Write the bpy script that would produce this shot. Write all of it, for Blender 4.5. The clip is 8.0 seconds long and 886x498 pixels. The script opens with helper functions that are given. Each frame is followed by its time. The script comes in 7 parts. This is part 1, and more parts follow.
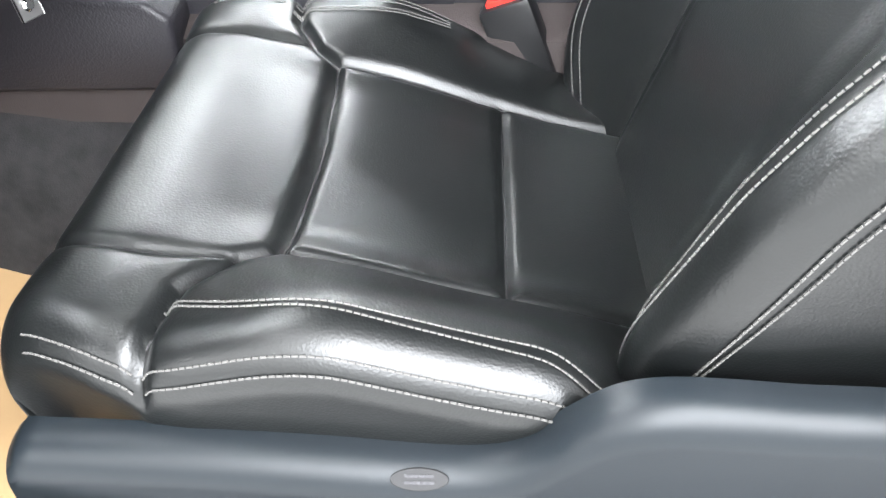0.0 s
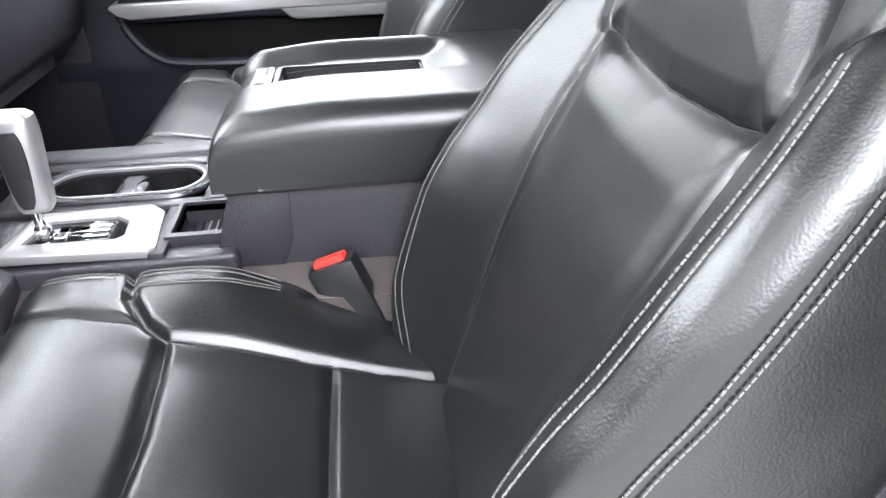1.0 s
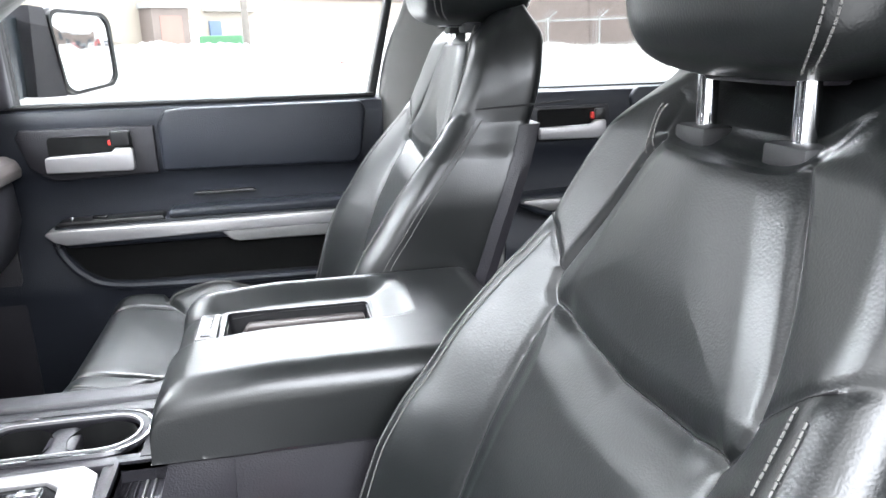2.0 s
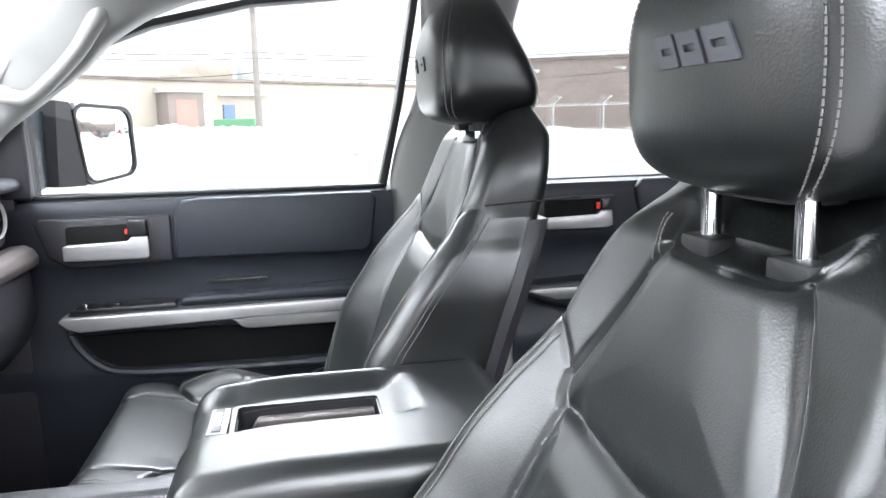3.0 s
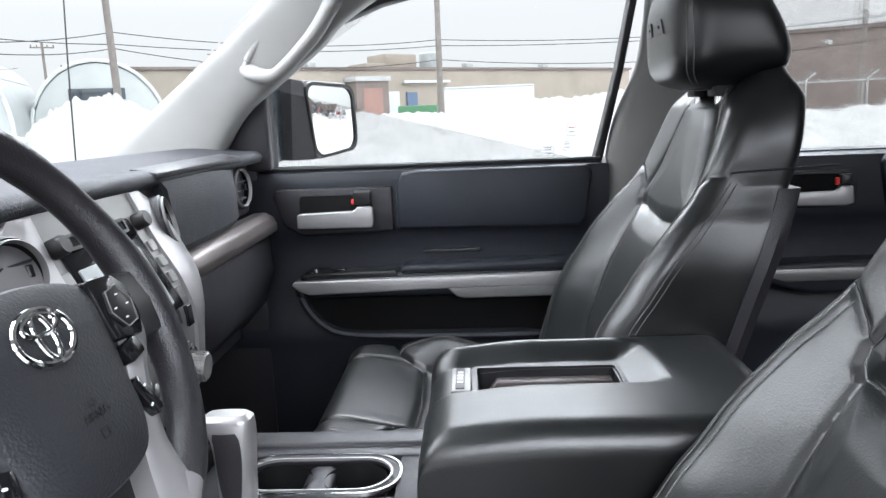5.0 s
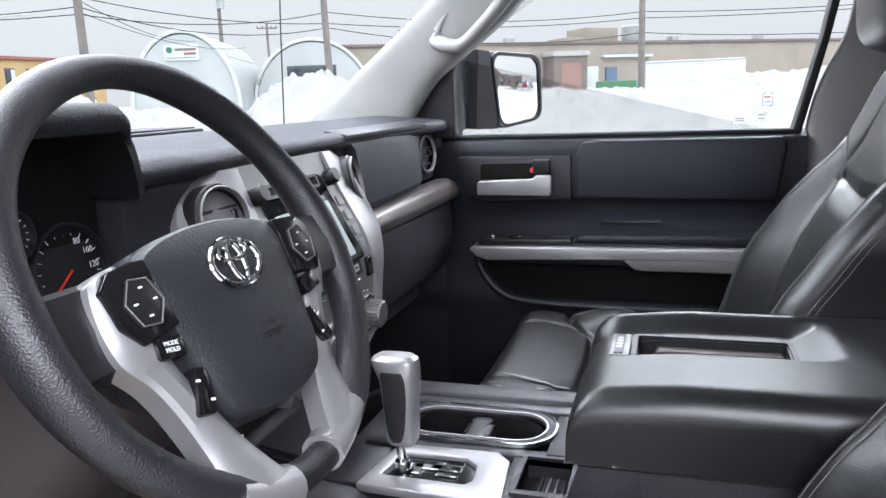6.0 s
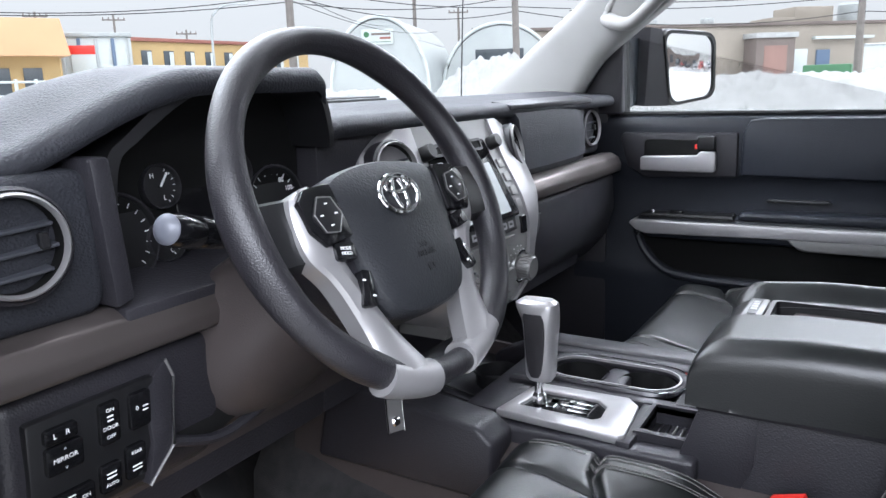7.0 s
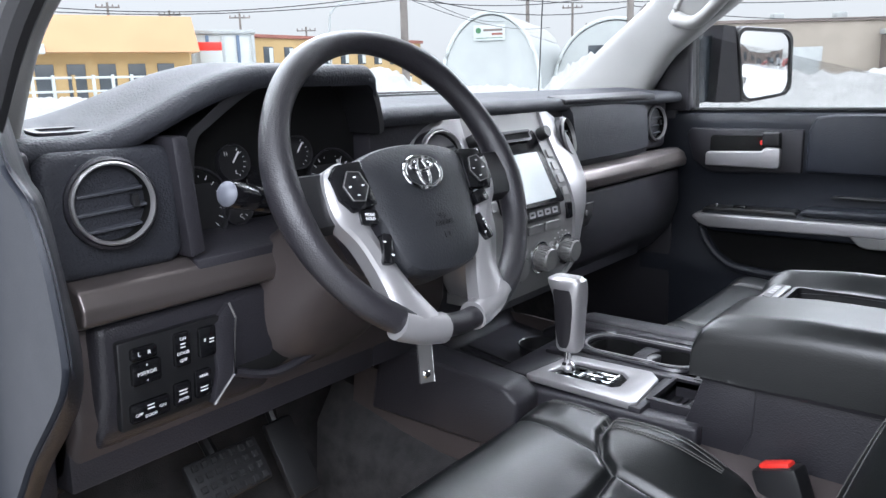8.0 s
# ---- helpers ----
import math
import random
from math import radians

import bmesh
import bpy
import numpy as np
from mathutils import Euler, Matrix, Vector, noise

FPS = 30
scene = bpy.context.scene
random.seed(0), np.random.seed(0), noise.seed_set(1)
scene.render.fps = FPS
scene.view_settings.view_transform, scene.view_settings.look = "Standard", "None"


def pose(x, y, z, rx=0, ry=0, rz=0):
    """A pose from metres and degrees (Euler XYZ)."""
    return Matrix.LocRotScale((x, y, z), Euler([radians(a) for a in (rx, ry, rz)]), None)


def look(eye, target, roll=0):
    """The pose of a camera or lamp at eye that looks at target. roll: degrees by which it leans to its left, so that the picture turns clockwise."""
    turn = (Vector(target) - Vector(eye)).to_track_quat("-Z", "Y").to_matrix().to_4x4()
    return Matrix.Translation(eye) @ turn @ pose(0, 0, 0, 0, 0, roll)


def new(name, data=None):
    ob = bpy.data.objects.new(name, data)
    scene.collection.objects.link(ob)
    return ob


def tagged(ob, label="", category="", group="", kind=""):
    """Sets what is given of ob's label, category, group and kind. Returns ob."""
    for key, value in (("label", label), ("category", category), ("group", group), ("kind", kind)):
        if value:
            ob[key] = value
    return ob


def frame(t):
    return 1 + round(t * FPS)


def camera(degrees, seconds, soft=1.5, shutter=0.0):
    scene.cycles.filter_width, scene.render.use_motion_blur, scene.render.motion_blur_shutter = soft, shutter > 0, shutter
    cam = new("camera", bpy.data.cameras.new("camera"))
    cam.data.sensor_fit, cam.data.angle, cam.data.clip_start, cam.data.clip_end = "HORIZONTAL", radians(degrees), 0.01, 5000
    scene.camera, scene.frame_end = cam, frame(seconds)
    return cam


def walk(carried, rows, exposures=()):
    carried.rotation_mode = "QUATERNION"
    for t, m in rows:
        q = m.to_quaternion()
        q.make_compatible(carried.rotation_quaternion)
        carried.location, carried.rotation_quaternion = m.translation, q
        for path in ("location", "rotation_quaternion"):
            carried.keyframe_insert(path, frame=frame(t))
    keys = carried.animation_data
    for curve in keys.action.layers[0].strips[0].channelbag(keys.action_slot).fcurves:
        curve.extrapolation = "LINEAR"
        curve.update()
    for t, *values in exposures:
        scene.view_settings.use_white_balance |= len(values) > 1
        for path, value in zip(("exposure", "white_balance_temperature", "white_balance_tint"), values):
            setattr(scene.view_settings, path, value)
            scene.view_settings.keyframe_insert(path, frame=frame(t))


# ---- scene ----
cam = camera(61.1, 8.0)
PATH = [
    (0, (-0.949, 0.443, 1.283), (0.535, 0.557, -0.054), -2.9),
    (0.5, (-0.932, 0.389, 1.324), (0.677, 0.369, 0.136), -2.1),
    (1, (-0.932, 0.364, 1.363), (0.815, 0.202, 0.402), -2.1),
    (1.5, (-0.902, 0.372, 1.404), (0.937, 0.084, 0.672), -1.9),
    (2, (-0.897, 0.378, 1.449), (0.99, 0.001, 0.907), -1.5),
    (3.3, (-0.909, 0.392, 1.474), (1.037, 0.044, 1.17), -1.4),
    (3.5, (-0.908, 0.401, 1.471), (1.044, 0.084, 1.173), -1.4),
    (4, (-0.907, 0.424, 1.465), (1.057, 0.2, 1.163), -1.6),
    (4.2, (-0.902, 0.436, 1.46), (1.066, 0.252, 1.154), -1.5),
    (5.3, (-0.895, 0.478, 1.445), (1.056, 0.708, 1.069), -2.4),
    (5.5, (-0.898, 0.47, 1.443), (1.037, 0.802, 1.061), -2.3),
    (6, (-0.924, 0.438, 1.431), (0.948, 1.02, 1.029), -2.2),
    (6.5, (-0.97, 0.402, 1.425), (0.807, 1.219, 1.007), -1.8),
    (7, (-1.023, 0.355, 1.411), (0.651, 1.363, 0.985), -1.8),
    (7.5, (-1.071, 0.28, 1.408), (0.514, 1.423, 0.98), -1.7),
    (8, (-1.075, 0.204, 1.407), (0.437, 1.441, 0.979), -1.5),
]
EXPOSURES = [(0.0, 1.9, 6350, 10), (1.0, 1.85, 6250, 11), (2.0, 1.8, 6200, 11), (3.5, 1.5, 6200, 11), (4.2, 1.2, 6200, 11), (5.3, 0.66, 6100, 12), (6.0, 0.6, 6000, 13), (8.0, 0.66, 5950, 13)]
walk(cam, [(t, look(eye, target, roll)) for t, eye, target, roll in PATH], EXPOSURES)

# ---- overcast winter daylight: an even cloud veil, brighter overhead than at the horizon ----
world = bpy.data.worlds.new("overcast_sky")
scene.world = world
world.use_nodes = True
wn = world.node_tree.nodes
wl = world.node_tree.links
sky = wn.new("ShaderNodeTexSky")
sky.sky_type = "NISHITA"
sky.sun_disc = False
sky.sun_elevation, sky.sun_rotation = radians(35), radians(200)
sky.air_density, sky.dust_density = 1.0, 4.0
grey = wn.new("ShaderNodeHueSaturation")
grey.inputs["Saturation"].default_value = 0.12
wl.new(sky.outputs["Color"], grey.inputs["Color"])
where = wn.new("ShaderNodeTexCoord")
height = wn.new("ShaderNodeSeparateXYZ")
wl.new(where.outputs["Generated"], height.inputs["Vector"])
cloud = wn.new("ShaderNodeMapRange")
cloud.interpolation_type = "SMOOTHSTEP"
cloud.inputs["From Min"].default_value, cloud.inputs["From Max"].default_value = 0.12, 0.36
cloud.inputs["To Min"].default_value, cloud.inputs["To Max"].default_value = 6.2, 24.0
wl.new(height.outputs["Z"], cloud.inputs["Value"])
tint = wn.new("ShaderNodeMixRGB")
tint.blend_type = "MULTIPLY"
tint.inputs["Fac"].default_value = 1.0
tint.inputs["Color2"].default_value = (0.995, 1.0, 0.985, 1)
wl.new(cloud.outputs["Result"], tint.inputs["Color1"])
veil = wn.new("ShaderNodeMixRGB")
veil.inputs["Fac"].default_value = 0.85
wl.new(grey.outputs["Color"], veil.inputs["Color1"])
wl.new(tint.outputs["Color"], veil.inputs["Color2"])
wl.new(veil.outputs["Color"], wn["Background"].inputs["Color"])
wn["Background"].inputs["Strength"].default_value = 0.10
sun = new("sun", bpy.data.lights.new("sun", "SUN"))
sun.data.energy, sun.data.angle, sun.data.color = 0.3, radians(30), (1.0, 0.97, 0.93)
sun.matrix_world = look((0, 0, 20), (6, 8, 8))

# added area lamps boost the sky's light at the open door, windscreen, far windows
def opening_light(name, eye, target, wide, high, watts):
    lamp = new(name, bpy.data.lights.new(name, "AREA"))
    lamp.data.shape, lamp.data.size, lamp.data.size_y = "RECTANGLE", wide, high
    lamp.data.energy, lamp.data.color = watts, (0.96, 0.985, 1.02)
    lamp.matrix_world = look(eye, target)


opening_light("door_sky_fill", (-1.85, -0.25, 2.30), (-0.65, 0.75, 1.0), 2.4, 1.2, 58)
opening_light("windscreen_sky_fill", (0.0, 1.75, 2.35), (0.0, 0.70, 1.10), 1.7, 1.0, 26)
opening_light("window_sky_fill", (1.75, 0.15, 2.50), (0.0, 0.35, 1.10), 2.4, 0.9, 56)

# ---- modelling tools ----
def smoothed(bm, degrees=32):
    bmesh.ops.recalc_face_normals(bm, faces=bm.faces)
    for f in bm.faces:
        f.smooth = True
    limit = radians(degrees)
    for e in bm.edges:
        if len(e.link_faces) == 2 and e.calc_face_angle(0) > limit:
            e.smooth = False


def part(name, bm, material, parent=None, label="", degrees=32):
    """One mesh object in world coordinates, under a thing or a part."""
    smoothed(bm, degrees)
    me = bpy.data.meshes.new(name)
    bm.to_mesh(me)
    bm.free()
    me.materials.append(material)
    ob = new(name, me)
    if parent:
        ob.parent = parent
        ob.matrix_parent_inverse = Matrix.Translation(-parent.location)
    if label:
        ob["label"] = label
    return ob


def thing(name, place, label, category, group="", kind=""):
    ob = new(name)
    ob.location = place
    ob.empty_display_size = 0.05
    return tagged(ob, label, category, group, kind)


def structure(name, bm, material, label, category, degrees=32):
    return tagged(part(name, bm, material, None, "", degrees), label, category, "", "structure")


def lerp(a, b, t):
    return a + (b - a) * t


def ease(a, b, x):
    t = min(1.0, max(0.0, (x - a) / (b - a)))
    return t * t * (3 - 2 * t)


def curve_at(keys, x):
    """Smooth value from (x, value) keys."""
    if x <= keys[0][0]:
        return keys[0][1]
    for i in range(len(keys) - 1):
        (a, va), (b, vb) = keys[i], keys[i + 1]
        if x <= b:
            h = b - a
            t = (x - a) / h
            s = (vb - va) / h
            s0 = (va - keys[i - 1][1]) / (a - keys[i - 1][0]) if i > 0 else s
            s1 = (keys[i + 2][1] - vb) / (keys[i + 2][0] - b) if i + 2 < len(keys) else s
            m0 = 2 * s * s0 / (s + s0) if s * s0 > 0 else 0.0
            m1 = 2 * s * s1 / (s + s1) if s * s1 > 0 else 0.0
            if i == 0:
                m0 = s
            if i + 2 == len(keys):
                m1 = s
            return va * (2 * t ** 3 - 3 * t * t + 1) + h * m0 * (t ** 3 - 2 * t * t + t) + vb * (3 * t * t - 2 * t ** 3) + h * m1 * (t ** 3 - t * t)
    return keys[-1][1]


def spline(pts, n=12, closed=False):
    """Catmull-Rom through the points."""
    P = [Vector(p) for p in pts]
    out = []
    m = len(P)
    for i in range(m if closed else m - 1):
        if closed:
            a, b, c, d = P[(i - 1) % m], P[i], P[(i + 1) % m], P[(i + 2) % m]
        else:
            a, b, c, d = P[max(i - 1, 0)], P[i], P[i + 1], P[min(i + 2, m - 1)]
        for k in range(n):
            t = k / n
            out.append(0.5 * ((2 * b) + (c - a) * t + (2 * a - 5 * b + 4 * c - d) * t * t + (3 * b - 3 * c + d - a) * t ** 3))
    if not closed:
        out.append(P[-1])
    return out


def bevel_sharp(bm, offset, seg=2, degrees=25):
    if offset <= 0:
        return bm
    bmesh.ops.recalc_face_normals(bm, faces=bm.faces)
    edges = [e for e in bm.edges if len(e.link_faces) == 2 and e.calc_face_angle(0) > radians(degrees)]
    bmesh.ops.bevel(bm, geom=edges, offset=offset, segments=seg, profile=0.5, affect="EDGES", clamp_overlap=True)
    return bm


def box(x0, x1, y0, y1, z0, z1, bev=0.003, seg=2):
    bm = bmesh.new()
    bmesh.ops.create_cube(bm, size=1)
    for v in bm.verts:
        v.co = Vector(((x0 + x1) / 2 + v.co.x * (x1 - x0), (y0 + y1) / 2 + v.co.y * (y1 - y0), (z0 + z1) / 2 + v.co.z * (z1 - z0)))
    return bevel_sharp(bm, bev, seg)


def moved(bm, m):
    bmesh.ops.transform(bm, matrix=m, verts=bm.verts)
    return bm


def joined(*bms):
    out = bms[0]
    for b in bms[1:]:
        base = [out.verts.new(v.co) for v in b.verts]
        b.verts.index_update()
        for f in b.faces:
            try:
                out.faces.new([base[v.index] for v in f.verts])
            except ValueError:
                pass
        b.free()
    return out


def prism(pts, axis, lo, hi, bev=0.003, seg=2):
    """A polygon of 2D points, drawn along the axis. The points' axes are the other two, in xyz order."""
    bm = bmesh.new()
    def place(p, h):
        return {"x": (h, p[0], p[1]), "y": (p[0], h, p[1]), "z": (p[0], p[1], h)}[axis]
    low = [bm.verts.new(place(p, lo)) for p in pts]
    high = [bm.verts.new(place(p, hi)) for p in pts]
    bm.faces.new(low)
    bm.faces.new(high[::-1])
    for i in range(len(pts)):
        j = (i + 1) % len(pts)
        bm.faces.new((low[i], low[j], high[j], high[i]))
    return bevel_sharp(bm, bev, seg)


def loft(rings, closed=True, caps=True):
    bm = bmesh.new()
    rows = [[bm.verts.new(p) for p in ring] for ring in rings]
    n = len(rows[0])
    for a, b in zip(rows, rows[1:]):
        for i in range(n if closed else n - 1):
            j = (i + 1) % n
            bm.faces.new((a[i], a[j], b[j], b[i]))
    if caps and closed:
        bm.faces.new(rows[0][::-1])
        bm.faces.new(rows[-1])
    return bm


def sheet(f, nu, nv):
    """A grid of points f(u, v), u and v from 0 to 1."""
    return loft([[f(i / nu, j / nv) for i in range(nu + 1)] for j in range(nv + 1)], closed=False, caps=False)


def slab(f, nu, nv, thick):
    """A sheet with thickness given by the vector thick."""
    t = Vector(thick)
    top = [[Vector(f(i / nu, j / nv)) for i in range(nu + 1)] for j in range(nv + 1)]
    rings = [row + [p + t for p in reversed(row)] for row in top]
    return loft(rings)


def tube(pts, r, n=8, closed=False, flat=1.0, up=(0, 0, 1)):
    """A round rod along points; r is a number or a list."""
    P = [Vector(p) for p in pts]
    rings = []
    for i, p in enumerate(P):
        a = P[i - 1] if (i > 0 or closed) else p
        b = P[(i + 1) % len(P)] if (i < len(P) - 1 or closed) else p
        d = (b - a).normalized()
        u = Vector(up)
        if abs(d.dot(u)) > 0.95:
            u = Vector((1, 0, 0)) if abs(d.x) < 0.9 else Vector((0, 1, 0))
        s = d.cross(u).normalized()
        w = s.cross(d).normalized()
        rr = r[i] if isinstance(r, (list, tuple)) else r
        rings.append([p + rr * (math.cos(k * math.tau / n) * s + flat * math.sin(k * math.tau / n) * w) for k in range(n)])
    if closed:
        rings.append(rings[0])
        bm = loft(rings, True, False)
        bmesh.ops.remove_doubles(bm, verts=bm.verts, dist=1e-6)
        return bm
    return loft(rings)


def lathe(profile, m, n=32, caps=True):
    """A profile of (radius, height) turned round the z axis of the pose m."""
    rings = [[m @ Vector((max(r, 1e-5) * math.cos(k * math.tau / n), max(r, 1e-5) * math.sin(k * math.tau / n), h)) for k in range(n)] for r, h in profile]
    return loft(rings, True, caps)


def rounded(w, h, r, n=5):
    """A rounded rectangle's outline round the origin."""
    out = []
    for cx, cy, a in ((w / 2 - r, h / 2 - r, 0), (-w / 2 + r, h / 2 - r, 90), (-w / 2 + r, -h / 2 + r, 180), (w / 2 - r, -h / 2 + r, 270)):
        for k in range(n + 1):
            t = radians(a + 90 * k / n)
            out.append((cx + r * math.cos(t), cy + r * math.sin(t)))
    return out


def plate(outline, m, depth, bev=0.001, seg=1):
    """An outline in the pose's xy plane, from its plane down by depth."""
    return moved(prism(outline, "z", -depth, 0, bev, seg), m)


def frame_of(outer, inner, m, depth, lift=0.0):
    """A ring between two outlines of equally many points, with depth."""
    ring = []
    for o, i in zip(outer, inner):
        ring.append([m @ Vector((o[0], o[1], -depth)), m @ Vector((o[0], o[1], 0)), m @ Vector((i[0], i[1], lift)), m @ Vector((i[0], i[1], -depth))])
    bm = bmesh.new()
    rows = [[bm.verts.new(p) for p in r] for r in ring]
    for a in range(len(rows)):
        b = (a + 1) % len(rows)
        for k in range(4):
            bm.faces.new((rows[a][k], rows[b][k], rows[b][(k + 1) % 4], rows[a][(k + 1) % 4]))
    return bm


def facing(place, out, up=(0, 0, 1)):
    """A pose whose z looks along out and whose y is near up."""
    z = Vector(out).normalized()
    x = Vector(up).cross(z).normalized()
    y = z.cross(x)
    m = Matrix((x, y, z)).transposed().to_4x4()
    return Matrix.Translation(place) @ m


def stitches(pts, length=0.0055, gap=0.002, r=0.0011, lift=(0, 0, 0)):
    """Short thread pieces along a line."""
    P = [Vector(p) + Vector(lift) for p in pts]
    out = bmesh.new()
    need, on, last = length, True, P[0]
    start = P[0]
    for p in P[1:]:
        d = (p - last).length
        while d >= need > 0:
            cut = last + (p - last) * (need / d)
            if on:
                v = (cut - start)
                if v.length > 1e-5:
                    side = v.normalized()
                    u = side.orthogonal().normalized()
                    w = side.cross(u)
                    a = [out.verts.new(start + r * (math.cos(k * math.tau / 5) * u + math.sin(k * math.tau / 5) * w)) for k in range(5)]
                    b = [out.verts.new(cut + r * (math.cos(k * math.tau / 5) * u + math.sin(k * math.tau / 5) * w)) for k in range(5)]
                    for k in range(5):
                        out.faces.new((a[k], a[(k + 1) % 5], b[(k + 1) % 5], b[k]))
                    out.faces.new(a[::-1])
                    out.faces.new(b)
            start, last = cut, cut
            d = (p - last).length
            on = not on
            need = length if on else gap
        need -= d
        last = p
    return out


def words(text, m, size, depth=0.0004):
    """Letters in the pose's xy plane, centred, as a mesh."""
    cu = bpy.data.curves.new("letters", "FONT")
    cu.body, cu.size, cu.align_x, cu.align_y, cu.extrude, cu.resolution_u = text, size, "CENTER", "CENTER", depth, 2
    ob = bpy.data.objects.new("letters", cu)
    scene.collection.objects.link(ob)
    me = bpy.data.meshes.new_from_object(ob.evaluated_get(bpy.context.evaluated_depsgraph_get()))
    bm = bmesh.new()
    bm.from_mesh(me)
    bpy.data.objects.remove(ob)
    bpy.data.curves.remove(cu)
    bpy.data.meshes.remove(me)
    return moved(bm, m)

# ---- materials ----
def material(name, colour, rough=0.5, metal=0.0, spec=0.5, grain=0.0, grain_size=600.0, vary=0.0, vary_size=8.0, kind="noise", coat=0.0, dirt=0.0):
    mat = bpy.data.materials.new(name)
    mat.use_nodes = True
    nt = mat.node_tree
    b = nt.nodes["Principled BSDF"]
    b.inputs["Base Color"].default_value = (*colour, 1)
    b.inputs["Roughness"].default_value = rough
    b.inputs["Metallic"].default_value = metal
    b.inputs["Specular IOR Level"].default_value = spec
    b.inputs["Coat Weight"].default_value = coat
    co = nt.nodes.new("ShaderNodeTexCoord")
    if vary > 0 or dirt > 0:
        n = nt.nodes.new("ShaderNodeTexNoise")
        n.inputs["Scale"].default_value = vary_size
        n.inputs["Detail"].default_value = 5
        nt.links.new(co.outputs["Object"], n.inputs["Vector"])
        r = nt.nodes.new("ShaderNodeMapRange")
        r.inputs["From Min"].default_value, r.inputs["From Max"].default_value = 0.3, 0.7
        r.inputs["To Min"].default_value, r.inputs["To Max"].default_value = 1 - vary, 1 + vary
        nt.links.new(n.outputs["Fac"], r.inputs["Value"])
        mix = nt.nodes.new("ShaderNodeVectorMath")
        mix.operation = "SCALE"
        mix.inputs[0].default_value = colour
        nt.links.new(r.outputs["Result"], mix.inputs["Scale"])
        nt.links.new(mix.outputs["Vector"], b.inputs["Base Color"])
        r2 = nt.nodes.new("ShaderNodeMapRange")
        r2.inputs["From Min"].default_value, r2.inputs["From Max"].default_value = 0.3, 0.7
        r2.inputs["To Min"].default_value, r2.inputs["To Max"].default_value = max(0.02, rough * (1 - vary * 0.6)), min(1, rough * (1 + vary * 0.6))
        n2 = nt.nodes.new("ShaderNodeTexNoise")
        n2.inputs["Scale"].default_value = vary_size * 3.7
        n2.inputs["Detail"].default_value = 3
        nt.links.new(co.outputs["Object"], n2.inputs["Vector"])
        nt.links.new(n2.outputs["Fac"], r2.inputs["Value"])
        nt.links.new(r2.outputs["Result"], b.inputs["Roughness"])
    if grain > 0:
        if kind == "leather":
            t = nt.nodes.new("ShaderNodeTexVoronoi")
            t.feature = "SMOOTH_F1"
            out = t.outputs["Distance"]
            w = nt.nodes.new("ShaderNodeTexNoise")
            w.inputs["Scale"].default_value = grain_size * 0.25
            nt.links.new(co.outputs["Object"], w.inputs["Vector"])
            add = nt.nodes.new("ShaderNodeVectorMath")
            add.operation = "MULTIPLY_ADD"
            nt.links.new(w.outputs["Color"], add.inputs[0])
            add.inputs[1].default_value = (0.0009, 0.0009, 0.0009)
            nt.links.new(co.outputs["Object"], add.inputs[2])
            nt.links.new(add.outputs["Vector"], t.inputs["Vector"])
        else:
            t = nt.nodes.new("ShaderNodeTexNoise")
            t.inputs["Detail"].default_value = 2
            out = t.outputs["Fac"]
            nt.links.new(co.outputs["Object"], t.inputs["Vector"])
        t.inputs["Scale"].default_value = grain_size
        bump = nt.nodes.new("ShaderNodeBump")
        bump.inputs["Strength"].default_value = grain
        bump.inputs["Distance"].default_value = 0.001
        nt.links.new(out, bump.inputs["Height"])
        nt.links.new(bump.outputs["Normal"], b.inputs["Normal"])
    return mat


leather = material("black_leather", (0.0045, 0.0052, 0.0054), 0.325, 0, 0.60, 0.15, 600, 0.06, 9, "leather")
leather_rim = material("rim_leather", (0.014, 0.013, 0.016), 0.40, 0, 0.55, 0.42, 700, 0.1, 12, "leather")
thread = material("pale_thread", (0.105, 0.102, 0.098), 0.8, 0, 0.3)
dash_soft = material("dash_vinyl", (0.021, 0.022, 0.027), 0.60, 0, 0.25, 0.9, 420, 0.08, 6, "leather")
pad_vinyl = material("pad_vinyl", (0.017, 0.018, 0.021), 0.46, 0, 0.5, 0.5, 480, 0.08, 6, "leather")
door_soft = material("door_vinyl", (0.014, 0.016, 0.022), 0.42, 0, 0.32, 0.45, 560, 0.08, 6, "leather")
plastic = material("charcoal_plastic", (0.020, 0.019, 0.023), 0.42, 0, 0.40, 0.45, 480, 0.08, 7, "leather")
plastic_blue = material("valance_plastic", (0.008, 0.011, 0.014), 0.38, 0, 0.32, 0.05, 900, 0.06, 7)
piano = material("gloss_black", (0.006, 0.006, 0.007), 0.12, 0, 0.5)
satin_black = material("satin_black", (0.010, 0.010, 0.011), 0.35, 0, 0.5, 0.1, 900)
# near-black that puts the shade of gaps and recesses into the colour
void_black = material("cavity_shade", (0.004, 0.004, 0.004), 0.8, 0, 0.2)
silver = material("satin_silver", (0.36, 0.353, 0.357), 0.34, 0.60, 0.5, 0.03, 1500, 0.04, 20)
silver_grey = material("grey_silver", (0.20, 0.197, 0.195), 0.40, 0.50, 0.5, 0.04, 1500, 0.05, 20)
bronze = material("dark_metallic_trim", (0.125, 0.108, 0.104), 0.30, 0.65, 0.5, 0.03, 1500, 0.05, 15)
chrome = material("chrome", (0.82, 0.82, 0.83), 0.06, 1.0, 0.5)
mirror_mat = material("mirror_glass", (0.92, 0.93, 0.93), 0.01, 1.0, 0.5)
carpet = material("dark_carpet", (0.034, 0.033, 0.034), 0.95, 0, 0.1, 0.9, 500, 0.25, 30)
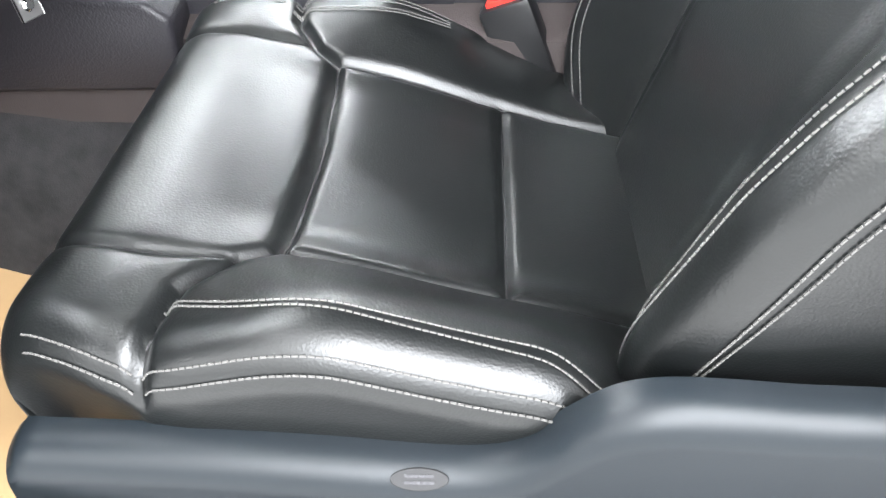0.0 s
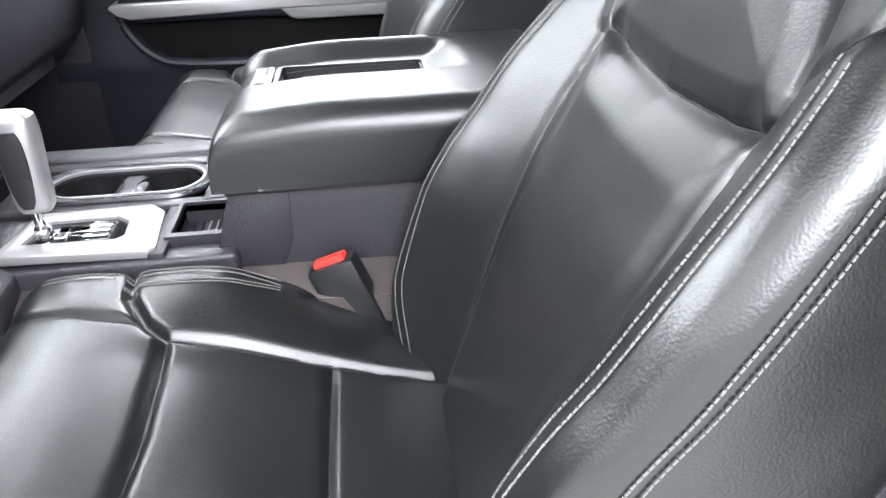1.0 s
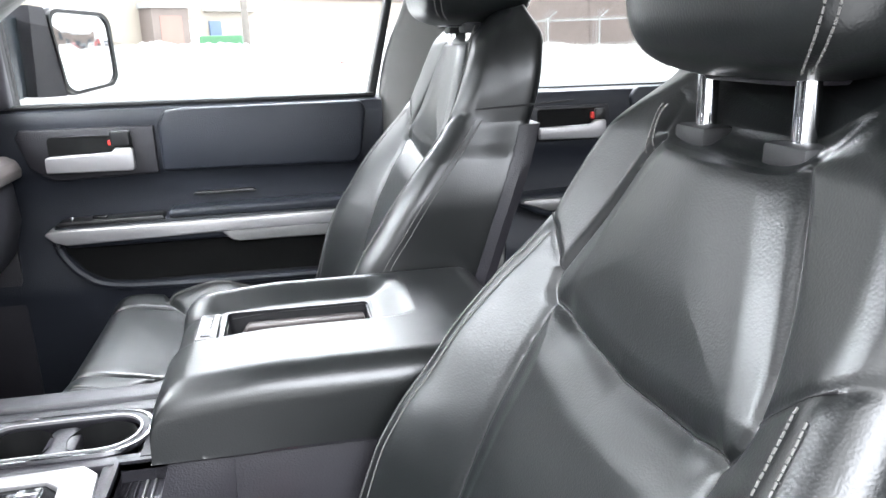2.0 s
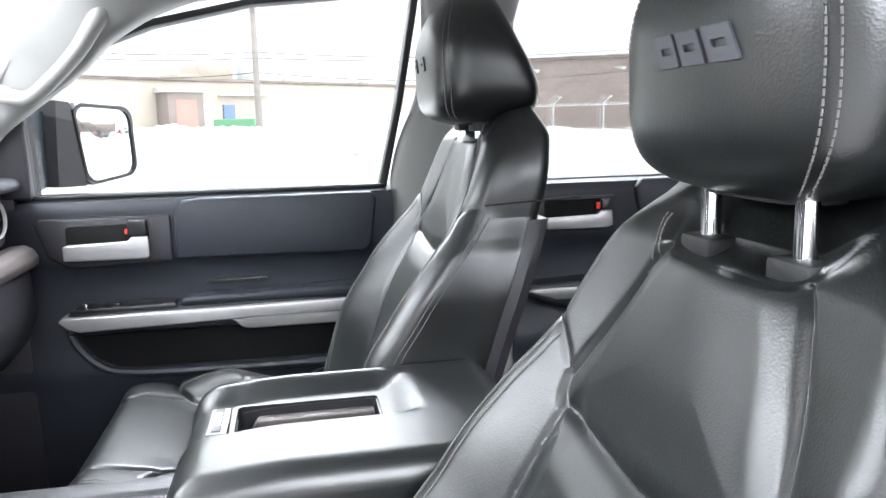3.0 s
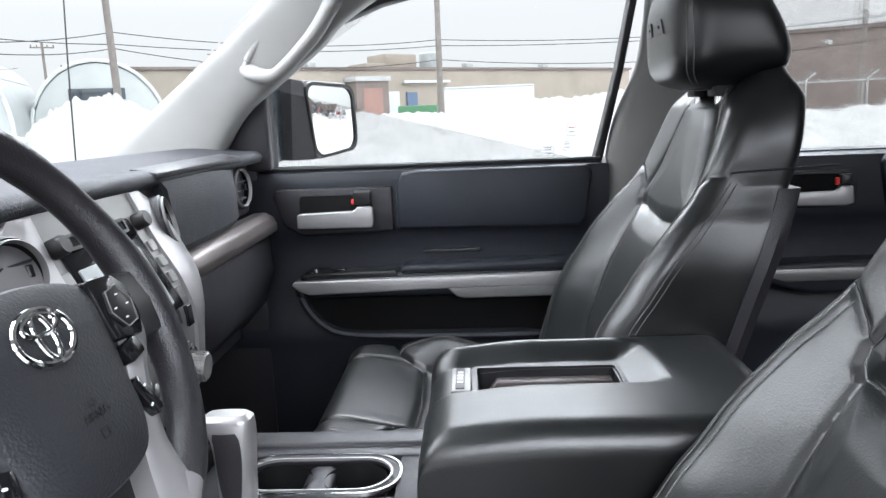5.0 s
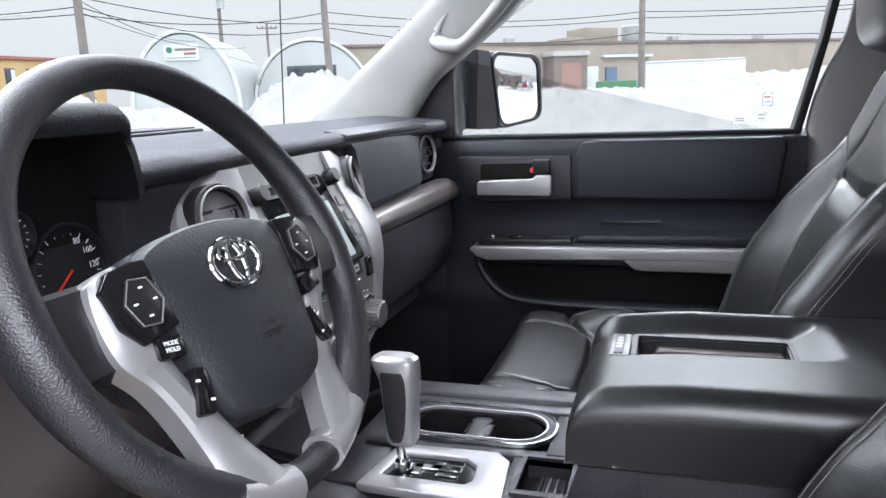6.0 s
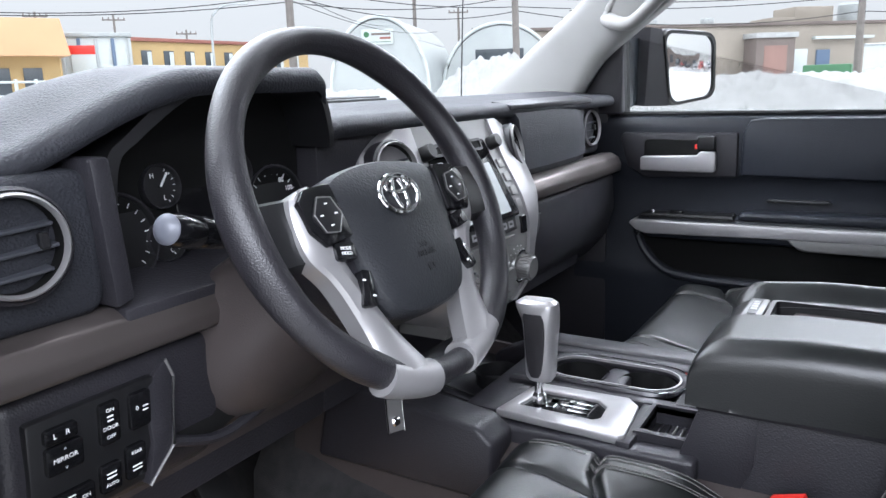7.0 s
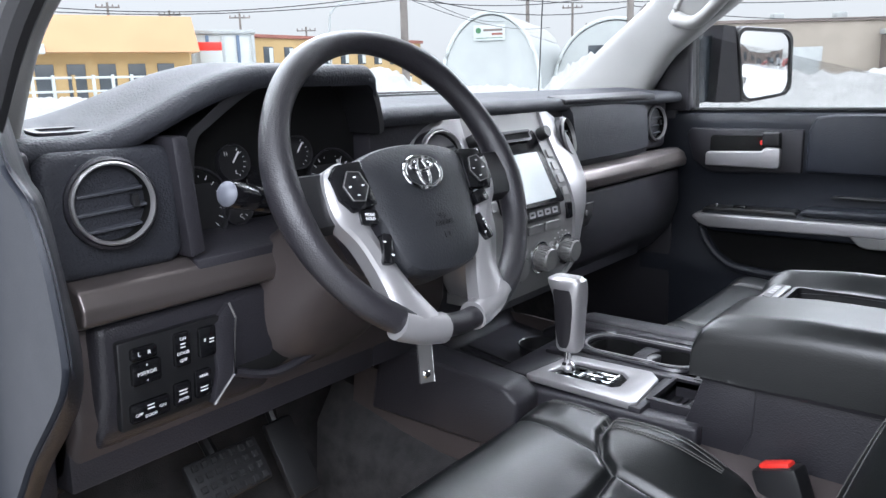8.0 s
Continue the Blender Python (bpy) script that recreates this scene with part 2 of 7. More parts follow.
tunnel_mat = material("tunnel_vinyl", (0.046, 0.038, 0.037), 0.48, 0, 0.3, 0.3, 600, 0.12, 9)
headliner_mat = material("headliner_cloth", (0.42, 0.415, 0.405), 0.95, 0, 0.1, 0.4, 900, 0.04, 12)
pillar_mat = material("pillar_plastic", (0.215, 0.211, 0.204), 0.55, 0, 0.35, 0.25, 700, 0.04, 9)
trim_dark = material("blue_black_trim", (0.010, 0.012, 0.017), 0.5, 0, 0.35, 0.2, 800, 0.08, 6)
rubber = material("black_rubber", (0.010, 0.010, 0.011), 0.6, 0, 0.4, 0.2, 400)
red_plastic = material("red_plastic", (0.62, 0.03, 0.02), 0.35, 0, 0.5)
paper = material("kraft_paper", (0.50, 0.33, 0.17), 0.8, 0, 0.2, 0.3, 120, 0.08, 5)
# pale base colour stands in for the reflection on the screen
screen_mat = material("screen_glass", (0.30, 0.33, 0.335), 0.22, 0, 0.6, 0, 1, 0.03, 4)
white_ink = material("white_ink", (0.78, 0.78, 0.78), 0.6)
grey_ink = material("grey_ink", (0.30, 0.30, 0.31), 0.6)
badge_mat = material("embossed_grey", (0.10, 0.105, 0.125), 0.4, 0.1, 0.5)
head_badge = material("dark_embossed_plastic", (0.045, 0.047, 0.056), 0.4, 0.1, 0.5)
body_paint = material("dark_body_paint", (0.030, 0.038, 0.046), 0.25, 0.2, 0.5, 0, 1, 0.03, 5, coat=0.6)
snow = material("snow", (0.35, 0.355, 0.355), 0.8, 0, 0.2, 1.0, 2.6, 0.10, 1.2)
for node in snow.node_tree.nodes:
    if node.bl_idname == "ShaderNodeBump":
        node.inputs["Distance"].default_value = 0.10
        node.inputs["Strength"].default_value = 0.8
# driven yard: greyed near the truck to weaken bounced light, clean packed snow beyond
yard = material("packed_yard", (0.66, 0.665, 0.67), 0.7, 0, 0.3, 0.15, 7, 0.08, 1.2)
yt = yard.node_tree
yc = yt.nodes.new("ShaderNodeTexCoord")
yl = yt.nodes.new("ShaderNodeVectorMath")
yl.operation = "LENGTH"
yt.links.new(yc.outputs["Object"], yl.inputs[0])
yn = yt.nodes.new("ShaderNodeTexNoise")
yn.inputs["Scale"].default_value, yn.inputs["Detail"].default_value = 0.5, 6
yt.links.new(yc.outputs["Object"], yn.inputs["Vector"])
ya = yt.nodes.new("ShaderNodeMath")
ya.operation = "MULTIPLY_ADD"
yt.links.new(yn.outputs["Fac"], ya.inputs[0])
ya.inputs[1].default_value = 5.0
yt.links.new(yl.outputs["Value"], ya.inputs[2])
yr = yt.nodes.new("ShaderNodeMapRange")
yr.inputs["From Min"].default_value, yr.inputs["From Max"].default_value = 6.0, 9.0
yt.links.new(ya.outputs["Value"], yr.inputs["Value"])
ym = yt.nodes.new("ShaderNodeMixRGB")
ym.inputs["Color1"].default_value = (0.50, 0.495, 0.49, 1)
yt.links.new(yr.outputs["Result"], ym.inputs["Fac"])
yb = yt.nodes["Principled BSDF"]
yt.links.new(yb.inputs["Base Color"].links[0].from_socket, ym.inputs["Color2"])
yt.links.new(ym.outputs["Color"], yb.inputs["Base Color"])
clear = bpy.data.materials.new("window_glass")
clear.use_nodes = True
gb = clear.node_tree.nodes["Principled BSDF"]
gb.inputs["Base Color"].default_value = (0.95, 0.97, 0.96, 1)
gb.inputs["Transmission Weight"].default_value = 1.0
gb.inputs["Roughness"].default_value = 0.0
gb.inputs["IOR"].default_value = 1.01

# ---- cab shell: floor, pillars, roof ----
structure("floor", prism([(-1.36, 0.50), (-1.36, 0.553), (0.62, 0.553), (0.80, 0.592), (1.10, 0.598), (1.22, 0.66), (1.22, 0.50)], "x", -0.84, 0.88, 0.0), carpet, "dark grey loop carpet of the truck cab", "floor")
structure("door_sill", box(-0.93, -0.80, -0.55, 1.02, 0.50, 0.60, 0.012), plastic, "charcoal plastic scuff plate of the open door", "sill")
structure("firewall", prism([(1.05, 0.52), (1.30, 0.78), (1.42, 1.30), (1.46, 1.30), (1.46, 0.50), (1.05, 0.50)], "x", -0.84, 0.88, 0.0), carpet, "dark carpeted footwell wall under the dashboard", "wall")
structure("wall_rear", box(-0.88, 0.88, -1.42, -1.36, 0.50, 1.90, 0.0), plastic, "dark trim of the cab's rear wall", "wall")


def tunnel_ring(y):
    h = curve_at([(-1.3, 0.62), (0.0, 0.66), (0.5, 0.76), (0.8, 0.83), (1.2, 0.88)], y)
    pts = [(-0.275, 0.54), (-0.250, h - 0.07), (-0.20, h), (0.20, h), (0.250, h - 0.07), (0.275, 0.54)]
    return [Vector((x + 0.015, y, z)) for x, z in pts]


structure("floor_tunnel", loft([tunnel_ring(-1.3 + 2.5 * i / 20) for i in range(21)]), carpet, "carpeted transmission tunnel between the seats", "floor")

structure("kick_panel_far", box(0.84, 0.90, 0.98, 1.46, 0.50, 1.36, 0.004), plastic, "charcoal kick panel beside the far footwell", "trim")
structure("kick_panel_near", box(-0.86, -0.80, 1.02, 1.46, 0.50, 1.34, 0.004), plastic, "charcoal kick panel beside the near footwell", "trim")

# roof with headliner
def roof(u, v):
    x, y = lerp(-0.80, 0.80, u), lerp(-1.38, 0.78, v)
    z = 1.845 - 0.075 * (abs(x) / 0.8) ** 3 - 0.060 * ease(0.35, 0.80, y)
    return Vector((x, y, z))


structure("ceiling", slab(roof, 24, 30, (0, 0, 0.05)), headliner_mat, "pale grey cloth headliner of the cab", "ceiling")
structure("roof_panel", slab(lambda u, v: roof(u, v) + Vector((0.0, 0, 0.055)) + Vector(((u - 0.5) * 0.10, 0, 0)), 12, 16, (0, 0, 0.02)), body_paint, "dark painted steel roof over the cab", "roof")


def pillar(name, keys, mat, label):
    """A trim strip through rings of (x, y, z, width along y, depth along x)."""
    rings = []
    for p in keys:
        x, y, z, wy, wx = p
        rings.append([Vector((x + wx * 0.5 * math.copysign(abs(math.cos(a)) ** 0.55, math.cos(a)), y + wy * 0.5 * math.copysign(abs(math.sin(a)) ** 0.55, math.sin(a)), z)) for a in (k * math.tau / 28 for k in range(28))])
    return structure(name, loft(rings), mat, label, "pillar")


def smooth_keys(keys, n=8):
    out = []
    K = [Vector(k[:3]) for k in keys]
    W = [Vector((k[3], k[4], 0)) for k in keys]
    for p, w in zip(spline(K, n), spline(W, n)):
        out.append((p.x, p.y, p.z, w.x, w.y))
    return out


def windscreen_edge(sg):
    return [(0.015 + sg * x, y, z, wy, wx) for x, y, z, wy, wx in smooth_keys([(0.800, 1.187, 1.365, 0.285, 0.075), (0.795, 1.100, 1.455, 0.235, 0.075), (0.786, 1.022, 1.515, 0.232, 0.075), (0.772, 0.918, 1.59, 0.235, 0.075), (0.757, 0.838, 1.655, 0.225, 0.08), (0.740, 0.715, 1.725, 0.28, 0.09), (0.71, 0.40, 1.815, 0.40, 0.12)])]


pillar("pillar_front_far", windscreen_edge(1), pillar_mat, "pale grey windscreen pillar trim beside the far door")
pillar("pillar_front_near", [(x, y - 0.06, z, wy, wx) for x, y, z, wy, wx in windscreen_edge(-1)], pillar_mat, "pale grey windscreen pillar trim beside the open door")
pillar("pillar_mid_far", smooth_keys([(0.875, 0.02, 0.60, 0.34, 0.07), (0.880, 0.015, 1.30, 0.31, 0.07), (0.850, -0.005, 1.55, 0.21, 0.07), (0.79, -0.02, 1.76, 0.23, 0.09), (0.74, -0.02, 1.84, 0.32, 0.12)]), pillar_mat, "pale grey middle pillar trim behind the far seat")
pillar("pillar_rear_far", smooth_keys([(0.86, -1.18, 0.60, 0.26, 0.07), (0.855, -1.12, 1.30, 0.26, 0.07), (0.79, -1.02, 1.76, 0.30, 0.09), (0.72, -1.0, 1.85, 0.34, 0.12)]), pillar_mat, "pale grey rear pillar trim")
pillar("pillar_mid_near", smooth_keys([(-0.83, -0.06, 0.60, 0.20, 0.06), (-0.825, -0.06, 1.30, 0.20, 0.06), (-0.79, -0.08, 1.76, 0.20, 0.07), (-0.71, -0.08, 1.85, 0.28, 0.10)]), pillar_mat, "pale grey middle pillar trim of the near side")
structure("side_wall_near", box(-0.88, -0.83, -1.4, -0.12, 0.52, 1.33, 0.01), trim_dark, "closed rear door of the near side", "wall")
for sg, nm in ((1, "roof_rail_far"), (-1, "roof_rail_near")):
    rail = [(0.015 + sg * 0.752, 0.62, 1.755), (0.015 + sg * 0.765, 0.30, 1.788), (0.015 + sg * 0.77, 0.0, 1.800), (0.015 + sg * 0.765, -0.5, 1.802), (0.015 + sg * 0.75, -1.2, 1.80)]
    structure(nm, tube(spline(rail, 8), 0.042, 14, flat=0.8), headliner_mat, "pale grey headliner edge over the doors", "trim")

# ---- windscreen ----
def screen_point(u, v):
    x = lerp(-0.80, 0.83, u)
    k = (x - 0.015) / 0.82
    y0, z0 = 1.43 - 0.13 * k * k, 1.345
    y1, z1 = 0.86 - 0.08 * k * k, 1.80
    return Vector((x * (1 - 0.06 * v), lerp(y0, y1, v), lerp(z0, z1, v) + 0.03 * math.sin(math.pi * v)))


glass = structure("window_1", slab(screen_point, 16, 8, (0, 0.004, 0.003)), clear, "clear laminated windscreen over the dashboard", "window")
glass.visible_shadow = False
structure("windscreen_seal", tube([screen_point(i / 20, 0.0) + Vector((0, 0.0, 0.008)) for i in range(21)], 0.012, 8), rubber, "black rubber seal along the windscreen's foot", "seal")
structure("cowl", slab(lambda u, v: Vector((lerp(-0.85, 0.88, u), lerp(1.40, 1.62, v), 1.325 - 0.02 * v)), 8, 2, (0, 0, -0.03)), satin_black, "black plastic cowl below the windscreen", "cowl")
structure("hood", slab(lambda u, v: Vector((lerp(-0.86, 0.89, u), lerp(1.60, 2.75, v), 1.30 - 0.03 * v - 0.10 * v ** 3 - 0.05 * (2 * u - 1) ** 4)), 16, 10, (0, 0, -0.04)), body_paint, "dark painted engine hood with thin snow", "hood")

# ---- far front door ----
def door_face(z):
    return curve_at([(0.55, 0.85), (0.88, 0.842), (0.92, 0.838), (1.00, 0.850), (1.12, 0.858), (1.165, 0.852), (1.19, 0.842), (1.295, 0.838), (1.312, 0.842), (1.325, 0.858), (1.330, 0.880)], z)


def door_panel(y0, y1, z0=0.56):
    zs = [z0 + (1.33 - z0) * i / 60 for i in range(61)]
    return loft([[Vector((door_face(z), y, z)) for z in zs] + [Vector((0.93, y, 1.33)), Vector((0.93, y, z0))] for y in (y0, lerp(y0, y1, 0.25), lerp(y0, y1, 0.5), lerp(y0, y1, 0.75), y1)])


def inset(outline_yz, x, thick, bev=0.004, seg=3):
    """A panel facing the cab on the far door, from (y, z) points."""
    return prism(outline_yz, "x", x, x + thick, bev, seg)


def rr(y0, y1, z0, z1, r, n=5):
    return [((y0 + y1) / 2 + a, (z0 + z1) / 2 + b) for a, b in rounded(abs(y1 - y0), z1 - z0, r, n)]


door = thing("door_1", (0.85, 0.55, 0.60), "closed front door with charcoal vinyl panel and silver trim", "car door", "", "structure")
part("panel", door_panel(1.065, 0.165), door_soft, door)
part("upper_pad", inset([(0.655, 1.281), (0.640, 1.312), (0.60, 1.3165), (0.215, 1.3175), (0.203, 1.30), (0.218, 1.195), (0.235, 1.178), (0.655, 1.182)], 0.828, 0.03, 0.007, 3), door_soft, door, "padded charcoal vinyl insert")
bezel = part("handle_bezel", inset([(0.945, 1.268), (0.935, 1.283), (0.664, 1.283), (0.664, 1.178), (0.88, 1.172), (0.925, 1.20)], 0.832, 0.02, 0.005, 3), plastic, door)
# flat black sheet stands in for the shade of the handle recess
part("handle_cup_shade", inset(rr(0.712, 0.882, 1.196, 1.266, 0.010), 0.829, 0.006, 0.001, 1), void_black, bezel, "flat black sheet for the handle recess's shade")
hl = [(0.886, 1.192), (0.886, 1.222), (0.880, 1.227), (0.752, 1.231), (0.745, 1.240), (0.712, 1.240), (0.708, 1.234), (0.708, 1.196), (0.714, 1.190)]
part("door_handle", inset(hl, 0.808, 0.016, 0.004, 3), silver, bezel, "satin silver pull handle")
part("lock_knob", inset(rr(0.712, 0.752, 1.243, 1.276, 0.005), 0.811, 0.018, 0.004, 3), satin_black, bezel, "black lock knob")
part("lock_mark", inset(rr(0.753, 0.759, 1.245, 1.256, 0.002), 0.820, 0.010, 0.001, 1), red_plastic, bezel, "red unlocked mark")

# armrest with silver strip and window switch
arm_line = [(0.895, 1.060), (0.885, 1.078), (0.86, 1.084), (0.60, 1.088), (0.165, 1.094), (0.165, 1.030), (0.86, 1.030)]
arm = part("armrest", inset(arm_line, 0.790, 0.07, 0.010, 4), door_soft, door)
part("switch_plate", inset([(0.882, 1.080), (0.872, 1.090), (0.662, 1.094), (0.656, 1.082)], 0.786, 0.05, 0.003, 2), satin_black, arm, "black window switch plate")
part("window_switch", box(0.800, 0.816, 0.778, 0.808, 1.088, 1.097, 0.002), piano, arm)
part("lock_switch", box(0.798, 0.808, 0.845, 0.852, 1.088, 1.099, 0.001), chrome, arm)
part("arm_pad", inset([(0.652, 1.086), (0.645, 1.104), (0.17, 1.112), (0.17, 1.082)], 0.782, 0.06, 0.009, 4), door_soft, arm, "padded armrest top")
part("pull_slot", inset([(0.60, 1.122), (0.595, 1.128), (0.47, 1.130), (0.46, 1.124), (0.48, 1.121)], 0.846, 0.02, 0.002, 2), satin_black, door)
part("silver_strip", inset([(0.902, 1.066), (0.895, 1.074), (0.17, 1.082), (0.17, 1.052), (0.52, 1.049), (0.86, 1.041), (0.885, 1.050)], 0.776, 0.06, 0.004, 3), silver, door, "satin silver armrest strip")
part("silver_step", inset([(0.545, 1.051), (0.520, 1.028), (0.505, 1.024), (0.17, 1.024), (0.17, 1.056)], 0.779, 0.06, 0.004, 3), silver_grey, door, "grey silver pull handle lip")
# solid black slab painted as the shade inside the map pocket
part("pocket_shade", inset([(0.885, 1.045), (0.872, 1.010), (0.84, 0.968), (0.80, 0.946), (0.74, 0.940), (0.17, 0.936), (0.17, 1.044)], 0.825, 0.05, 0.004, 2), void_black, door, "black sheet for the shade in the map pocket")
part("pocket_lip", tube(spline([(0.826, 0.895, 1.045), (0.822, 0.878, 1.000), (0.818, 0.84, 0.958), (0.815, 0.78, 0.935), (0.812, 0.60, 0.928), (0.812, 0.17, 0.925)], 8), 0.010, 8), door_soft, door)
part("sill_trim", tube([(0.862, 0.95, 1.327), (0.862, 0.18, 1.327)], 0.006, 8), rubber, door)

# black mirror triangle, window frame and pane
part("mirror_triangle", prism([(1.19, 1.325), (0.945, 1.325), (0.943, 1.50), (0.955, 1.535), (0.98, 1.53), (1.08, 1.455)], "x", 0.838, 0.875, 0.008, 3), plastic, door, "black plastic mirror corner panel")
outer_win = [(0.962, 1.30), (0.958, 1.523), (0.795, 1.655), (0.671, 1.698), (0.46, 1.742), (0.092, 1.772), (0.134, 1.52), (0.180, 1.30)]
inner_win = [(0.945, 1.318), (0.942, 1.515), (0.785, 1.640), (0.665, 1.683), (0.46, 1.727), (0.112, 1.757), (0.150, 1.52), (0.195, 1.318)]
def lean(z):
    return 0.868 - 0.16 * max(0.0, z - 1.32) - 0.0
def straight_frame(outer, inner, depth):
    bm = bmesh.new()
    rows = []
    for (a, az), (b, bz) in zip(outer, inner):
        d = Vector((depth, 0, 0))
        p, q = Vector((lean(az), a, az)), Vector((lean(bz), b, bz))
        rows.append([bm.verts.new(v) for v in (p, q, q + d, p + d)])
    for r in range(len(rows)):
        q = rows[(r + 1) % len(rows)]
        for k in range(4):
            bm.faces.new((rows[r][k], q[k], q[(k + 1) % 4], rows[r][(k + 1) % 4]))
    return bevel_sharp(bm, 0.004, 2)
part("window_frame", straight_frame(outer_win, inner_win, 0.05), rubber, door, "black rubber window seal")
pane = bmesh.new()
pv = [pane.verts.new((lean(z) + 0.02, y, z)) for y, z in inner_win]
pane.faces.new(pv)
pane = bmesh.ops.solidify(pane, geom=pane.faces[:], thickness=0.004) and pane
pane_ob = part("pane", pane, clear, door, "clear side window")
pane_ob.visible_shadow = False
# small printed stickers on the glass
for y, z, w, h in ((0.245, 1.395, 0.022, 0.030), (0.255, 1.358, 0.020, 0.022), (0.300, 1.352, 0.030, 0.014)):
    part("window_sticker", frame_of(rounded(w, h, 0.004, 3), rounded(w - 0.003, h - 0.003, 0.003, 3), facing((lean(z) + 0.018, y, z), (-1, 0, -0.16)), 0.0006), white_ink, door, "small white outlined glass sticker")
    for k in (-0.2, 0.15):
        part("sticker_bar", plate([(-w * 0.3, h * k), (w * 0.3, h * k), (w * 0.3, h * k + 0.002), (-w * 0.3, h * k + 0.002)], facing((lean(z) + 0.018, y, z), (-1, 0, -0.16)), 0.0006, 0), red_plastic if k > 0 and z > 1.39 else grey_ink, door)

# ---- far rear door ----
rdoor = thing("door_2", (0.85, -0.60, 0.60), "closed rear door with charcoal panel and silver handle", "car door", "", "structure")
part("panel", door_panel(-0.13, -1.10), door_soft, rdoor)
part("upper_pad", inset([(-0.44, 1.30), (-0.46, 1.323), (-1.0, 1.323), (-1.0, 1.20), (-0.46, 1.20)], 0.828, 0.03, 0.007, 3), door_soft, rdoor)
rb = part("handle_bezel", inset(rr(-0.39, -0.19, 1.20, 1.285, 0.012), 0.833, 0.02, 0.004, 2), plastic, rdoor)
# black sheet for the shade behind the handle
part("handle_cup_shade", inset(rr(-0.375, -0.205, 1.212, 1.278, 0.008), 0.829, 0.006, 0.001, 1), void_black, rb)
part("door_handle", inset([(-0.205, 1.208), (-0.205, 1.236), (-0.335, 1.240), (-0.345, 1.250), (-0.372, 1.250), (-0.376, 1.212), (-0.36, 1.206)], 0.808, 0.016, 0.004, 3), silver, rb, "satin silver pull handle")
part("lock_mark", inset(rr(-0.345, -0.337, 1.252, 1.268, 0.002), 0.818, 0.010, 0.001, 1), red_plastic, rb, "red unlocked mark")
part("lock_knob", inset(rr(-0.372, -0.347, 1.252, 1.276, 0.003), 0.815, 0.014, 0.003, 2), satin_black, rb)
part("armrest", inset([(-0.14, 1.060), (-0.15, 1.078), (-0.30, 1.084), (-1.0, 1.084), (-1.0, 1.01), (-0.28, 1.01), (-0.20, 1.03)], 0.790, 0.07, 0.012, 4), door_soft, rdoor)
part("silver_strip", inset([(-0.15, 1.062), (-0.16, 1.070), (-1.0, 1.072), (-1.0, 1.046), (-0.22, 1.040)], 0.782, 0.06, 0.004, 2), silver_grey, rdoor, "grey silver strip")
part("window_frame", straight_frame([(-0.13, 1.31), (-0.09, 1.79), (-0.9, 1.79), (-1.06, 1.55), (-1.08, 1.31)], [(-0.155, 1.329), (-0.118, 1.757), (-0.88, 1.757), (-1.02, 1.54), (-1.04, 1.329)], 0.05), rubber, rdoor, "black rubber window seal")
pane = bmesh.new()
pane.faces.new([pane.verts.new((lean(z) + 0.02, y, z)) for y, z in [(-0.155, 1.329), (-0.118, 1.757), (-0.88, 1.757), (-1.02, 1.54), (-1.04, 1.329)]])
bmesh.ops.solidify(pane, geom=pane.faces[:], thickness=0.004)
pane_ob = part("pane", pane, clear, rdoor, "clear side window")
pane_ob.visible_shadow = False

# ---- seal of the open near door ----
seal = spline([(-0.74, 0.40, 1.745), (-0.785, 0.62, 1.62), (-0.822, 0.79, 1.478), (-0.845, 0.85, 1.375), (-0.872, 0.92, 1.25), (-0.876, 0.95, 1.10), (-0.872, 0.95, 0.85), (-0.85, 0.82, 0.62), (-0.83, 0.2, 0.605)], 10)
structure("door_seal_near", tube(seal, 0.013, 10), rubber, "black rubber seal round the open door", "seal")


def jamb_ring(x, line):
    return [Vector((x, y, z)) for y, z in line] + [Vector((x, 1.20, 0.80)), Vector((x, 1.20, 1.42))]


jamb_out = [(p.x, p.y) for p in spline([(0.83, 1.42, 0), (0.800, 1.358, 0), (0.769, 1.332, 0), (0.749, 1.290, 0), (0.740, 1.225, 0), (0.747, 1.196, 0), (0.770, 1.168, 0), (0.847, 1.089, 0), (0.90, 1.00, 0), (0.93, 0.80, 0)], 8)]
jamb_in = [(p.x, p.y) for p in spline([(0.88, 1.42, 0), (0.848, 1.345, 0), (0.820, 1.318, 0), (0.803, 1.262, 0), (0.788, 1.197, 0), (0.796, 1.166, 0), (0.822, 1.133, 0), (0.896, 1.057, 0), (0.94, 0.98, 0), (0.97, 0.80, 0)], 8)]
structure("cowl_side_trim", loft([jamb_ring(-0.853, [(y + 0.006, z) for y, z in jamb_out]), jamb_ring(-0.846, [(y + 0.004, z) for y, z in jamb_out]), jamb_ring(-0.818, [(y + 0.006, z) for y, z in jamb_in]), jamb_ring(-0.797, [(y + 0.05, z) for y, z in jamb_in])]), trim_dark, "blue-black cowl side trim of the open doorway", "trim", 70)
# rounded trim edge in a paler plastic, its caught light put into the colour
edge_rows = []
for a, b in zip(jamb_out, jamb_in):
    p, q = Vector((-0.850, *a)), Vector((-0.820, *b))
    m = (p + q) / 2 + Vector((-0.004, -0.005, 0))
    back = Vector((0.006, 0.012, 0))
    edge_rows.append([p, lerp(p, m, 0.5) + Vector((-0.001, -0.002, 0)), m, lerp(m, q, 0.5) + Vector((0, -0.002, 0)), q, q + back, p + back])
structure("cowl_trim_edge", loft(edge_rows), plastic, "rounded edge of the doorway's cowl trim, paler for its sheen", "trim", 70)
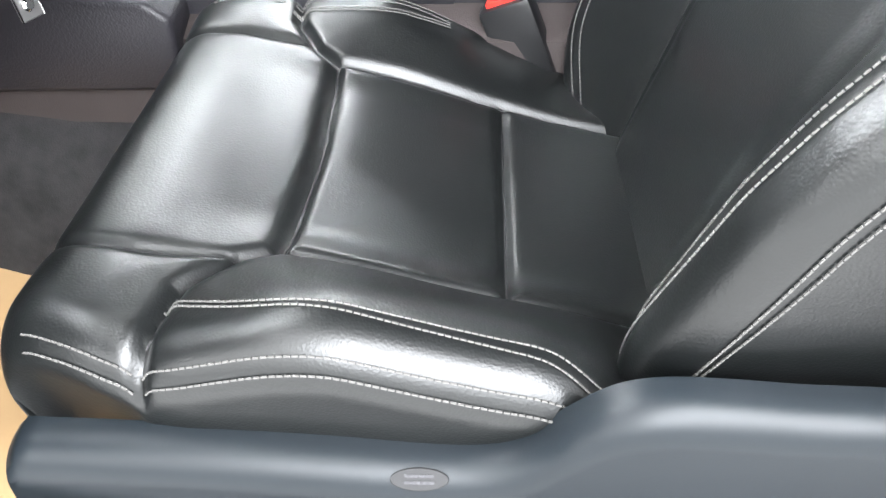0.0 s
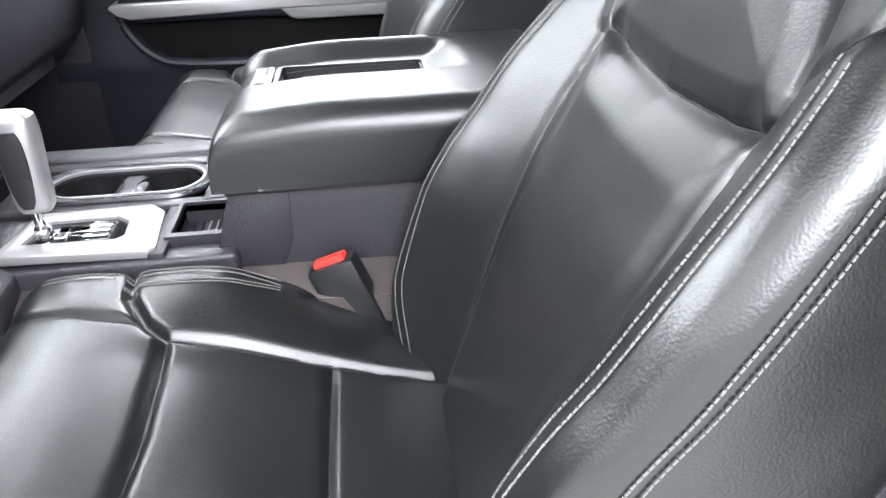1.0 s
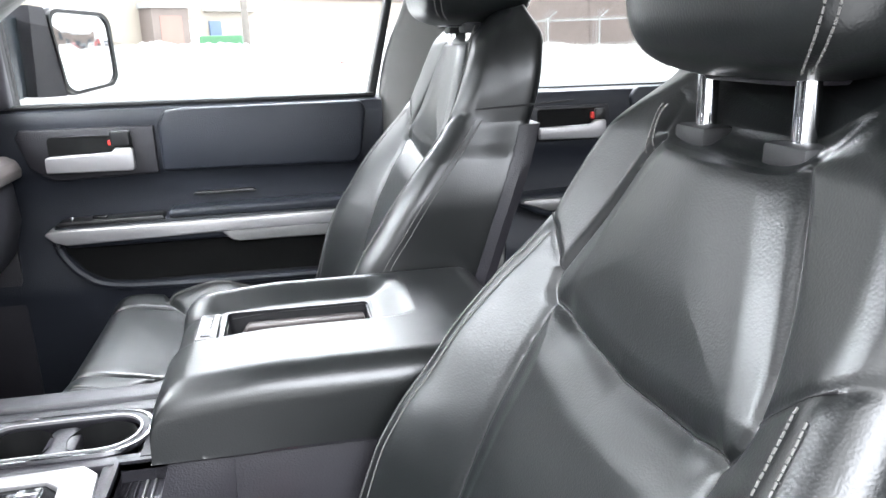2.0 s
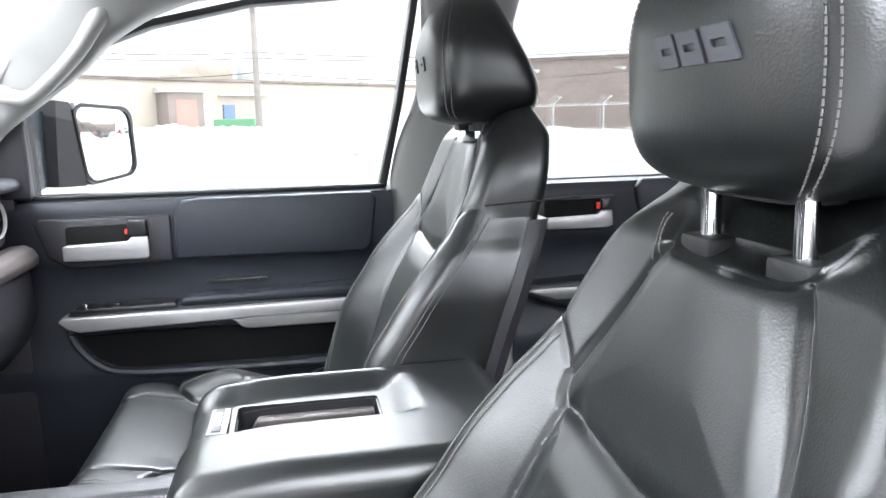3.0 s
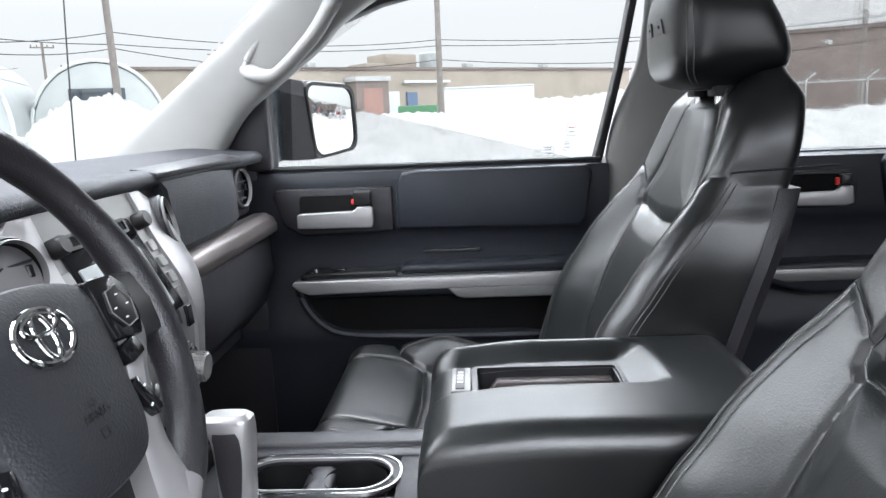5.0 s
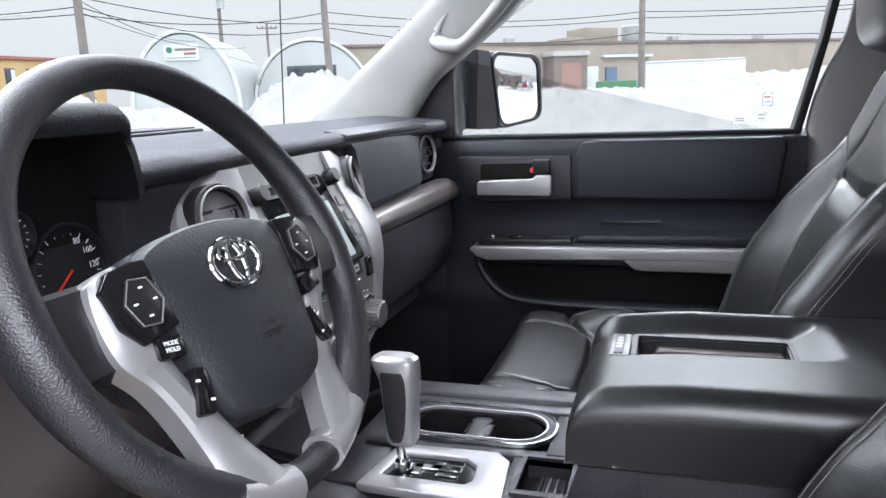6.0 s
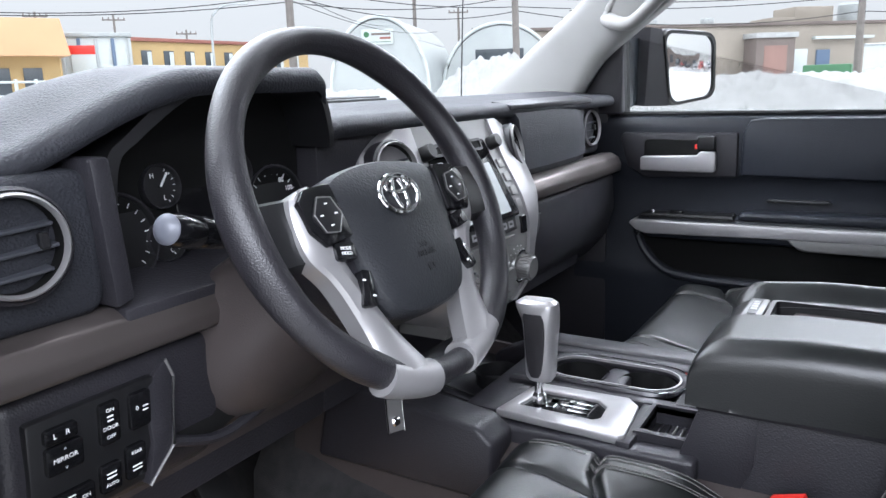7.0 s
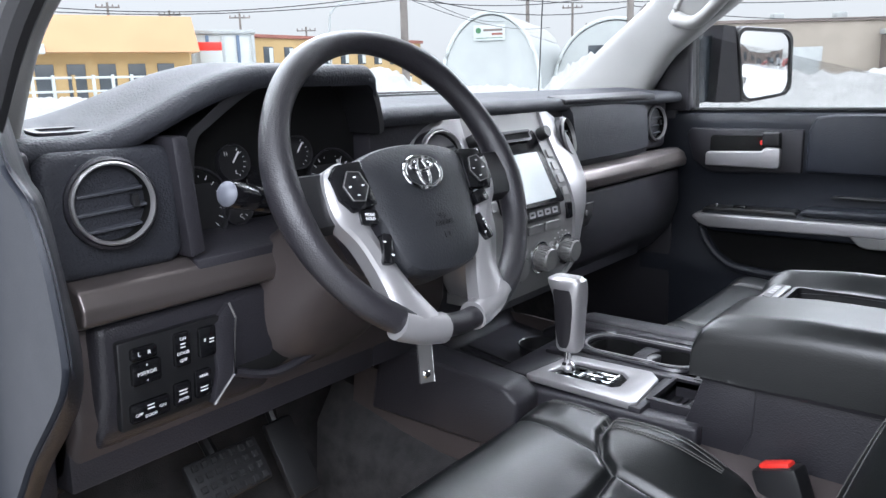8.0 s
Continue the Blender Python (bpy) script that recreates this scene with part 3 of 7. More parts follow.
structure("door_jamb", box(-0.90, -0.852, 0.97, 1.40, 0.60, 1.42, 0.01), satin_black, "dark painted door jamb by the hinge", "jamb")

# ---- grab handle, sun visor, mirror, antenna ----
grab = thing("grab_handle", (0.76, 0.87, 1.60), "pale grey moulded grab handle on the windscreen pillar", "grab handle")
bar = [(0.800, 0.962, 1.566), (0.768, 0.955, 1.552), (0.738, 0.932, 1.541), (0.722, 0.888, 1.537), (0.716, 0.838, 1.576), (0.716, 0.794, 1.622), (0.722, 0.764, 1.668), (0.742, 0.742, 1.712)]
part("handle_bar", tube(spline(bar, 8), [0.025 - 0.006 * math.sin(math.pi * i / 56) for i in range(57)], 18, flat=0.8), pillar_mat, grab)
lip = [(0.752, 0.958, 1.552), (0.756, 0.950, 1.580), (0.752, 0.915, 1.622), (0.746, 0.862, 1.660), (0.738, 0.806, 1.690), (0.736, 0.765, 1.700)]
part("recess_lip", tube(spline(lip, 8), 0.009, 12), pillar_mat, grab)
visor = thing("sun_visor", (0.40, 0.70, 1.77), "pale grey cloth sun visor folded up to the roof", "sun visor")
part("visor_panel", moved(box(-0.21, 0.21, -0.085, 0.085, -0.011, 0.011, 0.010, 4), pose(0.43, 0.735, 1.748, -16, 0, 0)), headliner_mat, visor)

cabin_mirror = thing("rear_view_mirror", (0.0, 0.90, 1.68), "black rear-view mirror hanging before the windscreen", "mirror")
RM = pose(0.0, 0.880, 1.648, 4, 0, -20)
part("mirror_shell", moved(prism(rounded(0.250, 0.070, 0.026, 6), "z", -0.004, 0.024, 0.008, 3), RM @ pose(0, 0, 0, 90, 0, 0) @ pose(0, 0, 0, 0, 180, 0)), satin_black, cabin_mirror)
part("mirror_glass", plate(rounded(0.236, 0.058, 0.022, 6), RM @ pose(0, -0.0300, 0, 90, 0, 0), 0.004, 0.001), mirror_mat, cabin_mirror, "silvered mirror glass")
part("mirror_stem", tube([(0.0, 0.893, 1.66), (0.0, 0.955, 1.705), (0.0, 1.000, 1.735)], 0.010, 10), satin_black, cabin_mirror)

mirror = thing("door_mirror", (0.98, 0.93, 1.33), "dark door mirror with black housing outside the far window", "mirror")
NM = Vector((-0.56, -0.825, -0.02)).normalized()
mm = facing((1.090, 0.850, 1.434), NM) @ pose(0, 0, 0, 0, 0, -3)
gl = [(x + (0.040 * (0.0925 - y) / 0.185 if x < 0 else 0.008 - 0.008 * y / 0.09), y + (0.024 * (x + 0.086) / 0.172 if y < 0 else 0.0)) for x, y in rounded(0.172, 0.185, 0.030, 6)]
rings = [[mm @ Vector((x * s, y * s, h)) for x, y in gl] for s, h in ((1.06, -0.006), (1.10, -0.010), (1.10, -0.03), (1.0, -0.07), (0.75, -0.105), (0.3, -0.118))]
hs = part("housing", loft(rings), plastic, mirror, "black mirror housing")
lx = -0.0825
inner_side = [[mm @ Vector((lx - 0.010 + 0.040 * (0.0925 - y) / 0.185, y, 0.003)), mm @ Vector((lx - 0.050, y * 1.02, 0.004)), mm @ Vector((lx - 0.085, y * 1.0, -0.03)), mm @ Vector((lx - 0.080, y * 0.9, -0.09)), mm @ Vector((lx, y * 0.9, -0.06))] for y in (-0.098, -0.09, 0.0, 0.09, 0.098)]
part("housing_side", loft(inner_side), plastic, mirror, "black inner flank of the mirror housing")
part("mirror_rim", frame_of([(x * 1.06, y * 1.06) for x, y in gl], [(x * 0.97, y * 0.97) for x, y in gl], mm @ pose(0, 0, 0.006), 0.012), satin_black, mirror)
part("mirror_glass", loft([[mm @ Vector((x * k, y * k, 0.006 - (x * x + y * y) * k * k / 2.6)) for x, y in gl] for k in (0.98, 0.85, 0.7, 0.55, 0.4, 0.25, 0.1, 0.01)]), mirror_mat, mirror, "slightly domed mirror glass")
part("mirror_foot", loft([[Vector((x, y, z)) for x, y, z in r] for r in ([(0.89, 1.00, 1.335), (0.89, 0.955, 1.335), (0.89, 0.955, 1.50), (0.89, 0.99, 1.50)], [(0.97, 1.00, 1.345), (0.97, 0.945, 1.345), (0.97, 0.945, 1.515), (0.97, 1.00, 1.515)], [(1.03, 0.985, 1.35), (1.03, 0.925, 1.35), (1.03, 0.925, 1.52), (1.03, 0.985, 1.52)])]), body_paint, mirror, "dark painted mirror arm")

ant = thing("radio_antenna", (0.95, 1.47, 1.24), "thin black whip antenna on the front fender", "antenna")
part("whip", tube([(0.95, 1.47, 1.24), (0.962, 1.46, 1.6), (0.985, 1.44, 2.15)], 0.0022, 6), satin_black, ant)
part("antenna_foot", lathe([(0.012, 0), (0.010, 0.02), (0.005, 0.035)], pose(0.95, 1.47, 1.235), 14), rubber, ant)
structure("fender_far", slab(lambda u, v: Vector((lerp(0.86, 1.0, u), lerp(1.05, 2.7, v), 1.25 - 0.12 * u * u - 0.05 * v)), 6, 10, (0, 0, -0.05)), body_paint, "dark painted front fender", "fender")
structure("door_skin_far", box(0.93, 0.99, -1.2, 1.05, 0.55, 1.30, 0.02), body_paint, "dark painted outside of the far doors", "door skin")

# ---- front seats ----
def near_line(s, y, line):
    """Distance of (s, y) from a polyline."""
    best = 9.0
    for (ax, ay), (bx, by) in zip(line, line[1:]):
        dx, dy = bx - ax, by - ay
        t = max(0.0, min(1.0, ((s - ax) * dx + (y - ay) * dy) / (dx * dx + dy * dy)))
        best = min(best, math.hypot(s - ax - t * dx, y - ay - t * dy))
    return best


def line_at(keys, x):
    """Straight interpolation of (x, value) keys."""
    for (a, va), (b, vb) in zip(keys, keys[1:]):
        if x <= b:
            return va + (vb - va) * max(0.0, (x - a) / (b - a))
    return keys[-1][1]


def both(line):
    return [line, [(-a, b) for a, b in line]]


CUSHION_SEAMS = [([(-0.29, 0.652), (-0.24, 0.648), (-0.195, 0.640), (-0.157, 0.612), (-0.141, 0.590), (0.0, 0.584), (0.141, 0.590), (0.157, 0.612), (0.195, 0.634), (0.24, 0.640), (0.29, 0.642)], 0.015, 0.006)]
CUSHION_SEAMS += [(l, 0.011, 0.006) for l in both([(0.141, 0.59), (0.143, 0.43), (0.136, 0.28)])]
CUSHION_SEAMS += [([(-0.142, 0.427), (0.142, 0.427)], 0.010, 0.006)]
CUSHION_SEAMS += [(l, 0.008, 0.005) for l in both([(0.157, 0.615), (0.160, 0.68), (0.150, 0.80)])]


def groove(d, depth, w):
    """A stitched crease with a soft shoulder."""
    return depth * (0.62 * math.exp(-(d / w) ** 2) + 0.38 * math.exp(-d / 0.013))


def cushion_top(s, y):
    a = abs(s)
    z = curve_at([(0.24, 0.832), (0.30, 0.846), (0.427, 0.874), (0.52, 0.903), (0.59, 0.927), (0.65, 0.946), (0.70, 0.956), (0.80, 0.960)], y)
    crest = ease(0.095, 0.235, a)
    z += (0.058 if s < 0 else 0.034) * crest * (1 - ease(0.52, 0.675, y)) * (ease(0.27, 0.42, y) if s < 0 else ease(0.33, 0.54, y)) + 0.006 * crest
    cut = 0.0
    for line, depth, w in CUSHION_SEAMS:
        d = near_line(s, y, line)
        if d < 0.12:
            cut = max(cut, groove(d, depth, w))
    return z - cut


def cushion_point(side, u, v):
    """u across from -1 to 1, v from the bight (0) to the lower front edge (1)."""
    r = 0.042
    if v < 0.82:
        y, dv = lerp(0.262, 0.712, v / 0.82), 0.0
    else:
        t = (v - 0.82) / 0.18
        if t < 0.5:
            k = t / 0.5 * math.pi / 2
            y, dv = 0.712 + r * math.sin(k), r * (1 - math.cos(k))
        else:
            y, dv = 0.712 + r - 0.012 * (t - 0.5) * 2, r + (t - 0.5) * 2 * 0.075
    a = abs(u)
    w = 0.232 - 0.028 * ease(0.62, 0.76, y)
    rs = 0.036
    if a < 0.80:
        s, du = w * a / 0.80, 0.0
    else:
        t = (a - 0.80) / 0.20
        if t < 0.5:
            k = t / 0.5 * math.pi / 2
            s, du = w + rs * math.sin(k), rs * (1 - math.cos(k))
        else:
            s, du = w + rs - 0.006 * (t - 0.5) * 2, rs + (t - 0.5) * 2 * 0.075
    s = math.copysign(s, u)
    end = 0.055 * (1 - ease(0.262, 0.36, y)) * ease(0.15, 0.20, abs(s))
    z = max(cushion_top(s, y) - du - dv - end, 0.795)
    return Vector((side[0] + side[1] * s, y, z))


def surface_line(f, pts, lift):
    """Points lifted off a surface along its normal; pts are (u, v) pairs."""
    out = []
    for u, v in pts:
        p = f(u, v)
        n = (f(u + 0.004, v) - f(u - 0.004, v)).cross(f(u, v + 0.004) - f(u, v - 0.004))
        if n.length < 1e-12:
            continue
        n.normalize()
        out.append((p, n))
    ref = Vector((0, 0, 1))
    return [p + lift * (n if n.dot(ref) >= -0.2 and n.length else -n) for p, n in out]


PANEL_SIDE = [(0.140, 1.211), (0.148, 1.222), (0.151, 1.238), (0.143, 1.262), (0.120, 1.310), (0.100, 1.350), (0.088, 1.368)]
PANEL_EDGE = [(-a, b) for a, b in PANEL_SIDE[::-1]] + [(-0.10, 1.203), (0.0, 1.197), (0.10, 1.203)] + PANEL_SIDE
BACK_SEAMS = [(PANEL_EDGE, 0.009, 0.006), ([(-0.088, 1.368), (-0.05, 1.384), (0.0, 1.389), (0.05, 1.384), (0.088, 1.368)], 0.0015, 0.010)]
BACK_SEAMS += [(l, 0.006, 0.010) for l in both([(0.128, 0.80), (0.130, 0.95), (0.136, 1.06), (0.141, 1.14), (0.140, 1.211)])]
BACK_SEAMS += [(l, 0.004, 0.006) for l in both([(0.151, 1.238), (0.158, 1.250), (0.182, 1.273), (0.205, 1.287), (0.26, 1.292)])]
BACK_SEAMS += [(l, 0.004, 0.007) for l in both([(0.088, 1.368), (0.100, 1.395), (0.118, 1.42)])]
BACK_HALF = [(0.80, 0.205), (0.86, 0.228), (0.95, 0.252), (1.05, 0.258), (1.15, 0.254), (1.22, 0.240), (1.25, 0.228), (1.285, 0.216), (1.31, 0.213), (1.34, 0.206), (1.37, 0.190), (1.39, 0.170), (1.402, 0.145), (1.41, 0.115)]
PANEL_HALF = [(1.197, 0.0), (1.203, 0.10), (1.211, 0.140), (1.222, 0.148), (1.238, 0.151), (1.262, 0.143), (1.31, 0.120), (1.35, 0.10), (1.368, 0.088)]
INSERT_HALF = [(0.80, 0.128), (0.95, 0.130), (1.06, 0.136), (1.14, 0.141), (1.211, 0.140)]


def back_front(s, z):
    """How far forward the backrest's face stands."""
    a = abs(s)
    y = 0.302 - 0.39 * (z - 0.842)
    w = curve_at(BACK_HALF, z)
    side = ease(0.110, min(0.225, w), a)
    y += side * curve_at([(0.80, 0.040), (0.86, 0.070), (0.95, 0.088), (1.03, 0.088), (1.08, 0.080), (1.12, 0.066), (1.16, 0.055), (1.22, 0.033), (1.25, 0.021), (1.29, 0.008), (1.33, 0.001), (1.38, -0.004), (1.41, -0.006)], z)
    y += (1 - side) * curve_at([(0.80, 0.004), (0.90, 0.010), (1.02, 0.014), (1.10, 0.009), (1.16, -0.002), (1.22, -0.011), (1.30, -0.013), (1.41, -0.014)], z)
    d = near_line(s, z, PANEL_EDGE)
    if 1.197 < z < 1.368 and a < line_at(PANEL_HALF, z):
        y += 0.007 * ease(0.0, 0.030, d) + 0.004 * ease(0.02, 0.09, d)
    elif z < 1.211 and a < line_at(INSERT_HALF, z):
        y += 0.008 * ease(0.0, 0.035, min(near_line(a, z, BACK_SEAMS[2][0]), d)) + 0.002 * math.exp(-((d - 0.035) / 0.025) ** 2)
    cut = 0.0
    for line, depth, wd in BACK_SEAMS:
        d = near_line(s, z, line)
        if d < 0.09:
            cut = max(cut, depth * (0.6 * math.exp(-(d / 0.0045) ** 2) + 0.4 * math.exp(-d / (wd * 1.6))))
    return y - cut


def side_point(q, z):
    """(s, y) of the backrest's skin: q from -1 to 1 over the face, beyond that along the side."""
    w = curve_at(BACK_HALF, z)
    r = min(0.034, w * 0.4)
    a = abs(q)
    if a < 0.86:
        s, back = (w - r) * a / 0.86, 0.0
    elif a <= 1:
        t = (a - 0.86) / 0.14 * math.pi / 2
        s, back = w - r + r * math.sin(t), r * (1 - math.cos(t))
    else:
        s, back = w, r + (a - 1)
    return math.copysign(s, q), back_front(math.copysign(min(s, w), q), z) - back


def rise(z, lift):
    """How much higher a level stands on a seat that is set or drawn up."""
    return lift * (ease(0.85, 1.15, z) + 0.60 * ease(1.25, 1.41, z))


def back_depth(z):
    return curve_at([(0.80, 0.105), (1.0, 0.125), (1.3, 0.124), (1.41, 0.105)], z)


def rear_half(z):
    """Half the width of the backrest at its rear, where the shoulders stay broad."""
    return max(curve_at(BACK_HALF, z) - 0.004, curve_at([(1.25, 0.216), (1.32, 0.212), (1.37, 0.194), (1.41, 0.150)], z) if z > 1.25 else 0.0)


def back_ring(side, z, lift, n=230):
    w, wr = curve_at(BACK_HALF, z), rear_half(z)
    top = ease(1.365, 1.412, z)
    plane = 0.302 - 0.39 * (z - 0.842)
    base = plane - back_depth(z)
    ring = [side_point(-1 + 2 * k / n, z) for k in range(n + 1)]
    def wall(sg, ys):
        out = []
        for k in range(1, 13):
            t = k / 12
            out.append((sg * lerp(w, wr, ease(0.0, 0.7, t)), lerp(ys, base + 0.025, t)))
        for k in range(1, 6):
            t = k / 5 * math.pi / 2
            out.append((sg * (wr - 0.025 * (1 - math.cos(t))), base + 0.025 - 0.025 * math.sin(t)))
        return out
    near, far = wall(1, ring[-1][1]), wall(-1, ring[0][1])
    rear = [(lerp(wr - 0.025, 0.025 - wr, k / 10), base - 0.008 * math.sin(math.pi * k / 10)) for k in range(1, 10)]
    ring = ring + near + rear + far[::-1]
    mid = base + back_depth(z) * 0.5
    out = []
    for s, y in ring:
        zz = z + rise(z, lift)
        zz += (0.034 - 0.5 * lift) * ease(1.30, 1.41, z) * ease(0.0, 0.11, plane - y) * ease(0.06, 0.11, abs(s))
        zz -= (0.030 - 0.40 * lift) * ease(1.35, 1.41, z) * (1 - ease(0.045, 0.125, abs(s)))
        out.append(Vector((side[0] + side[1] * s, lerp(y, mid, top * 0.45), zz)))
    return out


def headrest_ring(side, k, zb, zt, shift, deep=1.0):
    """k from 0 at the bottom to 1 at the top; the rear slopes forward to the crown."""
    z = lerp(zb, zt, k)
    up = k > 0.40
    u = (k - 0.40) / 0.60 if up else (0.40 - k) / 0.40
    u = min(1.0, u)
    wide = 0.141 * (1 - u ** (2.7 if up else 3.4)) ** (1 / 2.2 if up else 1 / 2.8) * (1 - 0.10 * ease(0.4, 1.0, k))
    full = lerp(0.080, 0.050, ease(0.18, 0.95, k)) * deep
    half = full * (1 - u ** (3.6 if up else 6.0)) ** (1 / 2.4)
    mid = shift + 0.152 + 0.012 * (deep - 1) - 0.016 * ease(0.5, 1.0, k) - full
    wide, half = max(wide, 0.004), max(half, 0.003)
    out = []
    for j in range(96):
        t = j * math.tau / 96
        c, sn = math.cos(t), math.sin(t)
        x = wide * math.copysign(abs(c) ** 0.46, c)
        y = mid + half * math.copysign(abs(sn) ** 0.46, sn)
        if sn > 0:
            y += 0.008 * (1 - (x / wide) ** 2) * math.sin(math.pi * k) * abs(sn)
        out.append(Vector((side[0] + side[1] * x, y, z)))
    return out


HEAD_STEPS = [0.5 - 0.5 * math.cos(math.pi * i / 70) for i in range(71)]


def stitched(f, us, vs, parent, gap, lift=0.0012):
    """Two rows of thread, one each side of a seam, from paired u and v keys."""
    for off in (-gap, gap):
        pts = [(curve_at(us, i / 90) + off, curve_at(vs, i / 90)) for i in range(91)]
        part("stitching", stitches(surface_line(f, pts, lift), 0.0036, 0.0010, 0.0008), thread, parent, "pale grey double stitching")


def front_seat(name, centre, inward, label, hr_shift, lift, hr_deep, extras):
    side = (centre, inward)
    seat = thing(name, (centre, 0.45, 0.70), label, "car seat", "front seats")
    f = lambda u, v: cushion_point(side, u, v)
    cushion = part("cushion", sheet(lambda a, b: f(a * 2 - 1, b), 260, 210), leather, seat, "", 60)
    part("cushion_base", box(centre - 0.225, centre + 0.225, 0.30, 0.735, 0.70, 0.80, 0.01), plastic, seat)
    for sg in (-1, 1):
        rear = 0.20 if sg < 0 else 0.40
        k = 1.0 if sg < 0 else 0.93
        stitched(f, [(0, sg * 0.83 * k), (0.2, sg * 0.805 * k), (0.75, sg * 0.790 * k), (1, sg * 0.735)], [(0, rear), (0.2, rear + 0.07), (1, 0.700)], cushion, 0.008)
        stitched(f, [(0, sg * 0.865 * k), (1, sg * 0.865 * k)], [(0, rear), (1, 0.70)], cushion, 0.010)
        stitched(f, [(0, sg * 0.865 * k), (1, sg * 0.865 * k)], [(0, 0.715), (1, 0.84)], cushion, 0.010)
    for line, depth, w in CUSHION_SEAMS:
        pts = []
        for (a, ya), (b, yb) in zip(line, line[1:]):
            for i in range(8):
                s, y = lerp(a, b, i / 8), lerp(ya, yb, i / 8)
                half = 0.232 - 0.028 * ease(0.62, 0.76, y)
                if abs(s) < half and y < 0.712:
                    pts.append(f(0.80 * s / half, 0.82 * (y - 0.262) / 0.450) + Vector((0, 0, 0.0002)))
        part("seam", tube(pts, 0.0010, 6), rubber, cushion)
    # backrest
    levels = [0.80 + 0.61 * i / 300 for i in range(301)]
    back = part("backrest", loft([back_ring(side, z, lift) for z in levels]), leather, seat, "", 60)

    def back_line(us, zs, off, up=0.0012):
        def g(q, z):
            s, y = side_point(q, z)
            return Vector((side[0] + side[1] * s, y, z + rise(z, lift)))
        pts = []
        for i in range(121):
            u, z = curve_at(us, i / 120) + off, curve_at(zs, i / 120)
            n = (g(u + 0.006, z) - g(u - 0.006, z)).cross(g(u, z + 0.004) - g(u, z - 0.004)).normalized()
            out = Vector((side[1] * math.copysign(1, u), 1.0, 0.3))
            pts.append(g(u, z) + up * (n if n.dot(out) > 0 else -n))
        return pts
    def back_seam(line, r=0.0011):
        pts = []
        for (a, za), (b, zb2) in zip(line, line[1:]):
            for i in range(8):
                s, z = lerp(a, b, i / 8), lerp(za, zb2, i / 8)
                pts.append(Vector((side[0] + side[1] * s, back_front(s, z) + 0.0002, z + rise(z, lift))))
        return tube(pts, r, 6)
    part("seam", back_seam(PANEL_EDGE), rubber, back)
    for sg in (-1, 1):
        part("seam", back_seam([(sg * a, b) for a, b in BACK_SEAMS[2][0]], 0.0009), rubber, back)
        part("seam", back_seam([(sg * a, b) for a, b in ((0.151, 1.238), (0.158, 1.250), (0.182, 1.273), (0.200, 1.285))], 0.0008), rubber, back)
    for sg in (-1, 1):
        for off in (-0.022, 0.022):
            part("stitching", stitches(back_line([(0, sg * 0.80), (0.4, sg * 0.83), (1, sg * 0.86)], [(0, 0.83), (1, 1.268)], off), 0.0036, 0.0010, 0.0008), thread, back, "pale grey double stitching")
            if sg > 0:
                part("stitching", stitches(back_line([(0, sg * 0.66), (0.5, sg * 0.555), (1, sg * 0.505)], [(0, 1.392), (0.5, 1.368), (1, 1.340)], off * 0.6), 0.0036, 0.0010, 0.0008), thread, back, "pale grey double stitching")
        for off in (-0.005, 0.005):
            part("stitching", stitches(back_line([(0, sg * 0.985), (0.5, sg * 1.005), (1, sg * 1.010)], [(0, 0.83), (0.5, 1.05), (1, 1.280)], off), 0.0036, 0.0010, 0.0008), thread, back, "pale grey double stitching")
        line = back_line([(0, sg * 0.99), (0.3, sg * 1.04), (1, sg * 1.15)], [(0, 1.292), (1, 1.298)], 0, 0.0002)
        part("side_seam", tube(line, 0.0016, 6), rubber, back)
    if not extras:
        for off in (0.05, 0.10):
            part("stitching", stitches(back_line([(0, 0.66), (0.3, 0.64), (0.7, 0.60), (1, 0.58)], [(0, 1.262), (0.3, 1.300), (0.7, 1.350), (1, 1.388)], off), 0.0036, 0.0010, 0.0008), thread, back, "pale grey double stitching")
    def panel_ring(z):
        w = rear_half(z)
        y = 0.302 - 0.39 * (z - 0.842) - back_depth(z)
        return [Vector((centre + sx * w, y + dy, z + rise(z, lift))) for sx, dy in ((-1.004, 0.022), (-1.004, 0.004), (-0.96, -0.014), (0.96, -0.014), (1.004, 0.004), (1.004, 0.022))]
    part("back_panel", loft([panel_ring(0.82 + 0.45 * i / 16) for i in range(17)]), plastic, seat, "charcoal plastic seat back panel")
    # headrest on two chrome posts
    zb = 1.414 + lift * 1.1
    rest = part("headrest", loft([headrest_ring(side, k, zb, zb + 0.232, hr_shift, hr_deep) for k in HEAD_STEPS]), leather, seat, "", 60)
    ym, guide_z = (0.060, 1.367) if extras else (0.070 + hr_shift, 1.393 + lift * 1.45)
    for dx in (-0.058, 0.058):
        part("headrest_post", lathe([(0.0080, 0), (0.0080, 0.10)], pose(centre + dx, ym, zb - 0.045), 16), chrome, seat, "chrome headrest post")
        part("post_guide", moved(box(-0.022, 0.022, -0.015, 0.015, -0.006, 0.012, 0.004), pose(centre + dx, ym, guide_z)), rubber, seat, "black plastic post guide")
    for sg in (-1, 1):
        for off in (0.0, 0.16):
            pts = []
            for k in range(50):
                ring = headrest_ring(side, 0.04 + 0.92 * k / 49, zb, zb + 0.232, hr_shift, hr_deep)
                a = ring[int((12.0 - off * 16) if sg > 0 else (36.0 + off * 16))]
                c = sum(ring, Vector()) / 96
                pts.append(a + (a - c).normalized() * 0.0010)
            part("stitching", stitches(pts, 0.0040, 0.0014, 0.0008), thread, rest, "pale grey stitching")
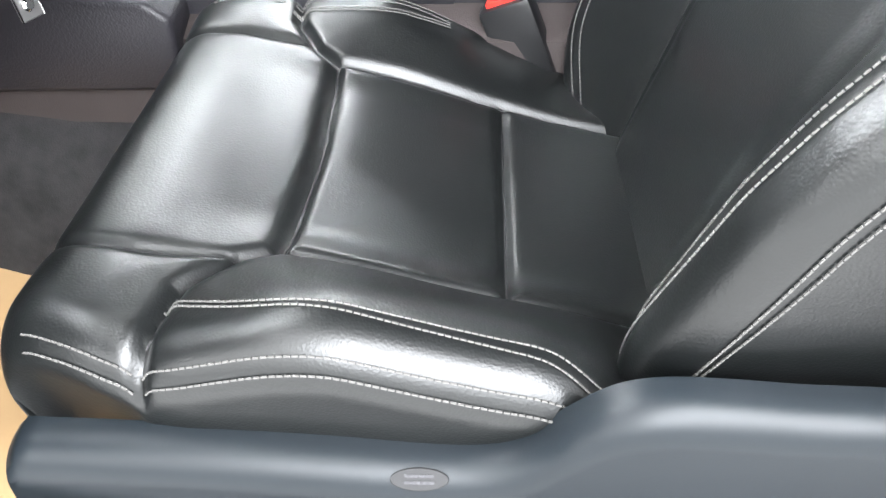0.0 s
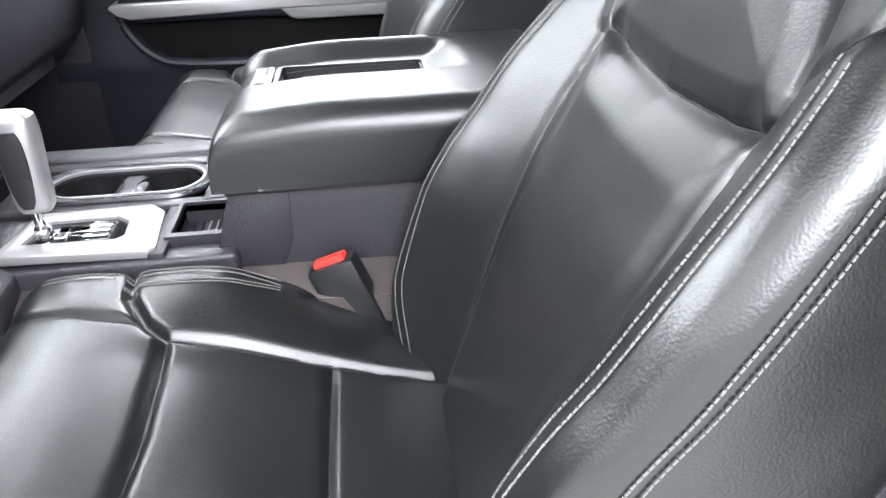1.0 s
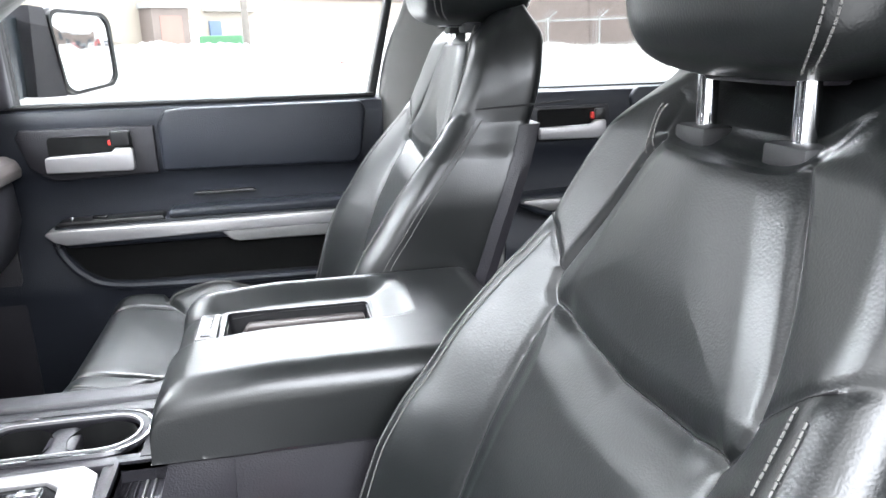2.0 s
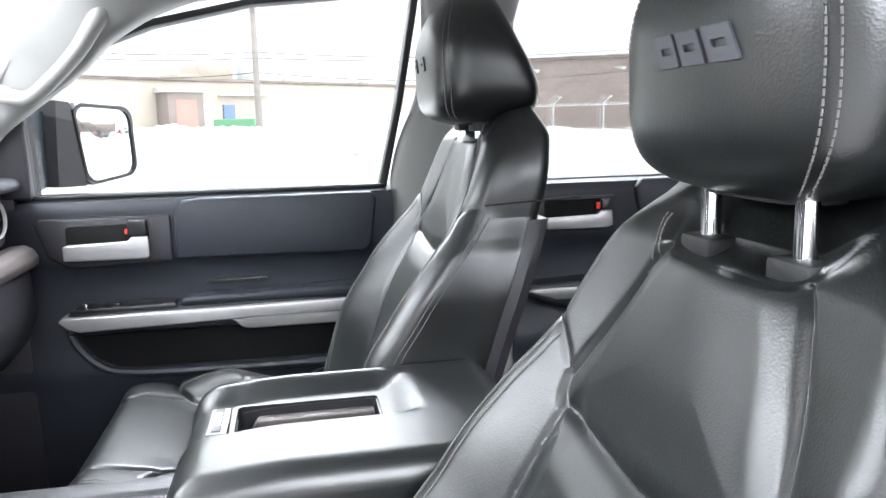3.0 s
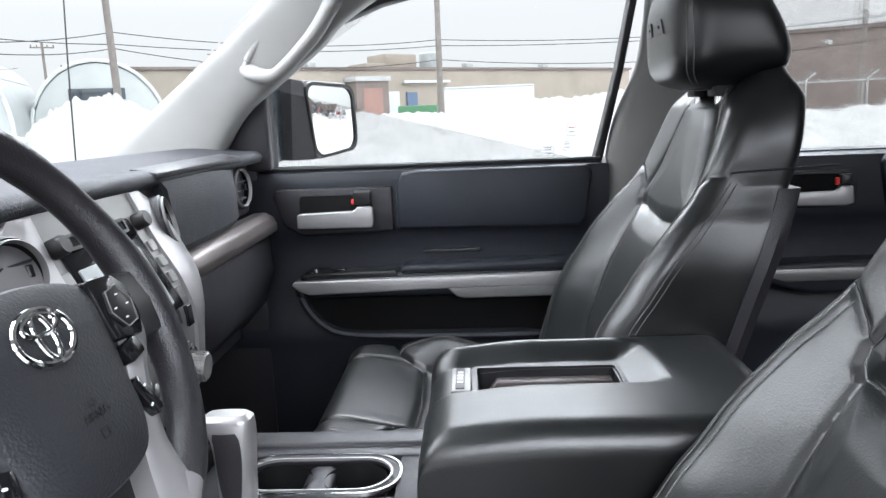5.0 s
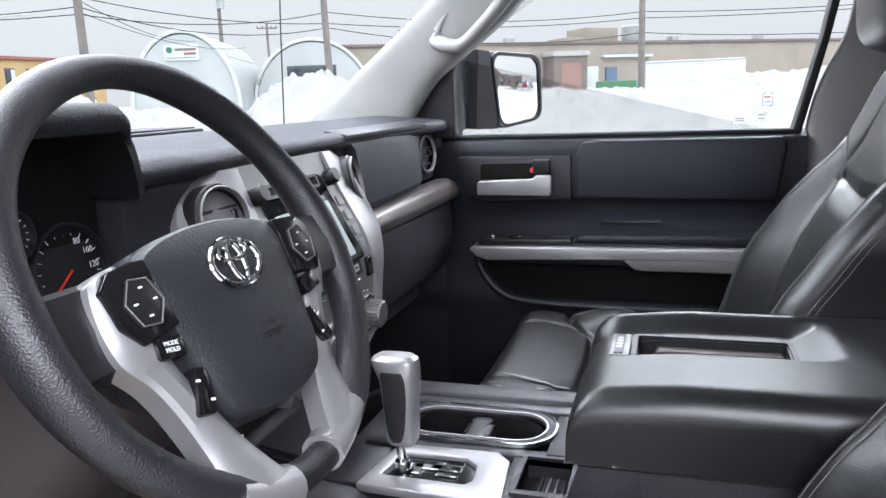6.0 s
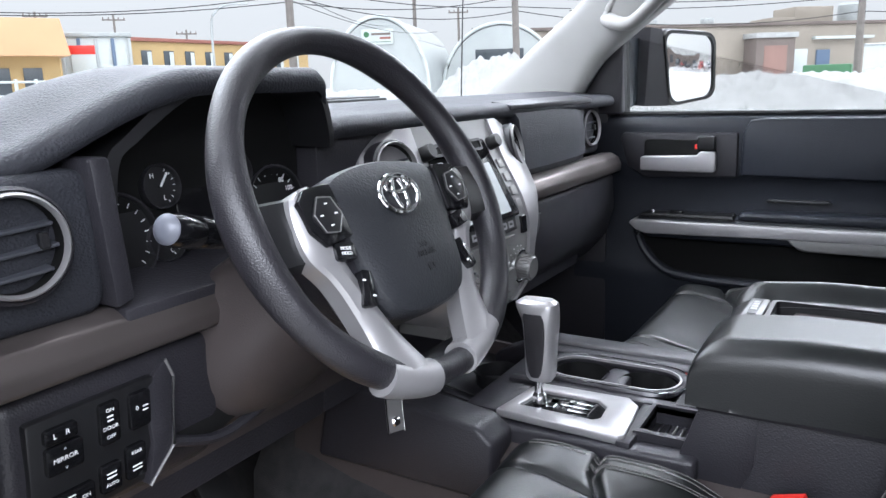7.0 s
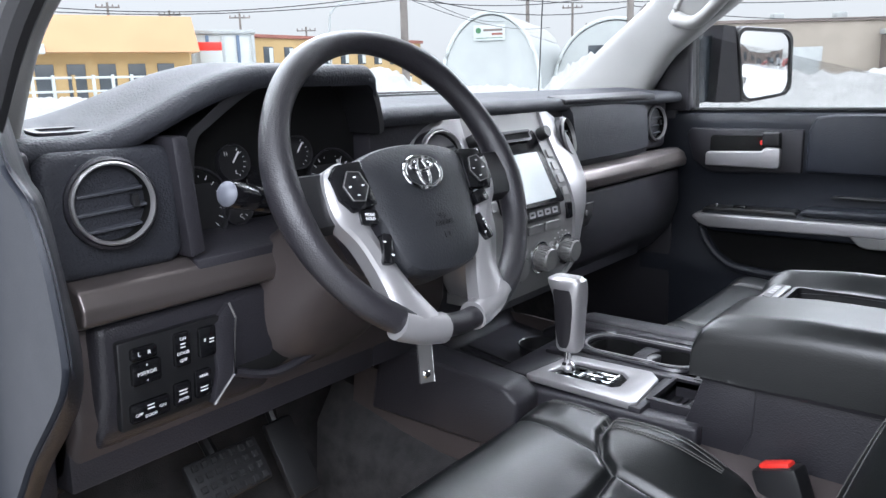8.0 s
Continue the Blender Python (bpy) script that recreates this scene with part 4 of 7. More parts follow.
    lower = headrest_ring(side, 0.012, zb, zb + 0.232, hr_shift, hr_deep)
    part("lower_piping", tube(lower, 0.0028, 6, True), leather_rim, rest)
    # plain raised badge of three blocks
    BX = 0.014 if extras else 0.0
    for bx, bw in ((-0.036 + BX, 0.026), (-0.004 + BX, 0.028), (0.031 + BX, 0.031)):
        def face_point(dx, k):
            ring = headrest_ring(side, k, zb, zb + 0.232, hr_shift, hr_deep)
            return min((q for q in ring[1:48]), key=lambda q: abs(q.x - (centre - bx + dx)))
        a, b, c2, d2 = face_point(-0.012, 0.45), face_point(0.012, 0.45), face_point(0, 0.38), face_point(0, 0.52)
        mid_p = (a + b + c2 + d2) / 4
        out = (b - a).cross(d2 - c2).normalized()
        out = out if out.y > 0 else -out
        m = facing(Vector((centre - bx, mid_p.y, mid_p.z)) + out * 0.0022, out)
        part("badge_block", bevel_sharp(frame_of([(x - y * 0.55, y) for x, y in rounded(bw, 0.024, 0.002, 2)], [(x - y * 0.55, y) for x, y in rounded(bw * 0.50, 0.005, 0.001, 2)], m, 0.010), 0.0006, 1), head_badge, rest, "raised grey plastic block")
    # side valance and frame under the cushion
    out_x = centre - inward * 0.268
    outline = [(0.12, 0.83), (0.14, 0.72), (0.30, 0.690), (0.74, 0.71), (0.752, 0.75), (0.738, 0.892)] + [(p.x, p.y) for p in spline([(0.728, 0.902, 0), (0.66, 0.899, 0), (0.60, 0.895, 0), (0.53, 0.888, 0), (0.47, 0.883, 0), (0.435, 0.887, 0), (0.412, 0.901, 0), (0.392, 0.922, 0), (0.370, 0.940, 0), (0.345, 0.947, 0), (0.31, 0.946, 0), (0.27, 0.942, 0), (0.20, 0.936, 0), (0.15, 0.910, 0)], 5)]
    def valance_ring(x, drop):
        return [Vector((x, y, z - drop * ease(0.80, 0.87, z))) for y, z in outline]
    arc = [(0.024 * math.sin(radians(9 * k)), 0.024 * (1 - math.cos(radians(9 * k)))) for k in range(11)]
    valance = part("side_valance", loft([valance_ring(out_x + inward * 0.006, 0.0)] + [valance_ring(out_x - inward * (0.002 + a), b) for a, b in arc]), plastic_blue, seat, "blue-grey plastic seat valance", 50)
    if extras:
        turn = radians(42)
        m = facing((out_x - 0.002 - 0.0258 * math.sin(turn), 0.483, 0.8590 + 0.0258 * math.cos(turn)), (-math.sin(turn), 0, math.cos(turn)))
        oval_line = [(0.018 * math.cos(k * math.tau / 32), 0.007 * math.sin(k * math.tau / 32)) for k in range(32)]
        badge = part("oval_badge", plate(oval_line, m, 0.002, 0.0005), rubber, valance, "small dark oval badge")
        for r in (0.002, -0.002):
            part("badge_bar", plate([(-0.009, r - 0.0009), (0.009, r - 0.0009), (0.009, r + 0.0009), (-0.009, r + 0.0009)], m @ pose(0, 0, 0.0004), 0.001, 0), plastic, badge)
    in_x = centre + inward * 0.262
    lo, hi = sorted((in_x - inward * 0.012, in_x + inward * 0.008))
    part("inner_valance", prism([(0.25, 0.84), (0.25, 0.70), (0.70, 0.70), (0.71, 0.82), (0.5, 0.84)], "x", lo, hi, 0.008, 3), plastic, seat)
    for y in (0.32, 0.70):
        for dx in (-0.18, 0.18):
            part("seat_leg", box(centre + dx - 0.02, centre + dx + 0.02, y - 0.03, y + 0.03, 0.565, 0.71, 0.004), satin_black, seat)
    for dx in (-0.18, 0.18):
        part("seat_rail", box(centre + dx - 0.025, centre + dx + 0.025, 0.12, 0.76, 0.553, 0.575, 0.004), satin_black, seat)
    return seat


driver_seat = front_seat("driver_seat", -0.42, 1, "black leather bucket seat with pale double stitching and raised bolsters", -0.040, 0.0, 1.0, True)
passenger_seat = front_seat("passenger_seat", 0.425, -1, "black leather bucket seat with stitched bolsters beside the far door", 0.0, 0.047, 1.15, False)

# ---- rear bench, half hidden behind the front seats ----
bench = thing("rear_bench", (0.0, -0.8, 0.60), "black leather rear bench behind the front seats", "car seat")
part("cushion", box(-0.72, 0.76, -1.0, -0.52, 0.62, 0.95, 0.05, 4), leather, bench)
part("backrest", prism([(-1.0, 0.85), (-0.90, 0.95), (-1.12, 1.45), (-1.22, 1.46), (-1.25, 0.85)], "x", -0.72, 0.76, 0.04, 4), leather, bench)
for x in (0.42, -0.38):
    part("headrest", loft([headrest_ring((x, 1), k / 16, 1.48, 1.66, -1.20) for k in range(17)]), leather, bench)


# ---- dashboard ----
dash = thing("dashboard", (0.015, 1.05, 0.95), "charcoal dashboard with silver centre frame, round vents and instrument hood", "dashboard")


def hood_rise(x):
    if x < -0.42:
        return ease(-0.72, -0.50, x)
    return 1 - ease(-0.335, -0.285, x)


def pad_point(u, v):
    """u across, v from the windscreen (0) to the rear lip (1) and under it."""
    x = lerp(-0.79, 0.83, u)
    k = (x - 0.015) / 0.81
    yf = 1.42 - 0.12 * k * k
    lip = lerp(0.962, 0.925, hood_rise(x))
    drop = 0.010 * (1 - ease(-0.70, -0.56, x))
    if v < 0.82:
        t = v / 0.82
        y = lerp(yf, lip + 0.02, t)
        z = 1.358 + 0.030 * math.sin(math.pi * 0.5 * min(1, t * 1.6)) - 0.012 * ease(0.6, 1.0, t)
        z += 0.060 * hood_rise(x) * ease(0.10, 0.85, t)
    else:
        t = (v - 0.82) / 0.18
        a = t * math.pi * 0.75
        top = 1.376 + 0.060 * hood_rise(x)
        y = lip + 0.02 - 0.022 * math.sin(a)
        z = top - 0.016 + 0.016 * math.cos(a)
    return Vector((x, y, z - drop))


part("top_pad", sheet(pad_point, 150, 50), dash_soft, dash)
# fascia behind everything
part("fascia", prism([(0.975, 1.36), (0.975, 1.20), (0.99, 0.98), (1.30, 0.95), (1.38, 1.34)], "x", -0.293, 0.66, 0.004), plastic, dash)
part("lower_fascia", prism([(0.975, 1.215), (0.99, 0.98), (1.30, 0.95), (1.38, 1.20)], "x", -0.76, -0.294, 0.004), plastic, dash)
# speaker grille on top
grille = part("speaker_grille", box(-0.16, 0.19, 1.20, 1.31, 1.384, 1.392, 0.003), satin_black, dash, "black slotted speaker grille")
for i in range(10):
    y = 1.21 + i * 0.01
    part("slat", box(-0.15, 0.18, y, y + 0.004, 1.391, 1.395, 0.0008, 1), plastic, grille)
# side defroster outlet
m = pose(-0.700, 1.012, 1.3655, 5, 0, -6)
dfr = part("defroster", moved(frame_of([(x, y) for x, y in rounded(0.085, 0.046, 0.010, 4)], [(x, y) for x, y in rounded(0.068, 0.028, 0.006, 4)], pose(0, 0, 0.006), 0.012), m), plastic, dash, "slotted side defroster outlet")
# black box puts shade between the slats
part("slot_dark", moved(box(-0.034, 0.034, -0.014, 0.014, -0.004, 0.0, 0), m), void_black, dfr)
for i in range(4):
    part("slat", moved(box(-0.034, 0.034, -0.011 + i * 0.0072 - 0.001, -0.011 + i * 0.0072 + 0.001, 0.0, 0.004, 0), m), plastic, dfr)


def round_vent(place, out, r, ring_mat, mat=plastic):
    m = facing(place, out)
    v = part("air_vent", lathe([(r * 1.11, -0.02), (r * 1.115, 0.002), (r * 1.10, 0.007), (r * 1.05, 0.009), (r * 1.005, 0.006), (r * 0.99, -0.02)], m, 56, False), ring_mat, dash, "round air vent with bright ring")
    part("vent_collar", lathe([(r * 1.24, -0.02), (r * 1.22, 0.002), (r * 1.15, 0.005), (r * 1.112, 0.001), (r * 1.11, -0.02)], m, 56, False), mat, v)
    # throat coloured near-black so its depth reads as shade
    part("vent_throat", lathe([(r * 0.995, 0.002), (r * 0.97, -0.038), (0.001, -0.040)], m, 40, False), void_black, v)
    # front vanes take a paler grey to show light on their edges
    for h in (0.38, -0.10, -0.58):
        half = math.sqrt(max(0.0, 0.90 - h * h)) * r
        part("vane", moved(plate([(-half, -0.011), (half, -0.011), (half * 0.96, 0.011), (-half * 0.96, 0.011)], pose(0, 0, 0), 0.0035, 0.001, 2), m @ pose(0, h * r, -0.012, -80, 0, 4)), head_badge, v)
    for k in (-0.5, 0.0, 0.5):
        part("vane", moved(box(k * r - 0.001, k * r + 0.001, -r * 0.80, r * 0.80, -0.034, -0.024, 0.0004, 1), m), satin_black, v)
    part("vent_tab", moved(box(-0.004, 0.004, -0.007, 0.007, -0.006, 0.002, 0.0015, 1), m @ pose(r * 0.62, 0, 0)), satin_black, v)
    return v


# left end with vent pod
part("vent_pod", prism(rr(-0.768, -0.620, 1.222, 1.352, 0.02), "y", 0.948, 1.02, 0.012, 4), dash_soft, dash)
round_vent((-0.702, 0.940, 1.298), (-0.10, -1, 0.05), 0.0385, silver)
part("pod_edge", prism([(-0.632, 1.36), (-0.612, 1.36), (-0.602, 1.23), (-0.622, 1.225)], "y", 0.935, 1.0, 0.004, 2), plastic, dash)
# metallic trim strips
def strip_profile():
    return [(0.985, 1.222), (0.955, 1.224), (0.936, 1.214), (0.928, 1.196), (0.930, 1.180), (0.945, 1.174), (0.985, 1.174)]
part("trim_strip", prism(strip_profile(), "x", -0.752, -0.508, 0.004, 3), bronze, dash, "bronze metallic dashboard strip")
part("trim_strip", prism([(y, z + 0.012) for y, z in strip_profile()], "x", 0.27, 0.80, 0.004, 3), bronze, dash, "bronze metallic dashboard strip")
# lower panel on the near side with switches
part("lower_panel", prism([(0.985, 1.178), (0.944, 1.172), (0.948, 1.10), (0.965, 1.04), (0.985, 1.02), (1.05, 1.00), (1.05, 1.17)], "x", -0.737, -0.50, 0.014, 4), plastic, dash)
# brown-grey here paints the warm light bounced up from the paper mat
part("knee_bolster", prism([(1.00, 1.178), (0.96, 1.172), (0.965, 1.06), (1.00, 0.99), (1.10, 0.93), (1.22, 0.93), (1.22, 1.15)], "x", -0.76, -0.14, 0.012, 4), tunnel_mat, dash, "knee panel with warm bounced light in its brown-grey")
# black block in place of the shade under the column
part("column_gap_shade", prism([(-0.565, 1.075), (-0.545, 1.105), (-0.40, 1.125), (-0.365, 1.12), (-0.40, 1.08), (-0.50, 1.055), (-0.555, 1.055)], "y", 0.955, 0.99, 0.003, 2), void_black, dash, "black block for the shaded gap below the steering column")
part("opening_lip", tube(spline([(-0.568, 0.953, 1.070), (-0.50, 0.952, 1.050), (-0.40, 0.952, 1.075), (-0.355, 0.956, 1.125)], 8), 0.006, 8), plastic, dash)
part("end_cap", prism([(0.955, 1.355), (0.955, 1.20), (0.985, 1.15), (0.995, 1.02), (1.03, 0.80), (1.10, 0.78), (1.25, 1.30), (1.2, 1.385)], "x", -0.800, -0.768, 0.008, 3), plastic, dash)
sw = part("switch_panel", plate([(-0.066, 0.052), (0.060, 0.052), (0.066, -0.012), (0.052, -0.030), (0.052, -0.052), (-0.066, -0.052)], facing((-0.652, 0.9445, 1.100), (0, -1, -0.10)) @ pose(0, 0, 0.002), 0.012, 0.003, 2), satin_black, dash, "black switch panel beside the steering column")


def on_panel(a, b, up=0.002):
    return facing((-0.652, 0.9445, 1.100), (0, -1, -0.10)) @ pose(a, b, up)


def switch(name, a, b, w, h, marks):
    s = part(name, plate(rounded(w, h, 0.003, 3), on_panel(a, b, 0.0065), 0.006, 0.001, 2), piano, sw, "black push switch with white marking")
    for kind, da, db, size in marks:
        if kind.startswith("#"):
            for q in range(2):
                part("symbol_bar", plate([(-size, -0.0007), (size, -0.0007), (size, 0.0007), (-size, 0.0007)], on_panel(a + da, b + db + (q - 0.5) * 0.004, 0.0069), 0.0006, 0), white_ink, s)
        else:
            part("lettering", words(kind, on_panel(a + da, b + db, 0.0068), size, 0.0002), white_ink, s)
    return s


switch("mirror_selector", -0.038, 0.036, 0.030, 0.014, [("L    R", 0, 0, 0.007)])
switch("mirror_switch", -0.036, 0.013, 0.034, 0.026, [("MIRROR", 0, 0, 0.0062), ("^", 0, 0.008, 0.005), ("v", 0, -0.009, 0.005)])
switch("door_lamp_switch", 0.008, 0.026, 0.020, 0.040, [("ON", 0, 0.013, 0.0052), ("#", 0, 0.005, 0.003), ("DOOR", 0, -0.004, 0.0052), ("OFF", 0, -0.013, 0.0052)])
switch("headlamp_dial", 0.040, 0.026, 0.022, 0.036, [("0", -0.004, 0.003, 0.006), ("#", 0.005, 0.001, 0.003)])
switch("dimmer_switch", -0.034, -0.032, 0.046, 0.022, [("OFF", -0.014, -0.002, 0.0052), ("ON", 0.014, 0.0, 0.0052), ("#", 0, 0.004, 0.004), ("DOOR", 0, -0.006, 0.0050)])
switch("auto_beam_switch", 0.006, -0.028, 0.021, 0.028, [("#", 0, 0.003, 0.005), ("AUTO", 0, -0.006, 0.0046)])
switch("rear_window_switch", 0.033, -0.024, 0.021, 0.034, [("REAR", 0, 0.010, 0.0048), ("#", 0, -0.006, 0.005)])
blade = [(-0.578, 1.163), (-0.571, 1.144), (-0.579, 1.075), (-0.610, 1.046), (-0.600, 1.085), (-0.605, 1.139)]
part("panel_blade", prism(blade, "y", 0.938, 0.960, 0.0015, 2), plastic, dash, "charcoal blade beside the switches")
part("panel_rim", tube([(x, 0.9375, z) for x, z in blade[:4]], 0.0016, 6), silver_grey, dash)

# instrument cluster
cl = part("cluster_cavity", prism([(-0.612, 1.225), (-0.300, 1.225), (-0.296, 1.36), (-0.330, 1.415), (-0.52, 1.415), (-0.600, 1.355)], "y", 1.005, 1.02, 0), void_black, dash, "dark instrument cluster face")
part("hood_back", prism([(-0.775, 1.18), (-0.28, 1.18), (-0.275, 1.365), (-0.330, 1.405), (-0.50, 1.405), (-0.60, 1.375), (-0.70, 1.352), (-0.775, 1.350)], "y", 1.025, 1.06, 0), void_black, dash)
hood_line = [(-0.618, 0.948, 1.235), (-0.612, 0.945, 1.345), (-0.585, 0.942, 1.378), (-0.52, 0.938, 1.418), (-0.46, 0.936, 1.424), (-0.35, 0.936, 1.422), (-0.315, 0.938, 1.405), (-0.298, 0.942, 1.365), (-0.294, 0.945, 1.345)]
hl = spline(hood_line, 8)
part("hood_lining", loft([[p, p + Vector((0, -0.002, 0)) + (Vector((-0.455, p.y, 1.30)) - p).normalized() * 0.012, Vector((lerp(p.x, -0.455, 0.06), 1.01, lerp(p.z, 1.32, 0.08)))] for p in hl], closed=False, caps=False), satin_black, dash)
part("cluster_floor", prism([(0.935, 1.222), (1.01, 1.245), (1.01, 1.215), (0.935, 1.205)], "x", -0.615, -0.295, 0.003), plastic, dash)
def gauge(x, z, r, n, start, sweep):
    m = facing((x, 1.002, z), (0, -1, 0.12))
    g = part("gauge", lathe([(r * 1.04, -0.006), (r * 1.04, 0.006), (r, 0.006), (r * 0.97, 0.0), (0.001, 0.0)], m, 40, False), satin_black, cl, "round dial with white ticks")
    part("gauge_ring", lathe([(r * 1.05, 0.003), (r * 1.05, 0.007), (r * 1.02, 0.007), (r * 1.02, 0.003)], m, 40, False), plastic, g)
    for k in range(n):
        a = radians(start - sweep * k / (n - 1))
        mm = m @ pose(r * 0.84 * math.cos(a), r * 0.84 * math.sin(a), 0.0012, 0, 0, math.degrees(a))
        part("tick", plate([(-r * 0.06, -0.0004), (r * 0.06, -0.0004), (r * 0.06, 0.0004), (-r * 0.06, 0.0004)], mm, 0.0006, 0), white_ink, g)
    a = radians(start - 8)
    part("needle", moved(box(0, r * 0.75, -0.0008, 0.0008, 0.002, 0.004, 0), m @ pose(0, 0, 0, 0, 0, math.degrees(a))), red_plastic if r > 0.04 else white_ink, g, "thin pointer")
    return g
gauge(-0.570, 1.272, 0.045, 17, 225, 270)
g2 = gauge(-0.345, 1.276, 0.045, 17, 225, 270)
for k, tx in enumerate(("80", "100", "120")):
    a = radians(60 - 30 * k)
    part("lettering", words(tx, facing((-0.345, 1.002, 1.276), (0, -1, 0.12)) @ pose(0.031 * math.cos(a), 0.031 * math.sin(a), 0.0012), 0.009, 0.0002), white_ink, g2)
for x, z in ((-0.512, 1.318), (-0.512, 1.262), (-0.408, 1.322), (-0.408, 1.262)):
    gg = gauge(x, z, 0.022, 7, 60, 120)
part("info_screen", plate(rounded(0.062, 0.075, 0.003, 2), facing((-0.460, 1.002, 1.285), (0, -1, 0.12)), 0.004, 0.001), piano, cl, "dark information screen")
for tx, x, z in (("H", -0.522, 1.330), ("L", -0.508, 1.306), ("H", -0.522, 1.272), ("C", -0.506, 1.250), ("F", -0.418, 1.274), ("E", -0.406, 1.250)):
    part("lettering", words(tx, facing((x, 0.999, z), (0, -1, 0.12)), 0.007, 0.0002), white_ink, cl)

# centre stack: silver frame, screen, knobs
def stack_y(z):
    return curve_at([(1.00, 0.915), (1.05, 0.895), (1.11, 0.882), (1.17, 0.881), (1.21, 0.890), (1.295, 0.932), (1.36, 0.960)], z)


def ear(sg):
    """Silver frame beside the screen with its round vent."""
    rings = []
    for i in range(25):
        t = i / 24
        z = lerp(1.045, 1.352, t)
        xi = curve_at([(1.04, 0.085), (1.08, 0.125), (1.18, 0.128), (1.26, 0.126), (1.35, 0.120)], z)
        xo = curve_at([(1.04, 0.105), (1.07, 0.142), (1.12, 0.168), (1.18, 0.196), (1.23, 0.230), (1.29, 0.238), (1.335, 0.205), (1.355, 0.165)], z)
        y = stack_y(z)
        yo = y + curve_at([(1.01, 0.02), (1.2, 0.035), (1.35, 0.03)], z)
        ring = [(xi, y), (xi + (xo - xi) * 0.3, y - 0.004), (xi + (xo - xi) * 0.7, y + 0.004), (xo, yo), (xo, yo + 0.06), (xi, yo + 0.06)]
        rings.append([Vector((0.015 + sg * x, yy, z)) for x, yy in ring])
    return loft(rings)


for sg in (1, -1):
    part("stack_frame", ear(sg), silver, dash, "satin silver frame of the centre stack")
    round_vent((0.015 + sg * 0.190, 0.938, 1.302), (sg * 0.25, -1, 0.25), 0.033, silver_grey)
mid = [[Vector((0.015 + x, stack_y(z) + 0.006, z)) for x in (-0.128, 0.128)] + [Vector((0.143, 1.0, z)), Vector((-0.113, 1.0, z))] for z in [1.04 + 0.32 * i / 14 for i in range(15)]]
part("stack_body", loft(mid), silver_grey, dash, "grey silver centre stack")


def on_stack(x, z, up=0.0):
    d = (stack_y(z + 0.01) - stack_y(z - 0.01)) / 0.02
    return facing((0.015 + x, stack_y(z) + 0.006, z), (0, -1, d)) @ pose(0, 0, up)


scr = part("screen_surround", plate(rounded(0.190, 0.142, 0.006, 3), on_stack(-0.005, 1.258, 0.004), 0.01, 0.002, 2), piano, dash, "black screen surround")
part("display", plate(rounded(0.156, 0.090, 0.003, 2), on_stack(-0.012, 1.243, 0.0055), 0.003, 0.0006), screen_mat, scr, "touch screen with a pale reflection in its colour")
# black plate gives the slot its shade by colour
part("disc_slot", plate(rounded(0.14, 0.012, 0.002, 2), on_stack(-0.010, 1.313, 0.006), 0.004, 0.0006), void_black, scr, "thin disc slot")
part("slot_rim", frame_of(rounded(0.15, 0.020, 0.003, 2), rounded(0.14, 0.012, 0.002, 2), on_stack(-0.010, 1.313, 0.0075), 0.003), satin_black, scr)
for sg in (1, -1):
    part("tune_knob", lathe([(0.012, 0), (0.012, 0.016), (0.0105, 0.019), (0.001, 0.019)], on_stack(sg * 0.106, 1.312, 0.0), 24), satin_black, dash, "black round knob")
    for k in range(4):
        part("screen_button", plate(rounded(0.020, 0.017, 0.002, 2), on_stack(sg * 0.112, 1.278 - 0.0225 * k, 0.003), 0.004, 0.001), silver_grey, dash, "square silver button")
name_plate = part("name_plate", plate(rounded(0.165, 0.024, 0.002, 2), on_stack(-0.004, 1.184, 0.005), 0.006, 0.001), satin_black, dash, "black name strip with grey bars")
for k in range(6):
    part("name_bar", frame_of(rounded(0.018, 0.011, 0.001, 1), rounded(0.010, 0.004, 0.0008, 1), on_stack(-0.004 - 0.062 + 0.0248 * k, 1.184, 0.0058), 0.002), grey_ink, name_plate)
part("hazard_switch", plate(rounded(0.018, 0.030, 0.002, 2), on_stack(0.112, 1.176, 0.004), 0.006, 0.001), piano, dash, "black rocker switch")
for k in range(3):
    part("climate_button", plate(rounded(0.048, 0.015, 0.002, 2), on_stack(-0.055 + k * 0.053, 1.158, 0.004), 0.005, 0.001), silver_grey, dash, "flat silver button")
for k, x in enumerate((-0.085, 0.005, 0.090)):
    kn = part("climate_knob", lathe([(0.027, 0), (0.027, 0.004), (0.0215, 0.006), (0.0200, 0.026), (0.018, 0.029), (0.001, 0.029)], on_stack(x, 1.108, 0.002), 40), silver_grey, dash, "grey metal climate knob")
    part("knob_ring", lathe([(0.0285, 0.0), (0.0285, 0.006), (0.0255, 0.007), (0.0255, 0)], on_stack(x, 1.108, 0.002), 40, False), chrome, kn)
    for j in range(24):
        a = j * math.tau / 24
        part("knob_rib", moved(box(0.0198, 0.0218, -0.0009, 0.0009, 0.008, 0.026, 0), on_stack(x, 1.108, 0.002) @ pose(0, 0, 0, 0, 0, math.degrees(a))), silver_grey, kn)
for k in range(7):
    a = radians(160 - k * 23)
    part("climate_mark", plate(rounded(0.004, 0.002, 0.0008, 1), on_stack(0.090 + 0.034 * math.cos(a), 1.108 + 0.034 * math.sin(a), 0.0005), 0.001, 0), white_ink, dash)

